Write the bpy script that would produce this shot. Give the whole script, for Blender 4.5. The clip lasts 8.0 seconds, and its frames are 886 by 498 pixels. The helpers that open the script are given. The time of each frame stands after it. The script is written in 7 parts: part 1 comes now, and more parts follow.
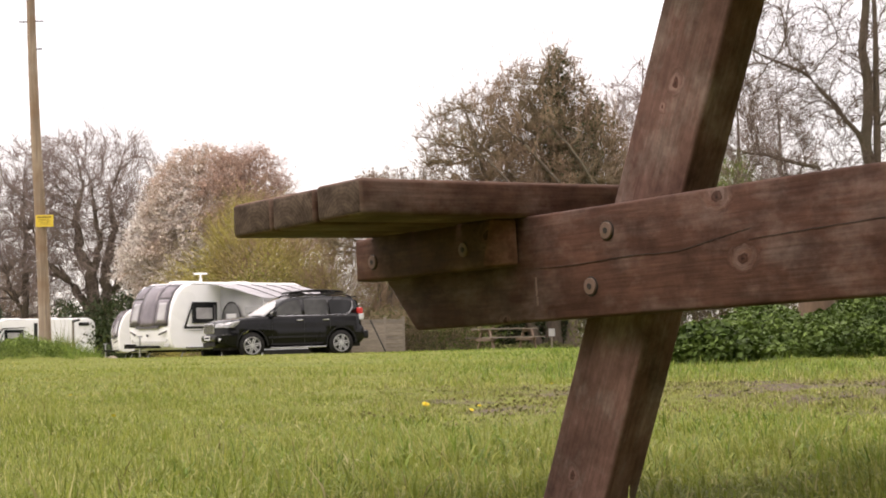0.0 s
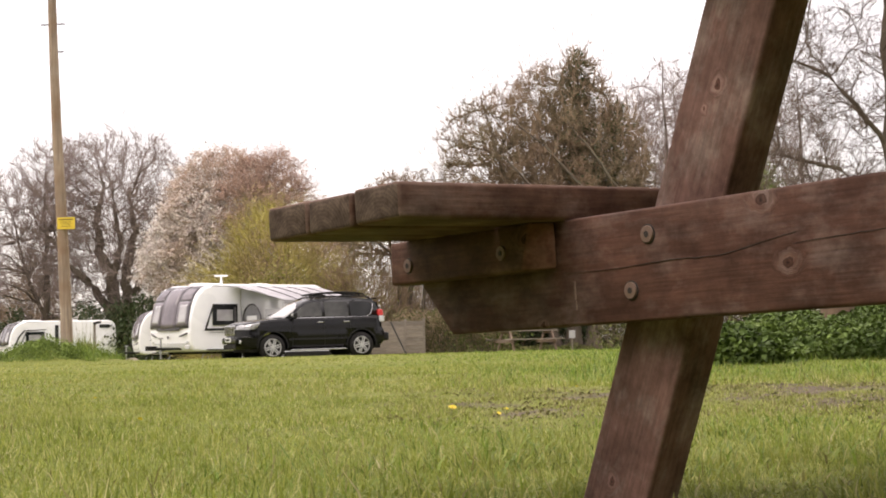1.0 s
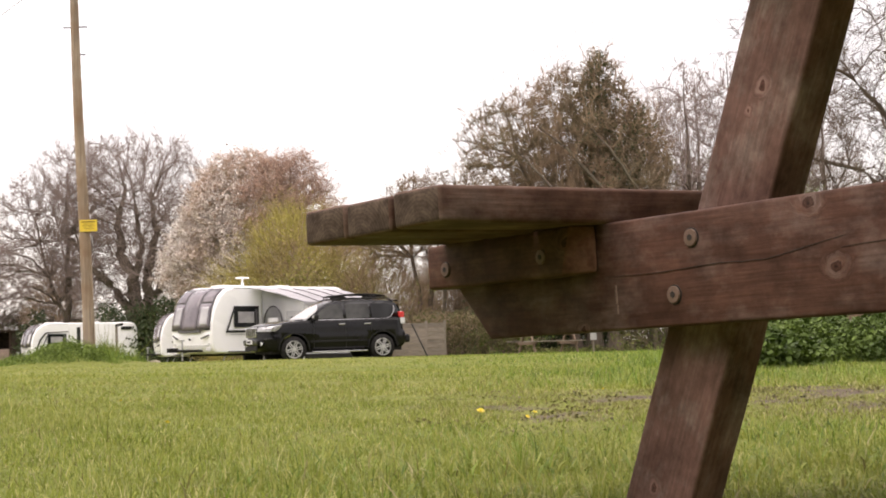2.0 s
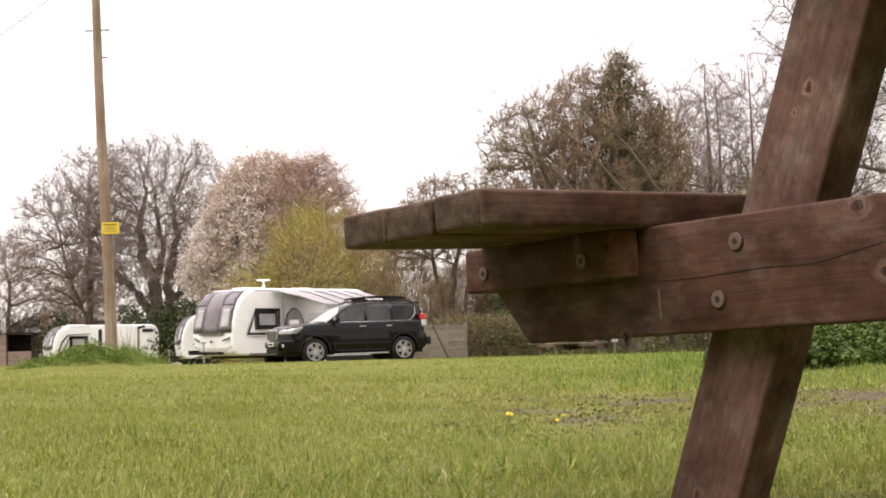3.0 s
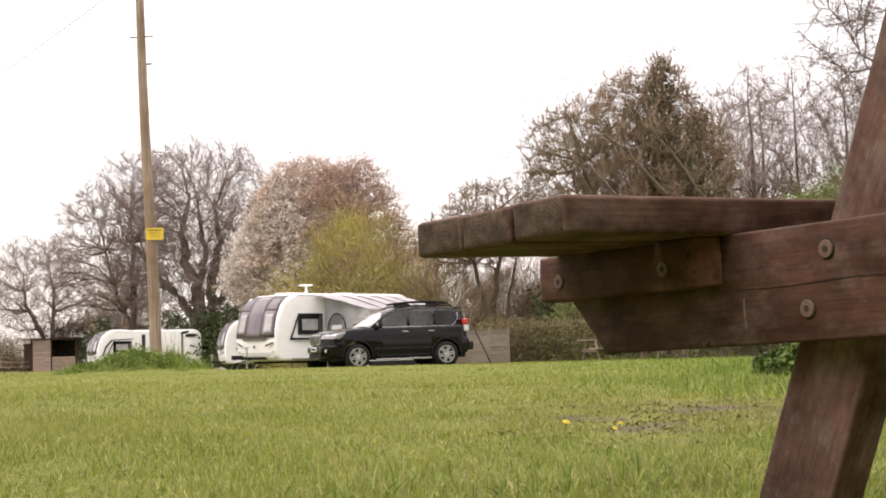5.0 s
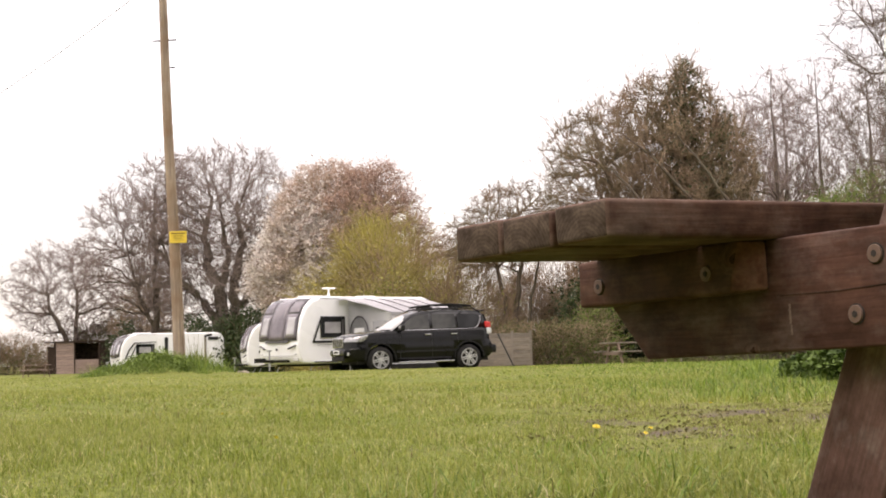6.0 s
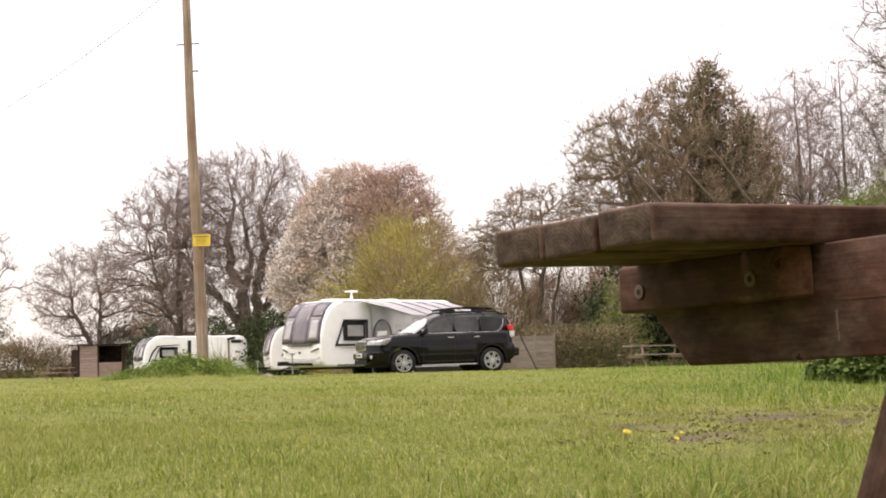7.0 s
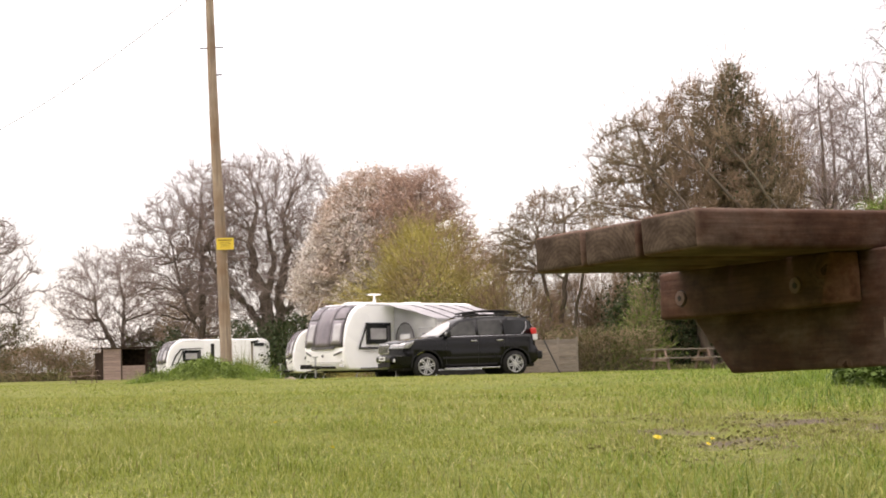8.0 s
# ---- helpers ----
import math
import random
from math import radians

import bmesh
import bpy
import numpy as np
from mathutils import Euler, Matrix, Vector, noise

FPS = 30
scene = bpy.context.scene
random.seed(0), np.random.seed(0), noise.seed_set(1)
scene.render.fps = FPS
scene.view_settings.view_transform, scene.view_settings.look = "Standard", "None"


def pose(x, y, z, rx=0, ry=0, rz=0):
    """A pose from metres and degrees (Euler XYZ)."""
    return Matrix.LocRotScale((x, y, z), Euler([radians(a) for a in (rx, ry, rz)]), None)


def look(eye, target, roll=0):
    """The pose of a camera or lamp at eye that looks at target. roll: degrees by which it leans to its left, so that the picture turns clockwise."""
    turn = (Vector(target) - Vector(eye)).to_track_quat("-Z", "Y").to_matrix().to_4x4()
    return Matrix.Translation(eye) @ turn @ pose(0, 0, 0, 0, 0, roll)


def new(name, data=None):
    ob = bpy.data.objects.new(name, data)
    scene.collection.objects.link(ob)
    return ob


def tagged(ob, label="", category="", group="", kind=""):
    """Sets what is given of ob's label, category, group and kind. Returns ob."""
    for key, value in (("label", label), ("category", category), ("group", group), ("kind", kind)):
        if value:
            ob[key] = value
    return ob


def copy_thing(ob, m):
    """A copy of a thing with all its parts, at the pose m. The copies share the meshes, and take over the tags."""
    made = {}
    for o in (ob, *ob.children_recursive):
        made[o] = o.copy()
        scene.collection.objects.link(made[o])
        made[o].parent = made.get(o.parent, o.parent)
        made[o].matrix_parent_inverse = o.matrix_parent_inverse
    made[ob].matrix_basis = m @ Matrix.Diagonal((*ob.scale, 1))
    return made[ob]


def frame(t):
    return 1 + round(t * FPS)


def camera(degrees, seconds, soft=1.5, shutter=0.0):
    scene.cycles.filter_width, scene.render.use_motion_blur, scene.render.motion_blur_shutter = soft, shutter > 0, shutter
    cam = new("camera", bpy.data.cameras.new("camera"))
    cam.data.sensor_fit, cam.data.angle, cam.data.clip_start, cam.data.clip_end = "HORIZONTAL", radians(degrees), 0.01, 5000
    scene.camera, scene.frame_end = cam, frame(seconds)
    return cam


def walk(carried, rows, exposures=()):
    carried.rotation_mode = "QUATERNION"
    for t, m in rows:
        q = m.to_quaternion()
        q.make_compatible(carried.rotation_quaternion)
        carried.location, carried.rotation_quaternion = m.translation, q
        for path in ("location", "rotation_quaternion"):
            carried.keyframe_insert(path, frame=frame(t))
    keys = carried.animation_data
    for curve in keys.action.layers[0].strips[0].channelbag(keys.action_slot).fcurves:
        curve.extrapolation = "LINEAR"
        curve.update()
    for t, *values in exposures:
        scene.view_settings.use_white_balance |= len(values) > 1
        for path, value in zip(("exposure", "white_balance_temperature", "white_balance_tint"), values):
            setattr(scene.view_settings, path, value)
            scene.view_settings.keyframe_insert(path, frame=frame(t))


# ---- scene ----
cam = camera(31.28, 8.0, soft=1.85)
# seconds, x, y, z, rx, ry, rz
PATH = [
    (0.0, 0.0032, -0.0048, 0.2508, 93.272, 1.325, 0.156),
    (0.5, -0.0081, 0.0051, 0.2530, 93.311, 1.340, 0.505),
    (1.0, -0.0206, 0.0149, 0.2552, 93.351, 1.352, 0.864),
    (1.5, -0.0330, 0.0246, 0.2572, 93.391, 1.362, 1.228),
    (3.0, -0.0715, 0.0548, 0.2640, 93.525, 1.387, 2.334),
    (3.5, -0.0845, 0.0654, 0.2658, 93.570, 1.395, 2.688),
    (4.0, -0.0966, 0.0765, 0.2679, 93.621, 1.399, 3.066),
    (4.5, -0.1075, 0.0882, 0.2701, 93.677, 1.401, 3.437),
    (6.0, -0.1432, 0.1259, 0.2768, 93.857, 1.398, 4.612),
    (6.5, -0.1547, 0.1388, 0.2792, 93.919, 1.394, 5.006),
    (7.0, -0.1670, 0.1519, 0.2816, 93.984, 1.386, 5.414),
    (7.5, -0.1787, 0.1650, 0.2843, 94.050, 1.379, 5.815),
    (8.0, -0.1903, 0.1780, 0.2877, 94.116, 1.372, 6.221),
]
walk(cam, [(t, pose(*p)) for t, *p in PATH], exposures=[(0.0, 0.0, 7100, 17), (8.0, 0.0, 7100, 17)])

# ---- light: a white overcast sky, brighter overhead, and a weak veiled sun ----
SUN_UP, SUN_TURN = radians(51), radians(-108)
world = bpy.data.worlds.new("overcast")
scene.world = world
world.use_nodes = True
wn, wl = world.node_tree.nodes, world.node_tree.links
wn.clear()
w_out = wn.new("ShaderNodeOutputWorld")
w_add = wn.new("ShaderNodeAddShader")
w_sky = wn.new("ShaderNodeTexSky")
w_sky.sky_type, w_sky.sun_disc = "NISHITA", False
w_sky.sun_elevation, w_sky.sun_rotation = SUN_UP, SUN_TURN
w_bg1 = wn.new("ShaderNodeBackground")
w_bg1.inputs["Strength"].default_value = 0.05
w_bg2 = wn.new("ShaderNodeBackground")
w_co = wn.new("ShaderNodeTexCoord")
w_sep = wn.new("ShaderNodeSeparateXYZ")
w_ramp = wn.new("ShaderNodeMapRange")
w_ramp.inputs["From Min"].default_value, w_ramp.inputs["From Max"].default_value = 0.0, 1.0
w_ramp.inputs["To Min"].default_value, w_ramp.inputs["To Max"].default_value = 0.92, 2.7
w_no = wn.new("ShaderNodeTexNoise")
w_no.inputs["Scale"].default_value, w_no.inputs["Detail"].default_value = 2.5, 4.0
w_mr = wn.new("ShaderNodeMapRange")
w_mr.inputs["To Min"].default_value, w_mr.inputs["To Max"].default_value = 0.9, 1.1
w_mul = wn.new("ShaderNodeMath")
w_mul.operation = "MULTIPLY"
w_bg2.inputs["Color"].default_value = (1.0, 0.975, 0.985, 1)
wl.new(w_co.outputs["Generated"], w_sep.inputs[0])
wl.new(w_co.outputs["Generated"], w_no.inputs["Vector"])
wl.new(w_sep.outputs["Z"], w_ramp.inputs["Value"])
wl.new(w_no.outputs["Fac"], w_mr.inputs["Value"])
wl.new(w_ramp.outputs["Result"], w_mul.inputs[0])
wl.new(w_mr.outputs["Result"], w_mul.inputs[1])
wl.new(w_mul.outputs[0], w_bg2.inputs["Strength"])
wl.new(w_sky.outputs["Color"], w_bg1.inputs["Color"])
wl.new(w_bg1.outputs[0], w_add.inputs[0])
wl.new(w_bg2.outputs[0], w_add.inputs[1])
wl.new(w_add.outputs[0], w_out.inputs["Surface"])

sun = new("sun", bpy.data.lights.new("sun", "SUN"))
sun.data.energy, sun.data.angle, sun.data.color = 1.7, radians(30), (1.0, 0.95, 0.88)
sun.matrix_world = look((-20, -7, 26), (0, 0, 0))


# ---- materials ----
def node_mat(name):
    m = bpy.data.materials.new(name)
    m.use_nodes = True
    nt = m.node_tree
    b = nt.nodes["Principled BSDF"]
    return m, nt, b


def surface(name, c1, c2, scale=6.0, rough=0.6, bump=0.15, metal=0.0, stretch=(1, 1, 1), c3=None, scale3=0.6, spec=0.5, rvar=0.1, dist=0.01, island=0.0, obj=0.0):
    """Two noises, fine grain (c1-c2) and broad stains (towards c3), with relief from the fine one."""
    m, nt, b = node_mat(name)
    N, L = nt.nodes, nt.links
    co = N.new("ShaderNodeTexCoord")
    mp = N.new("ShaderNodeMapping")
    mp.inputs["Scale"].default_value = stretch
    L.new(co.outputs["Object"], mp.inputs["Vector"])
    n1 = N.new("ShaderNodeTexNoise")
    n1.inputs["Scale"].default_value, n1.inputs["Detail"].default_value, n1.inputs["Roughness"].default_value = scale, 6.0, 0.6
    L.new(mp.outputs[0], n1.inputs["Vector"])
    r1 = N.new("ShaderNodeValToRGB")
    r1.color_ramp.elements[0].position, r1.color_ramp.elements[1].position = 0.3, 0.7
    r1.color_ramp.elements[0].color, r1.color_ramp.elements[1].color = (*c1, 1), (*c2, 1)
    L.new(n1.outputs["Fac"], r1.inputs["Fac"])
    col = r1.outputs["Color"]
    n3 = N.new("ShaderNodeTexNoise")
    n3.inputs["Scale"].default_value, n3.inputs["Detail"].default_value = scale3, 3.0
    L.new(co.outputs["Object"], n3.inputs["Vector"])
    if c3:
        r3 = N.new("ShaderNodeValToRGB")
        r3.color_ramp.elements[0].position, r3.color_ramp.elements[1].position = 0.42, 0.68
        L.new(n3.outputs["Fac"], r3.inputs["Fac"])
        mx = N.new("ShaderNodeMix")
        mx.data_type = "RGBA"
        mx.inputs["B"].default_value = (*c3, 1)
        L.new(r3.outputs["Color"], mx.inputs["Factor"])
        L.new(col, mx.inputs["A"])
        col = mx.outputs["Result"]
    for amount, kind in ((island, "geo"), (obj, "obj")):
        if amount:
            src = N.new("ShaderNodeNewGeometry").outputs["Random Per Island"] if kind == "geo" else N.new("ShaderNodeObjectInfo").outputs["Random"]
            mr = N.new("ShaderNodeMapRange")
            mr.inputs["To Min"].default_value, mr.inputs["To Max"].default_value = 1 - amount, 1 + amount
            L.new(src, mr.inputs["Value"])
            hs = N.new("ShaderNodeHueSaturation")
            L.new(mr.outputs["Result"], hs.inputs["Value"])
            L.new(col, hs.inputs["Color"])
            col = hs.outputs["Color"]
    L.new(col, b.inputs["Base Color"])
    rr = N.new("ShaderNodeMapRange")
    rr.inputs["To Min"].default_value, rr.inputs["To Max"].default_value = max(0.02, rough - rvar), min(1, rough + rvar)
    L.new(n3.outputs["Fac"], rr.inputs["Value"])
    L.new(rr.outputs["Result"], b.inputs["Roughness"])
    b.inputs["Metallic"].default_value = metal
    b.inputs["Specular IOR Level"].default_value = spec
    if bump:
        bp = N.new("ShaderNodeBump")
        bp.inputs["Strength"].default_value, bp.inputs["Distance"].default_value = bump, dist
        L.new(n1.outputs["Fac"], bp.inputs["Height"])
        L.new(bp.outputs[0], b.inputs["Normal"])
    return m


def timber_mat(name, dark, mid, light, grey, knots=(), rough=0.58, grain=(1.6, 15, 15), wear=0.35):
    """Stained softwood: grain along local x, growth bands, worn lighter patches and knots (x, y, z, radius)."""
    m, nt, b = node_mat(name)
    N, L = nt.nodes, nt.links
    co = N.new("ShaderNodeTexCoord")
    vec = co.outputs["Object"]
    info = N.new("ShaderNodeObjectInfo")
    off = N.new("ShaderNodeVectorMath")
    off.operation = "MULTIPLY_ADD"
    off.inputs[1].default_value = (1, 1, 1)
    sc = N.new("ShaderNodeMath")
    sc.operation = "MULTIPLY"
    sc.inputs[1].default_value = 7.0
    L.new(info.outputs["Random"], sc.inputs[0])
    L.new(vec, off.inputs[0])
    L.new(sc.outputs[0], off.inputs[2])
    # the grain swerves round each knot
    knot_fac = None
    wn_ = N.new("ShaderNodeTexNoise")
    wn_.inputs["Scale"].default_value, wn_.inputs["Detail"].default_value = 90.0, 3.0
    L.new(vec, wn_.inputs["Vector"])
    ws = N.new("ShaderNodeVectorMath")
    ws.operation = "MULTIPLY_ADD"
    ws.inputs[1].default_value, ws.inputs[2].default_value = (0.011, 0.0, 0.011), (-0.0055, 0.0, -0.0055)
    L.new(wn_.outputs["Color"], ws.inputs[0])
    wob = N.new("ShaderNodeVectorMath")
    L.new(vec, wob.inputs[0])
    L.new(ws.outputs[0], wob.inputs[1])
    for kx, ky, kz, kr in knots:
        d = N.new("ShaderNodeVectorMath")
        d.operation = "SUBTRACT"
        d.inputs[1].default_value = (kx, ky, kz)
        L.new(wob.outputs[0], d.inputs[0])
        s = N.new("ShaderNodeVectorMath")
        s.operation = "MULTIPLY"
        s.inputs[1].default_value = (0.75, 1, 1)
        L.new(d.outputs[0], s.inputs[0])
        ln = N.new("ShaderNodeVectorMath")
        ln.operation = "LENGTH"
        L.new(s.outputs[0], ln.inputs[0])
        mr = N.new("ShaderNodeMapRange")
        mr.inputs["From Min"].default_value, mr.inputs["From Max"].default_value = kr * 2.6, 0.0
        L.new(ln.outputs["Value"], mr.inputs["Value"])
        if knot_fac is None:
            knot_fac = mr.outputs["Result"]
        else:
            mx = N.new("ShaderNodeMath")
            mx.operation = "MAXIMUM"
            L.new(knot_fac, mx.inputs[0])
            L.new(mr.outputs["Result"], mx.inputs[1])
            knot_fac = mx.outputs[0]
    src = off.outputs[0]
    if knot_fac is not None:
        ad = N.new("ShaderNodeVectorMath")
        ad.operation = "MULTIPLY_ADD"
        ad.inputs[1].default_value = (0.0, 0.03, 0.05)
        cb = N.new("ShaderNodeCombineXYZ")
        for k in range(3):
            L.new(knot_fac, cb.inputs[k])
        L.new(cb.outputs[0], ad.inputs[0])
        L.new(src, ad.inputs[2])
        src = ad.outputs[0]
    mp = N.new("ShaderNodeMapping")
    mp.inputs["Scale"].default_value = grain
    L.new(src, mp.inputs["Vector"])
    n1 = N.new("ShaderNodeTexNoise")
    n1.inputs["Scale"].default_value, n1.inputs["Detail"].default_value, n1.inputs["Distortion"].default_value = 1.6, 8.0, 0.6
    L.new(mp.outputs[0], n1.inputs["Vector"])
    fine = N.new("ShaderNodeTexNoise")
    mp2 = N.new("ShaderNodeMapping")
    mp2.inputs["Scale"].default_value = (grain[0] * 6, grain[1] * 9, grain[2] * 9)
    L.new(src, mp2.inputs["Vector"])
    fine.inputs["Scale"].default_value, fine.inputs["Detail"].default_value = 1.5, 5.0
    L.new(mp2.outputs[0], fine.inputs["Vector"])
    r1 = N.new("ShaderNodeValToRGB")
    e = r1.color_ramp.elements
    e[0].position, e[0].color = 0.3, (*dark, 1)
    e[1].position, e[1].color = 0.75, (*light, 1)
    e.new(0.5).color = (*mid, 1)
    L.new(n1.outputs["Fac"], r1.inputs["Fac"])
    # worn patches where the stain has gone grey
    n3 = N.new("ShaderNodeTexNoise")
    mp3 = N.new("ShaderNodeMapping")
    mp3.inputs["Scale"].default_value = (6, 9, 9)
    L.new(src, mp3.inputs["Vector"])
    n3.inputs["Scale"].default_value, n3.inputs["Detail"].default_value, n3.inputs["Roughness"].default_value = 1.6, 9.0, 0.68
    L.new(mp3.outputs[0], n3.inputs["Vector"])
    r3 = N.new("ShaderNodeMapRange")
    r3.inputs["From Min"].default_value, r3.inputs["From Max"].default_value = 0.46, 0.74
    r3.inputs["To Max"].default_value = wear * 2
    L.new(n3.outputs["Fac"], r3.inputs["Value"])
    mx = N.new("ShaderNodeMix")
    mx.data_type = "RGBA"
    mx.inputs["B"].default_value = (*grey, 1)
    L.new(r3.outputs["Result"], mx.inputs["Factor"])
    L.new(r1.outputs["Color"], mx.inputs["A"])
    col = mx.outputs["Result"]
    fm = N.new("ShaderNodeMix")
    fm.data_type, fm.blend_type = "RGBA", "MULTIPLY"
    fm.inputs["Factor"].default_value = 0.33
    fr = N.new("ShaderNodeValToRGB")
    fr.color_ramp.elements[0].position, fr.color_ramp.elements[1].position = 0.36, 0.6
    fr.color_ramp.elements[0].color, fr.color_ramp.elements[1].color = (0.45, 0.42, 0.4, 1), (1.15, 1.12, 1.1, 1)
    L.new(fine.outputs["Fac"], fr.inputs["Fac"])
    L.new(col, fm.inputs["A"])
    L.new(fr.outputs["Color"], fm.inputs["B"])
    col = fm.outputs["Result"]
    # broad uneven weathering of the stain
    bl = N.new("ShaderNodeTexNoise")
    mpb = N.new("ShaderNodeMapping")
    mpb.inputs["Scale"].default_value = (13, 15, 15)
    L.new(off.outputs[0], mpb.inputs["Vector"])
    bl.inputs["Scale"].default_value, bl.inputs["Detail"].default_value, bl.inputs["Roughness"].default_value = 1.0, 6.0, 0.7
    L.new(mpb.outputs[0], bl.inputs["Vector"])
    br = N.new("ShaderNodeValToRGB")
    br.color_ramp.elements[0].position, br.color_ramp.elements[1].position = 0.3, 0.68
    br.color_ramp.elements[0].color, br.color_ramp.elements[1].color = (0.34, 0.31, 0.29, 1), (1.38, 1.42, 1.46, 1)
    L.new(bl.outputs["Fac"], br.inputs["Fac"])
    bm_ = N.new("ShaderNodeMix")
    bm_.data_type, bm_.blend_type = "RGBA", "MULTIPLY"
    bm_.inputs["Factor"].default_value = 0.85
    L.new(col, bm_.inputs["A"])
    L.new(br.outputs["Color"], bm_.inputs["B"])
    col = bm_.outputs["Result"]
    if knot_fac is not None:
        kr_ = N.new("ShaderNodeValToRGB")
        ke = kr_.color_ramp.elements
        ke[0].position, ke[0].color = 0.0, (1, 1, 1, 1)
        ke[1].position, ke[1].color = 1.0, (0.12, 0.1, 0.09, 1)
        for p_, c_ in ((0.15, (1, 1, 1)), (0.45, (1.4, 1.5, 1.55)), (0.66, (1.6, 1.7, 1.75)), (0.74, (0.5, 0.4, 0.36)), (0.84, (0.75, 0.6, 0.55))):
            ke.new(p_).color = (*c_, 1)
        L.new(knot_fac, kr_.inputs["Fac"])
        km = N.new("ShaderNodeMix")
        km.data_type, km.blend_type = "RGBA", "MULTIPLY"
        km.inputs["Factor"].default_value = 1.0
        L.new(col, km.inputs["A"])
        L.new(kr_.outputs["Color"], km.inputs["B"])
        col = km.outputs["Result"]
    # paler edges: worn stain, plus an edge sheen painted into the colour
    geo = N.new("ShaderNodeNewGeometry")
    er = N.new("ShaderNodeMapRange")
    er.inputs["From Min"].default_value, er.inputs["From Max"].default_value, er.inputs["To Max"].default_value = 0.53, 0.62, 0.4
    L.new(geo.outputs["Pointiness"], er.inputs["Value"])
    em = N.new("ShaderNodeMath")
    em.operation = "MULTIPLY"
    L.new(er.outputs["Result"], em.inputs[0])
    L.new(n3.outputs["Fac"], em.inputs[1])
    ex = N.new("ShaderNodeMix")
    ex.data_type = "RGBA"
    ex.inputs["B"].default_value = (grey[0] * 1.7, grey[1] * 1.7, grey[2] * 1.7, 1)
    L.new(em.outputs[0], ex.inputs["Factor"])
    L.new(col, ex.inputs["A"])
    col = ex.outputs["Result"]
    L.new(col, b.inputs["Base Color"])
    rr = N.new("ShaderNodeMapRange")
    rr.inputs["To Min"].default_value, rr.inputs["To Max"].default_value = rough - 0.06, rough + 0.25
    L.new(n3.outputs["Fac"], rr.inputs["Value"])
    L.new(rr.outputs["Result"], b.inputs["Roughness"])
    b.inputs["Specular IOR Level"].default_value = 0.13
    bp = N.new("ShaderNodeBump")
    bp.inputs["Strength"].default_value, bp.inputs["Distance"].default_value = 0.25, 0.003
    L.new(fine.outputs["Fac"], bp.inputs["Height"])
    bp2 = N.new("ShaderNodeBump")
    bp2.inputs["Strength"].default_value, bp2.inputs["Distance"].default_value = 0.2, 0.004
    L.new(n1.outputs["Fac"], bp2.inputs["Height"])
    L.new(bp.outputs[0], bp2.inputs["Normal"])
    L.new(bp2.outputs[0], b.inputs["Normal"])
    return m


M_RAIL = timber_mat("stained rail timber", (0.0614, 0.0284, 0.0198), (0.0822, 0.0392, 0.0276), (0.1049, 0.0556, 0.0412), (0.1633, 0.1162, 0.1009), knots=((0.0567, -0.023, -0.016, 0.0075), (0.022, -0.023, 0.058, 0.008), (-0.3726, -0.023, -0.066, 0.005)), wear=0.5)
M_BLOCK = timber_mat("stained block timber", (0.0553, 0.0234, 0.0158), (0.0775, 0.0359, 0.0229), (0.1105, 0.0587, 0.0388), (0.1487, 0.0923, 0.0717), knots=((0.146, -0.0173, 0.01, 0.0085),), wear=0.5)
M_LEG = timber_mat("stained leg timber", (0.1224, 0.0656, 0.0508), (0.1608, 0.0906, 0.0726), (0.2024, 0.1267, 0.1021), (0.2552, 0.2029, 0.1737), knots=((0.224, -0.0295, 0.0, 0.006), (0.19, -0.0295, 0.012, 0.003), (-0.31, -0.0295, 0.01, 0.006), (-0.02, -0.0295, -0.02, 0.0035)), wear=0.55)
M_SEAT = timber_mat("stained seat timber", (0.0705, 0.0328, 0.0212), (0.1020, 0.0516, 0.0338), (0.1452, 0.0839, 0.0605), (0.2059, 0.1480, 0.1221), wear=0.5)
M_WORN = timber_mat("bare worn timber", (0.06, 0.022, 0.013), (0.115, 0.05, 0.031), (0.19, 0.1, 0.068), (0.2, 0.115, 0.08), wear=0.4, grain=(9, 14, 14))
M_SCRATCH = surface("pale scratched wood", (0.13, 0.085, 0.065), (0.24, 0.17, 0.13), 160, 0.8, 0.2, dist=0.001)


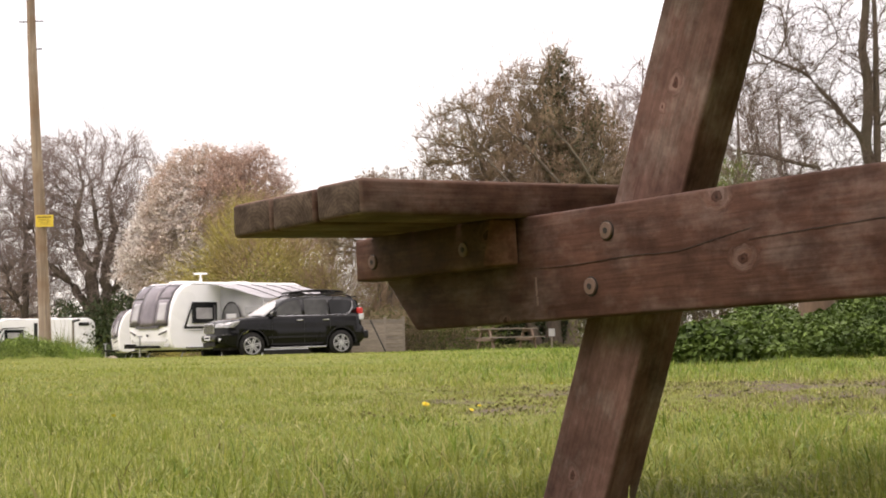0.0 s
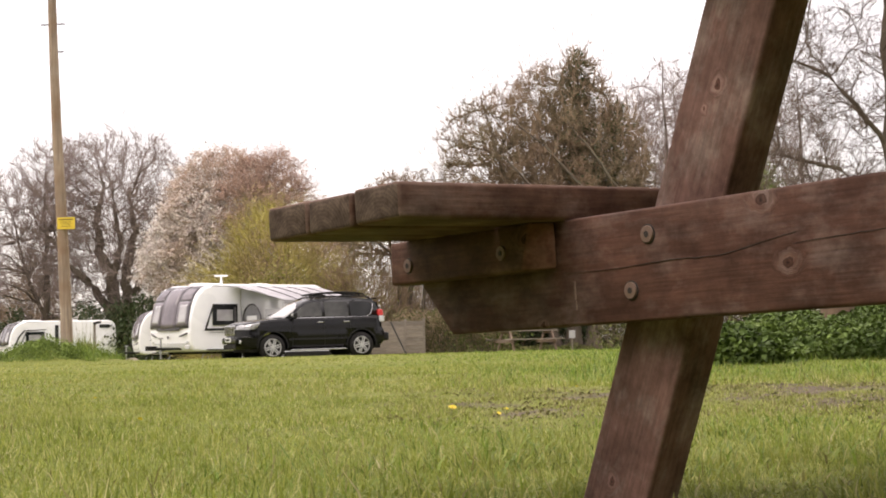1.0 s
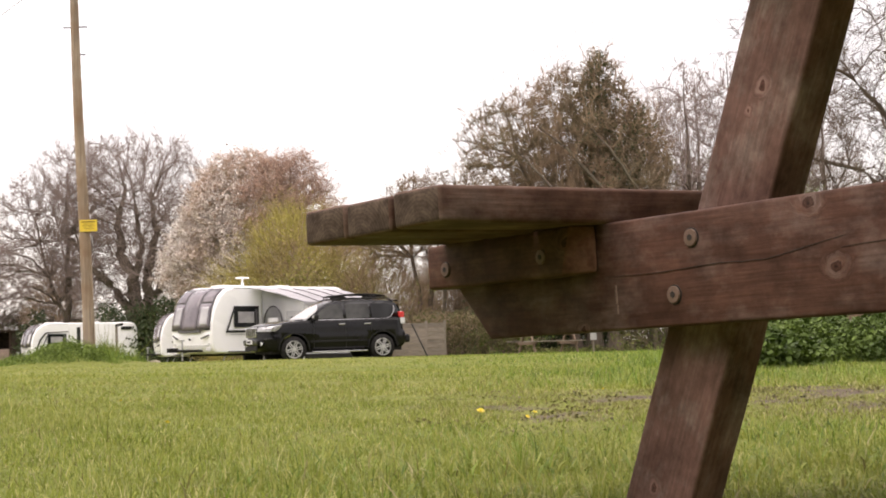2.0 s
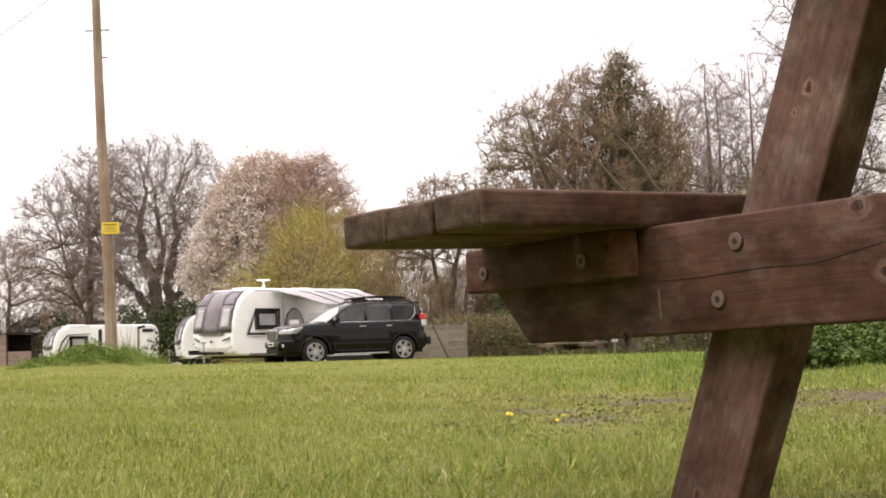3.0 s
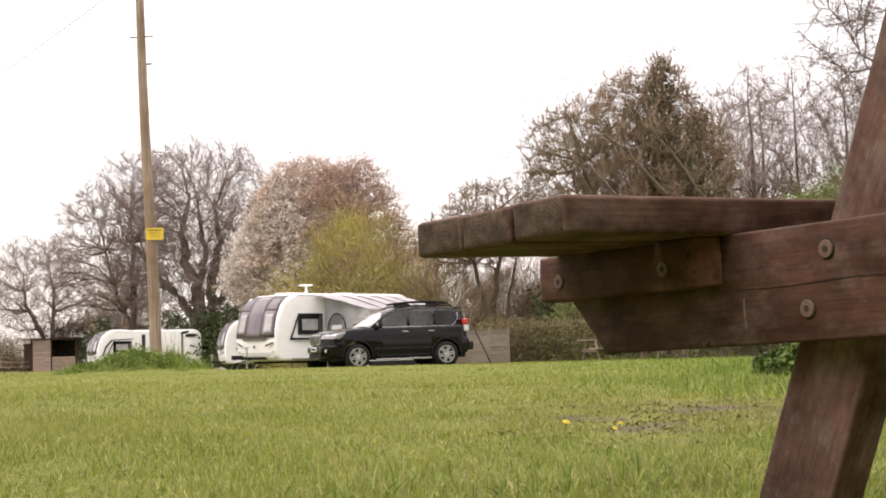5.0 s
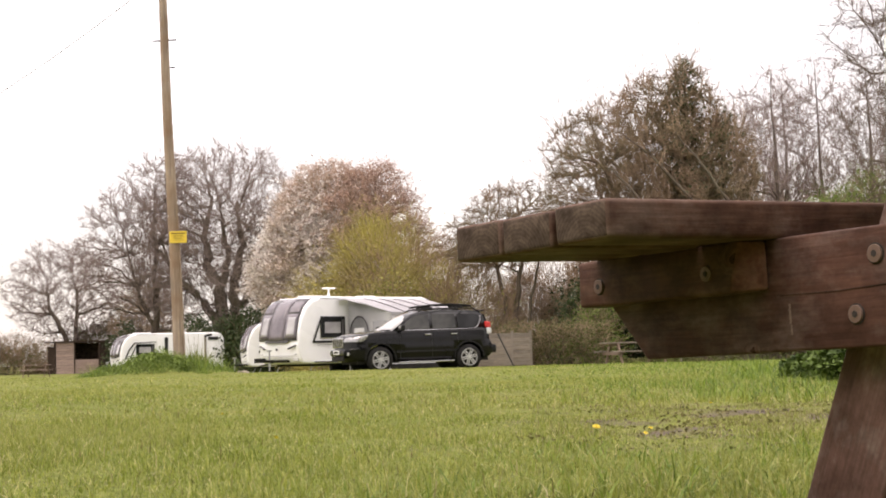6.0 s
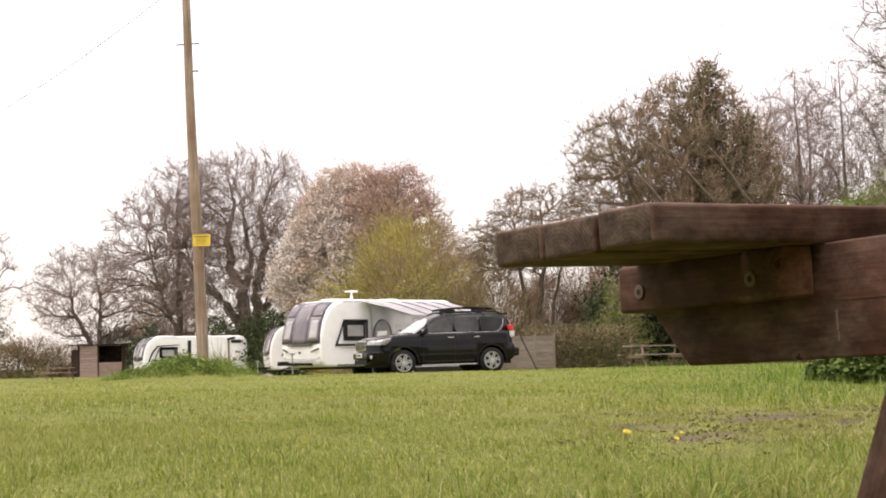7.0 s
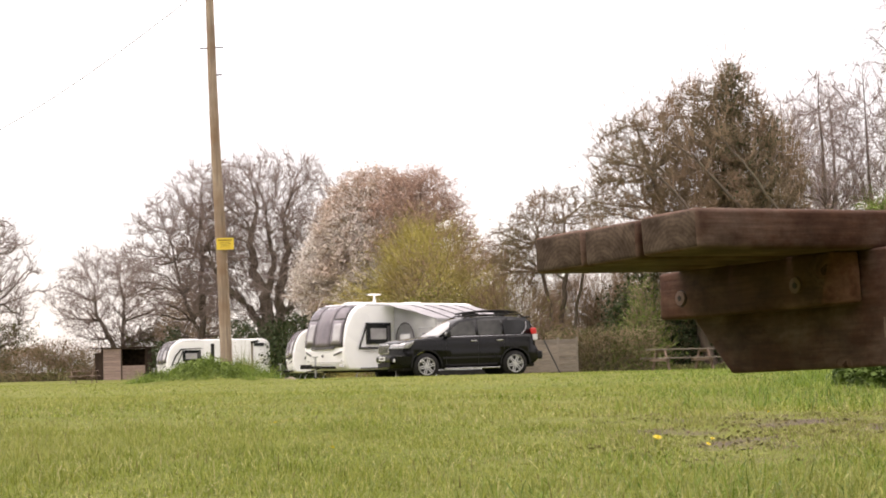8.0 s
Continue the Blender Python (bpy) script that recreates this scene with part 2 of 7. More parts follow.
def end_grain():
    """Weathered sawn end: growth rings round an off-centre pith, grey stain and grime."""
    m, nt, b = node_mat("weathered end grain")
    N, L = nt.nodes, nt.links
    co = N.new("ShaderNodeTexCoord")
    info = N.new("ShaderNodeObjectInfo")
    mr = N.new("ShaderNodeMapRange")
    mr.inputs["To Min"].default_value, mr.inputs["To Max"].default_value = -0.03, 0.045
    L.new(info.outputs["Random"], mr.inputs["Value"])
    cb = N.new("ShaderNodeCombineXYZ")
    cb.inputs["Z"].default_value = 0.034
    L.new(mr.outputs["Result"], cb.inputs["Y"])
    ad = N.new("ShaderNodeVectorMath")
    L.new(co.outputs["Object"], ad.inputs[0])
    L.new(cb.outputs[0], ad.inputs[1])
    w = N.new("ShaderNodeTexWave")
    w.wave_type, w.rings_direction = "RINGS", "X"
    w.inputs["Scale"].default_value, w.inputs["Distortion"].default_value, w.inputs["Detail"].default_value, w.inputs["Detail Scale"].default_value = 62.0, 2.2, 3.0, 1.6
    L.new(ad.outputs[0], w.inputs["Vector"])
    n = N.new("ShaderNodeTexNoise")
    n.inputs["Scale"].default_value, n.inputs["Detail"].default_value, n.inputs["Roughness"].default_value = 34.0, 6.0, 0.65
    L.new(ad.outputs[0], n.inputs["Vector"])
    r = N.new("ShaderNodeValToRGB")
    e = r.color_ramp.elements
    e[0].position, e[0].color = 0.32, (0.034, 0.023, 0.016, 1)
    e[1].position, e[1].color = 0.72, (0.14, 0.105, 0.082, 1)
    e.new(0.52).color = (0.078, 0.056, 0.042, 1)
    L.new(n.outputs["Fac"], r.inputs["Fac"])
    k = N.new("ShaderNodeMapRange")
    k.inputs["To Min"].default_value, k.inputs["To Max"].default_value = 0.86, 1.08
    L.new(w.outputs["Fac"], k.inputs["Value"])
    hs = N.new("ShaderNodeHueSaturation")
    L.new(k.outputs["Result"], hs.inputs["Value"])
    L.new(r.outputs["Color"], hs.inputs["Color"])
    L.new(hs.outputs["Color"], b.inputs["Base Color"])
    b.inputs["Roughness"].default_value, b.inputs["Specular IOR Level"].default_value = 0.9, 0.12
    bp = N.new("ShaderNodeBump")
    bp.inputs["Strength"].default_value, bp.inputs["Distance"].default_value = 0.4, 0.003
    L.new(n.outputs["Fac"], bp.inputs["Height"])
    L.new(bp.outputs[0], b.inputs["Normal"])
    return m


M_END = end_grain()
M_WASHER = surface("dull zinc washer", (0.11, 0.065, 0.05), (0.2, 0.13, 0.105), 120, 0.65, 0.2, metal=0.1, c3=(0.12, 0.075, 0.05), scale3=60, dist=0.001)
M_HOLE = surface("dark bolt recess", (0.012, 0.01, 0.008), (0.03, 0.022, 0.018), 80, 0.8, 0.1)


# ---- mesh helpers ----
def part(name, bm, material, parent, label=""):
    """Links a bmesh as one mesh object under a thing or part."""
    me = bpy.data.meshes.new(name)
    bm.to_mesh(me)
    bm.free()
    for mt in material if isinstance(material, (list, tuple)) else (material,):
        me.materials.append(mt)
    ob = new(name, me)
    ob.parent = parent
    if label:
        ob["label"] = label
    return ob


def mesh_part(name, verts, faces, material, parent, label="", smooth=False):
    me = bpy.data.meshes.new(name)
    me.from_pydata(verts, [], faces)
    me.materials.append(material)
    if smooth:
        me.polygons.foreach_set("use_smooth", [True] * len(me.polygons))
    ob = new(name, me)
    ob.parent = parent
    if label:
        ob["label"] = label
    return ob


def thing(name, m, label, category, group="", kind=""):
    ob = new(name)
    ob.empty_display_size = 0.1
    ob.matrix_world = m
    return tagged(ob, label, category, group, kind)


def box(sx, sy, sz, at=(0, 0, 0), bevel=0.0, seg=2, rot=None):
    bm = bmesh.new()
    bmesh.ops.create_cube(bm, size=1.0)
    bmesh.ops.scale(bm, vec=(sx, sy, sz), verts=bm.verts)
    if bevel:
        bmesh.ops.bevel(bm, geom=bm.edges[:], offset=bevel, segments=seg, affect="EDGES", profile=0.6)
    if rot is not None:
        bmesh.ops.transform(bm, matrix=rot, verts=bm.verts)
    bmesh.ops.translate(bm, vec=at, verts=bm.verts)
    return bm


def prism(poly, y0, y1, bevel=0.0, seg=2):
    """A polygon in x and z, pushed from y0 to y1."""
    bm = bmesh.new()
    f = bm.faces.new([bm.verts.new((x, y0, z)) for x, z in poly])
    e = bmesh.ops.extrude_face_region(bm, geom=[f])
    bmesh.ops.translate(bm, vec=(0, y1 - y0, 0), verts=[v for v in e["geom"] if isinstance(v, bmesh.types.BMVert)])
    bmesh.ops.recalc_face_normals(bm, faces=bm.faces[:])
    if bevel:
        bmesh.ops.bevel(bm, geom=bm.edges[:], offset=bevel, segments=seg, affect="EDGES", profile=0.6)
    return bm


def rod(r0, r1, length, sides=12, axis="Z", at=(0, 0, 0), caps=True):
    bm = bmesh.new()
    bmesh.ops.create_cone(bm, cap_ends=caps, segments=sides, radius1=r0, radius2=r1, depth=length)
    if axis == "X":
        bmesh.ops.rotate(bm, matrix=Matrix.Rotation(radians(90), 3, "Y"), verts=bm.verts)
    if axis == "Y":
        bmesh.ops.rotate(bm, matrix=Matrix.Rotation(radians(-90), 3, "X"), verts=bm.verts)
    bmesh.ops.translate(bm, vec=at, verts=bm.verts)
    return bm


def bar(a, b, r, sides=8):
    """A round bar from a to b."""
    a, b = Vector(a), Vector(b)
    d = b - a
    bm = bmesh.new()
    bmesh.ops.create_cone(bm, cap_ends=True, segments=sides, radius1=r, radius2=r, depth=d.length)
    m = Matrix.Translation((a + b) / 2) @ d.to_track_quat("Z", "Y").to_matrix().to_4x4()
    bmesh.ops.transform(bm, matrix=m, verts=bm.verts)
    return bm


def join(*bms):
    out = bms[0]
    for b in bms[1:]:
        me = bpy.data.meshes.new("tmp")
        b.to_mesh(me)
        b.free()
        out.from_mesh(me)
        bpy.data.meshes.remove(me)
    return out


def smooth(bm):
    for f in bm.faces:
        f.smooth = True
    return bm


# ---- ground: one sheet, level in front, dipping gently towards the far left ----
def ease(a, b, x):
    k = min(1.0, max(0.0, (x - a) / (b - a)))
    return k * k * (3 - 2 * k)


def ground_z(x, y):
    dip = -0.0068 * min(50.0, max(0.0, y - 32)) - 0.15 * ease(48, 53, y) * ease(-5, -8, x)
    rise = 0.14 * ease(-27, -31, x) * ease(90, 102, y)
    hump = (0.3 + 0.22 * noise.noise(Vector((x * 1.9, y * 1.3, 4.0)))) * math.exp(-(((x + 8.3) / 1.0) ** 2 + ((y - 31.6) / 1.3) ** 2))
    lump = 0.03 * noise.noise(Vector((x * 0.35, y * 0.35, 3.0))) + 0.012 * noise.noise(Vector((x * 1.7, y * 1.7, 7.0)))
    return dip + hump + rise + lump * ease(1500, 60, y)


def trodden(x, y):
    return math.exp(-(((x - 1.4) / 1.7) ** 4 + ((y - 6.4) / 1.8) ** 4))


def worn(x, y):
    """How bare the turf is, 0 to 1: the trodden earth under and beyond the table."""
    k = trodden(x, y)
    k *= 0.08 + 0.62 * ease(0.9, 1.6, x) + 1.3 * noise.noise(Vector((x * 2.1, y * 1.5, 11.0))) + 1.7 * noise.noise(Vector((x * 6.0, y * 4.5, 2.0)))
    return min(1.0, max(0.0, k))


def build_ground():
    xs = np.unique(np.concatenate([np.linspace(-3, 3, 90), np.linspace(-14, 14, 90), np.linspace(-60, 60, 70), np.linspace(-2500, 2500, 41)]))
    ys = np.unique(np.concatenate([np.linspace(-6, 14, 170), np.linspace(14, 60, 120), np.linspace(60, 140, 60), np.linspace(140, 3000, 24), np.linspace(-600, -6, 14)]))
    verts = [(x, y, ground_z(x, y)) for y in ys for x in xs]
    n = len(xs)
    faces = [(j * n + i, j * n + i + 1, (j + 1) * n + i + 1, (j + 1) * n + i) for j in range(len(ys) - 1) for i in range(n - 1)]
    m, nt, b = node_mat("field turf")
    N, L = nt.nodes, nt.links
    co = N.new("ShaderNodeTexCoord")

    def noi(scale, detail):
        q = N.new("ShaderNodeTexNoise")
        q.inputs["Scale"].default_value, q.inputs["Detail"].default_value = scale, detail
        L.new(co.outputs["Object"], q.inputs["Vector"])
        return q

    fine, mid, broad = noi(30, 6), noi(1.3, 5), noi(0.16, 4)
    r = N.new("ShaderNodeValToRGB")
    r.color_ramp.elements[0].position, r.color_ramp.elements[1].position = 0.3, 0.7
    r.color_ramp.elements[0].color, r.color_ramp.elements[1].color = (0.074, 0.09, 0.018, 1), (0.185, 0.205, 0.042, 1)
    L.new(fine.outputs["Fac"], r.inputs["Fac"])
    mx = N.new("ShaderNodeMix")
    mx.data_type = "RGBA"
    mx.inputs["B"].default_value = (0.215, 0.203, 0.064, 1)
    rb = N.new("ShaderNodeMapRange")
    rb.inputs["From Min"].default_value, rb.inputs["From Max"].default_value, rb.inputs["To Max"].default_value = 0.42, 0.75, 0.6
    L.new(broad.outputs["Fac"], rb.inputs["Value"])
    L.new(rb.outputs["Result"], mx.inputs["Factor"])
    L.new(r.outputs["Color"], mx.inputs["A"])
    at = N.new("ShaderNodeAttribute")
    at.attribute_name = "bare"
    ms = N.new("ShaderNodeMix")
    ms.data_type = "RGBA"
    rs = N.new("ShaderNodeValToRGB")
    rs.color_ramp.elements[0].color, rs.color_ramp.elements[1].color = (0.05, 0.039, 0.03, 1), (0.17, 0.132, 0.098, 1)
    L.new(fine.outputs["Fac"], rs.inputs["Fac"])
    L.new(rs.outputs["Color"], ms.inputs["B"])
    L.new(mx.outputs["Result"], ms.inputs["A"])
    L.new(at.outputs["Fac"], ms.inputs["Factor"])
    L.new(ms.outputs["Result"], b.inputs["Base Color"])
    b.inputs["Roughness"].default_value = 0.95
    b.inputs["Specular IOR Level"].default_value = 0.15
    bp = N.new("ShaderNodeBump")
    bp.inputs["Strength"].default_value, bp.inputs["Distance"].default_value = 0.8, 0.04
    L.new(fine.outputs["Fac"], bp.inputs["Height"])
    L.new(bp.outputs[0], b.inputs["Normal"])
    ob = mesh_part("ground", verts, faces, m, None, smooth=True)
    attr = ob.data.attributes.new("bare", "FLOAT", "POINT")
    attr.data.foreach_set("value", [min(1.0, 1.5 * worn(x, y)) for x, y, z in verts])
    tagged(ob, "rough green field turf with a trodden bare patch", "ground", kind="structure")


build_ground()


# ---- the picnic table: u (x) along its cross rail, v (y) along its boards, w (z) up from the rail's top edge ----
TABLE = Matrix.Translation((0.1987, 1.9487, 0.4129)) @ Euler((0.0189, -0.0244, -0.9271)).to_matrix().to_4x4()
MID = 0.32          # middle of the table along its rail
FAR = 1.24          # from one A-frame to the other
LEAN = 0.43


def timber(name, poly_or_size, material, parent, at=(0, 0, 0), rot=None, bevel=0.006, end_mat=None, wob=0.0012, label="", cut=None):
    """A sawn timber along local x with eased edges and slightly uneven faces; its ends may have their own material."""
    if len(poly_or_size) == 3 and not isinstance(poly_or_size[0], tuple):
        bm = box(*poly_or_size)
    else:
        bm = prism(poly_or_size[0], *poly_or_size[1])
    if cut:                                  # the outer corner of one end sawn off askew
        hi = max(v.co.x for v in bm.verts)
        for v in bm.verts:
            if v.co.x > hi - 0.001 and v.co.y < 0:
                v.co.x -= cut[0] if v.co.z < 0 else cut[1]
    bmesh.ops.bevel(bm, geom=bm.edges[:], offset=bevel, segments=3, affect="EDGES", profile=0.55)
    xs = [v.co.x for v in bm.verts]
    lo, hi = min(xs), max(xs)
    for k in range(1, 14):
        g = bm.verts[:] + bm.edges[:] + bm.faces[:]
        bmesh.ops.bisect_plane(bm, geom=g, plane_co=(lo + (hi - lo) * k / 14, 0, 0), plane_no=(1, 0, 0))
    seed = random.uniform(0, 50)
    for v in bm.verts:
        d = noise.noise_vector(Vector((v.co.x * 9 + seed, v.co.y * 16, v.co.z * 16)))
        v.co += Vector((d.x * 0.8, d.y, d.z)) * wob
    for f in bm.faces:
        f.smooth = True
        if end_mat and abs(f.normal.x) > 0.75:
            f.material_index = 1
        if cut and 0.15 < f.normal.x < 0.97 and f.normal.y < -0.2 and abs(f.normal.z) < 0.6:
            f.material_index = 2
    ob = part(name, bm, [material, end_mat, M_WORN] if end_mat else material, parent, label)
    ob.matrix_local = Matrix.Translation(at) @ (rot if rot is not None else Matrix.Identity(4))
    return ob


def bolt(parent, at, r=0.0106):
    """A washer sunk in the wood round a dark hexagon socket; faces local -y."""
    w = rod(r, r, 0.003, 24, "Y")
    bmesh.ops.bevel(w, geom=[e for e in w.edges if abs(e.verts[0].co.y - e.verts[1].co.y) < 1e-5], offset=0.0006, segments=1, affect="EDGES")
    ob = part("washer", w, M_WASHER, parent, "dull grey washer")
    ob.matrix_local = Matrix.Translation(at)
    h = part("bolt_head", rod(r * 0.4, r * 0.4, 0.002, 6, "Y"), M_HOLE, ob, "dark recessed bolt head")
    h.matrix_local = Matrix.Translation((0, -0.0011, 0))
    s = part("countersink", rod(r * 1.18, r * 1.18, 0.0015, 24, "Y"), M_HOLE, ob)
    s.matrix_local = Matrix.Translation((0, 0.0018, 0))
    return ob


def build_table():
    t = thing("picnic_table", TABLE, "heavy brown-stained timber picnic table on the grass", "picnic table")
    RH, RT = 0.138, 0.045
    along = Matrix.Rotation(radians(90), 4, "Z")
    for k, v0 in enumerate((0.0, FAR)):
        s = 1 if k == 0 else -1
        y0 = v0 if k == 0 else v0 - RT
        # cross rail with both lower corners cut off; its origin lies near the first leg
        u0, u1 = -0.478, 2 * MID + 0.478
        ox = 0.17
        poly = [(u0 - ox, 0), (u1 - ox, 0), (u1 - ox, -0.0707), (u1 - 0.07 - ox, -RH), (u0 + 0.07 - ox, -RH), (u0 - ox, -0.062)]
        poly = [(x, z + RH / 2) for x, z in poly]
        timber("cross_rail", (poly, (-RT / 2, RT / 2)), M_RAIL, t, (ox, y0 + RT / 2, -RH / 2), end_mat=M_END, bevel=0.004)
        # short cleats under each seat, on the rail's outer face
        for side in (0, 1):
            a, c = -0.502, -0.164
            xm = (a + c) / 2 if side == 0 else 2 * MID - (a + c) / 2
            yc = y0 - 0.0346 / 2 - 0.001 if k == 0 else y0 + RT + 0.0346 / 2 + 0.001
            L2 = (c - a) / 2
            bp = [(-L2, -0.0313), (L2, -0.0313), (L2, 0.0313), (-L2, 0.0313)]
            cl = timber("seat_cleat", (bp, (-0.0173, 0.0173)), M_BLOCK, t, (xm, yc, -0.0315), end_mat=M_END, bevel=0.005, wob=0.0016, cut=(0.034, 0.014) if k == 0 and side == 0 else None)
            if k == 0:
                for bx in (-0.1225, 0.0947):
                    bolt(cl, (bx, -0.0185, -0.0045), 0.0098)
            # legs lean inwards from the ground to the table top
            sg = 1 if side == 0 else -1
            lu = -0.0321 + 0.1111 / 2 / math.cos(LEAN)
            base_w, top_w = -0.435, 0.307
            cx = lu if side == 0 else 2 * MID - lu
            yl = y0 + RT + 0.002 + 0.0587 / 2 if k == 0 else y0 - 0.002 - 0.0587 / 2
            mid_w = (base_w + top_w) / 2
            ln = (top_w - base_w) / math.cos(LEAN)
            rot = Matrix.Rotation(sg * LEAN, 4, "Y") @ Matrix.Rotation(radians(-90), 4, "Y")
            timber("leg", (ln, 0.0587, 0.1111), M_LEG, t, (cx + sg * math.tan(LEAN) * mid_w, yl, mid_w), rot, bevel=0.005, end_mat=M_END)
        if k == 0:
            for bu, bw in ((0.0058, -0.0327), (-0.0292, -0.0994)):
                bolt(t, (bu, y0 - 0.0015, bw))
                bolt(t, (2 * MID - bu, y0 - 0.0015, bw))
            pts = [(-0.156, -0.0695), (-0.06, -0.0705), (0.048, -0.0669), (0.124, -0.0685), (0.17, -0.062), (0.214, -0.0551), (0.24, -0.0518)]
            pts2 = [(0.235, -0.064), (0.29, -0.062), (0.335, -0.0604), (0.416, -0.0583), (0.5, -0.059)]
            for q in (pts, pts2):
                fine = []
                for (ax, az), (bx, bz) in zip(q[:-1], q[1:]):
                    fine += [(ax + (bx - ax) * k / 6, az + (bz - az) * k / 6 + 0.0012 * noise.noise(Vector((ax * 90 + k * 0.7, 0, 1)))) for k in range(6)]
                q = fine + [q[-1]]
                w = [0.0001 + 0.00026 * math.sin(math.pi * i / (len(q) - 1)) * (0.6 + abs(noise.noise(Vector((i * 0.37, 2, 0)))) * 1.4) for i in range(len(q))]
                poly = [(x, z + a) for (x, z), a in zip(q, w)] + [(x, z - a) for (x, z), a in reversed(list(zip(q, w)))]
                part("drying_crack", prism(poly, y0 - 0.0008, y0 + 0.004), M_HOLE, t, "thin dark drying crack")
        if k == 0:
            for u_, w_, hgt, wid in ((-0.1345, -0.093, 0.024, 0.0026), (-0.1335, -0.112, 0.012, 0.0022)):
                pl = [(u_ + wid * (0.3 + 0.5 * abs(math.sin(i * 1.9))), w_ + hgt * (i / 7 - 0.5)) for i in range(8)]
                pl += [(u_ - wid * (0.2 + 0.5 * abs(math.cos(i * 1.3))), w_ + hgt * (i / 7 - 0.5)) for i in reversed(range(8))]
                part("scratch", prism(pl, y0 - 0.0006, y0 + 0.002), M_SCRATCH, t, "pale scratch in the stain")
        timber("top_bearer", (0.44, 0.045, 0.045), M_RAIL, t, (MID, y0 + RT / 2 + s * 0.09, 0.296), bevel=0.005)
    seat_len = FAR + 2 * 0.2617
    for side in (0, 1):
        for i in range(3):
            wd = 0.1002
            u = -0.1454 - wd / 2 - i * 0.1068
            u = u if side == 0 else 2 * MID - u
            dz = (0.0, -0.002, -0.0012)[i]
            timber("seat_board", (seat_len, wd, 0.0455), M_SEAT, t, (u, -0.2617 + seat_len / 2 + (0.0, -0.001, -0.001)[i], 0.0228 + dz), along, bevel=0.0065, end_mat=M_END)
    for i in range(5):
        u = MID - 0.23 + 0.115 * i
        timber("top_board", (FAR + 0.06, 0.112, 0.0455), M_SEAT, t, (u, FAR / 2, 0.342), along, bevel=0.005, end_mat=M_END)


build_table()


# ---- unseen wall added behind and beside the viewpoint: closes the field, blocks low sky ----
def sky_block():
    bm = bmesh.new()
    rows = []
    for i in range(85):
        a = radians(-196 + 218 * i / 84)
        col = []
        for j in range(9):
            h = 11.0 * j / 8
            r = 17 + 2.2 * noise.noise(Vector((a * 5, h * 0.5, 1.0))) + 1.2 * noise.noise(Vector((a * 14, h * 1.3, 4.0))) + 0.25 * h
            top = 1 + 0.16 * noise.noise(Vector((a * 9, 0, 8.0)))
            x, y = r * math.cos(a), r * math.sin(a)
            col.append(bm.verts.new((x, y, (ground_z(x, y) - 0.1) if j == 0 else h * top)))
        rows.append(col)
    for a, b in zip(rows[:-1], rows[1:]):
        for j in range(8):
            bm.faces.new((a[j], a[j + 1], b[j + 1], b[j]))
    bmesh.ops.recalc_face_normals(bm, faces=bm.faces[:])
    m = surface("dark light-blocking wall", (0.035, 0.029, 0.022), (0.09, 0.074, 0.056), 1.2, 0.9, 0.8, c3=(0.06, 0.055, 0.035), scale3=0.3, dist=0.3)
    tagged(part("backdrop", smooth(bm), m, None), "unseen dark wall added to block low sky", "trees", kind="structure")


sky_block()


# ---- materials of the background ----
M_BARK = surface("grey brown bark", (0.052, 0.037, 0.028), (0.135, 0.099, 0.076), 9, 0.9, 0.6, stretch=(1, 1, 0.3), c3=(0.105, 0.088, 0.058), scale3=0.7, dist=0.03)
M_TWIG = surface("grey pink twigs", (0.16, 0.122, 0.108), (0.28, 0.215, 0.192), 3, 0.9, 0, island=0.3)
M_TWIG_BROWN = surface("warm brown twigs", (0.21, 0.145, 0.098), (0.36, 0.255, 0.17), 3, 0.9, 0, island=0.35)
M_TWIG_OLIVE = surface("olive brown twigs", (0.16, 0.105, 0.068), (0.275, 0.185, 0.118), 3, 0.9, 0, c3=(0.15, 0.12, 0.065), scale3=0.35, island=0.35)
M_TWIG_RED = surface("reddish budding twigs", (0.23, 0.15, 0.115), (0.36, 0.24, 0.185), 3, 0.9, 0, island=0.3)
M_BLOSSOM = surface("white pink blossom", (0.54, 0.485, 0.45), (0.79, 0.735, 0.695), 2.5, 0.8, 0, c3=(0.55, 0.44, 0.37), scale3=0.35, island=0.25, spec=0.15)
M_BLOSSOM_RED = surface("coppery young leaves", (0.43, 0.275, 0.215), (0.66, 0.48, 0.4), 2.5, 0.8, 0, c3=(0.37, 0.26, 0.19), scale3=0.4, island=0.3, spec=0.15)
M_YELLOW = surface("yellow green catkins", (0.3, 0.265, 0.07), (0.5, 0.44, 0.145), 1.2, 0.8, 0, c3=(0.24, 0.18, 0.09), scale3=0.45, island=0.3, spec=0.15)
M_BROWNLEAF = surface("brown olive buds", (0.14, 0.1, 0.06), (0.25, 0.18, 0.105), 1.5, 0.85, 0, c3=(0.1, 0.095, 0.055), scale3=0.4, island=0.35, spec=0.15)
M_IVY = surface("dark ivy leaves", (0.025, 0.04, 0.016), (0.065, 0.09, 0.032), 2, 0.5, 0, c3=(0.05, 0.06, 0.03), scale3=0.5, island=0.35, spec=0.15)
M_ELDER = surface("yellow green young leaves", (0.15, 0.17, 0.03), (0.3, 0.31, 0.07), 2, 0.7, 0, c3=(0.2, 0.17, 0.06), scale3=0.6, island=0.35, spec=0.15)
M_NETTLE = surface("nettle leaves", (0.03, 0.056, 0.012), (0.11, 0.16, 0.032), 3, 0.55, 0, island=0.25, spec=0.15)
M_WEED = surface("yellow green weeds", (0.08, 0.125, 0.022), (0.19, 0.25, 0.06), 3, 0.6, 0, island=0.4, spec=0.15)
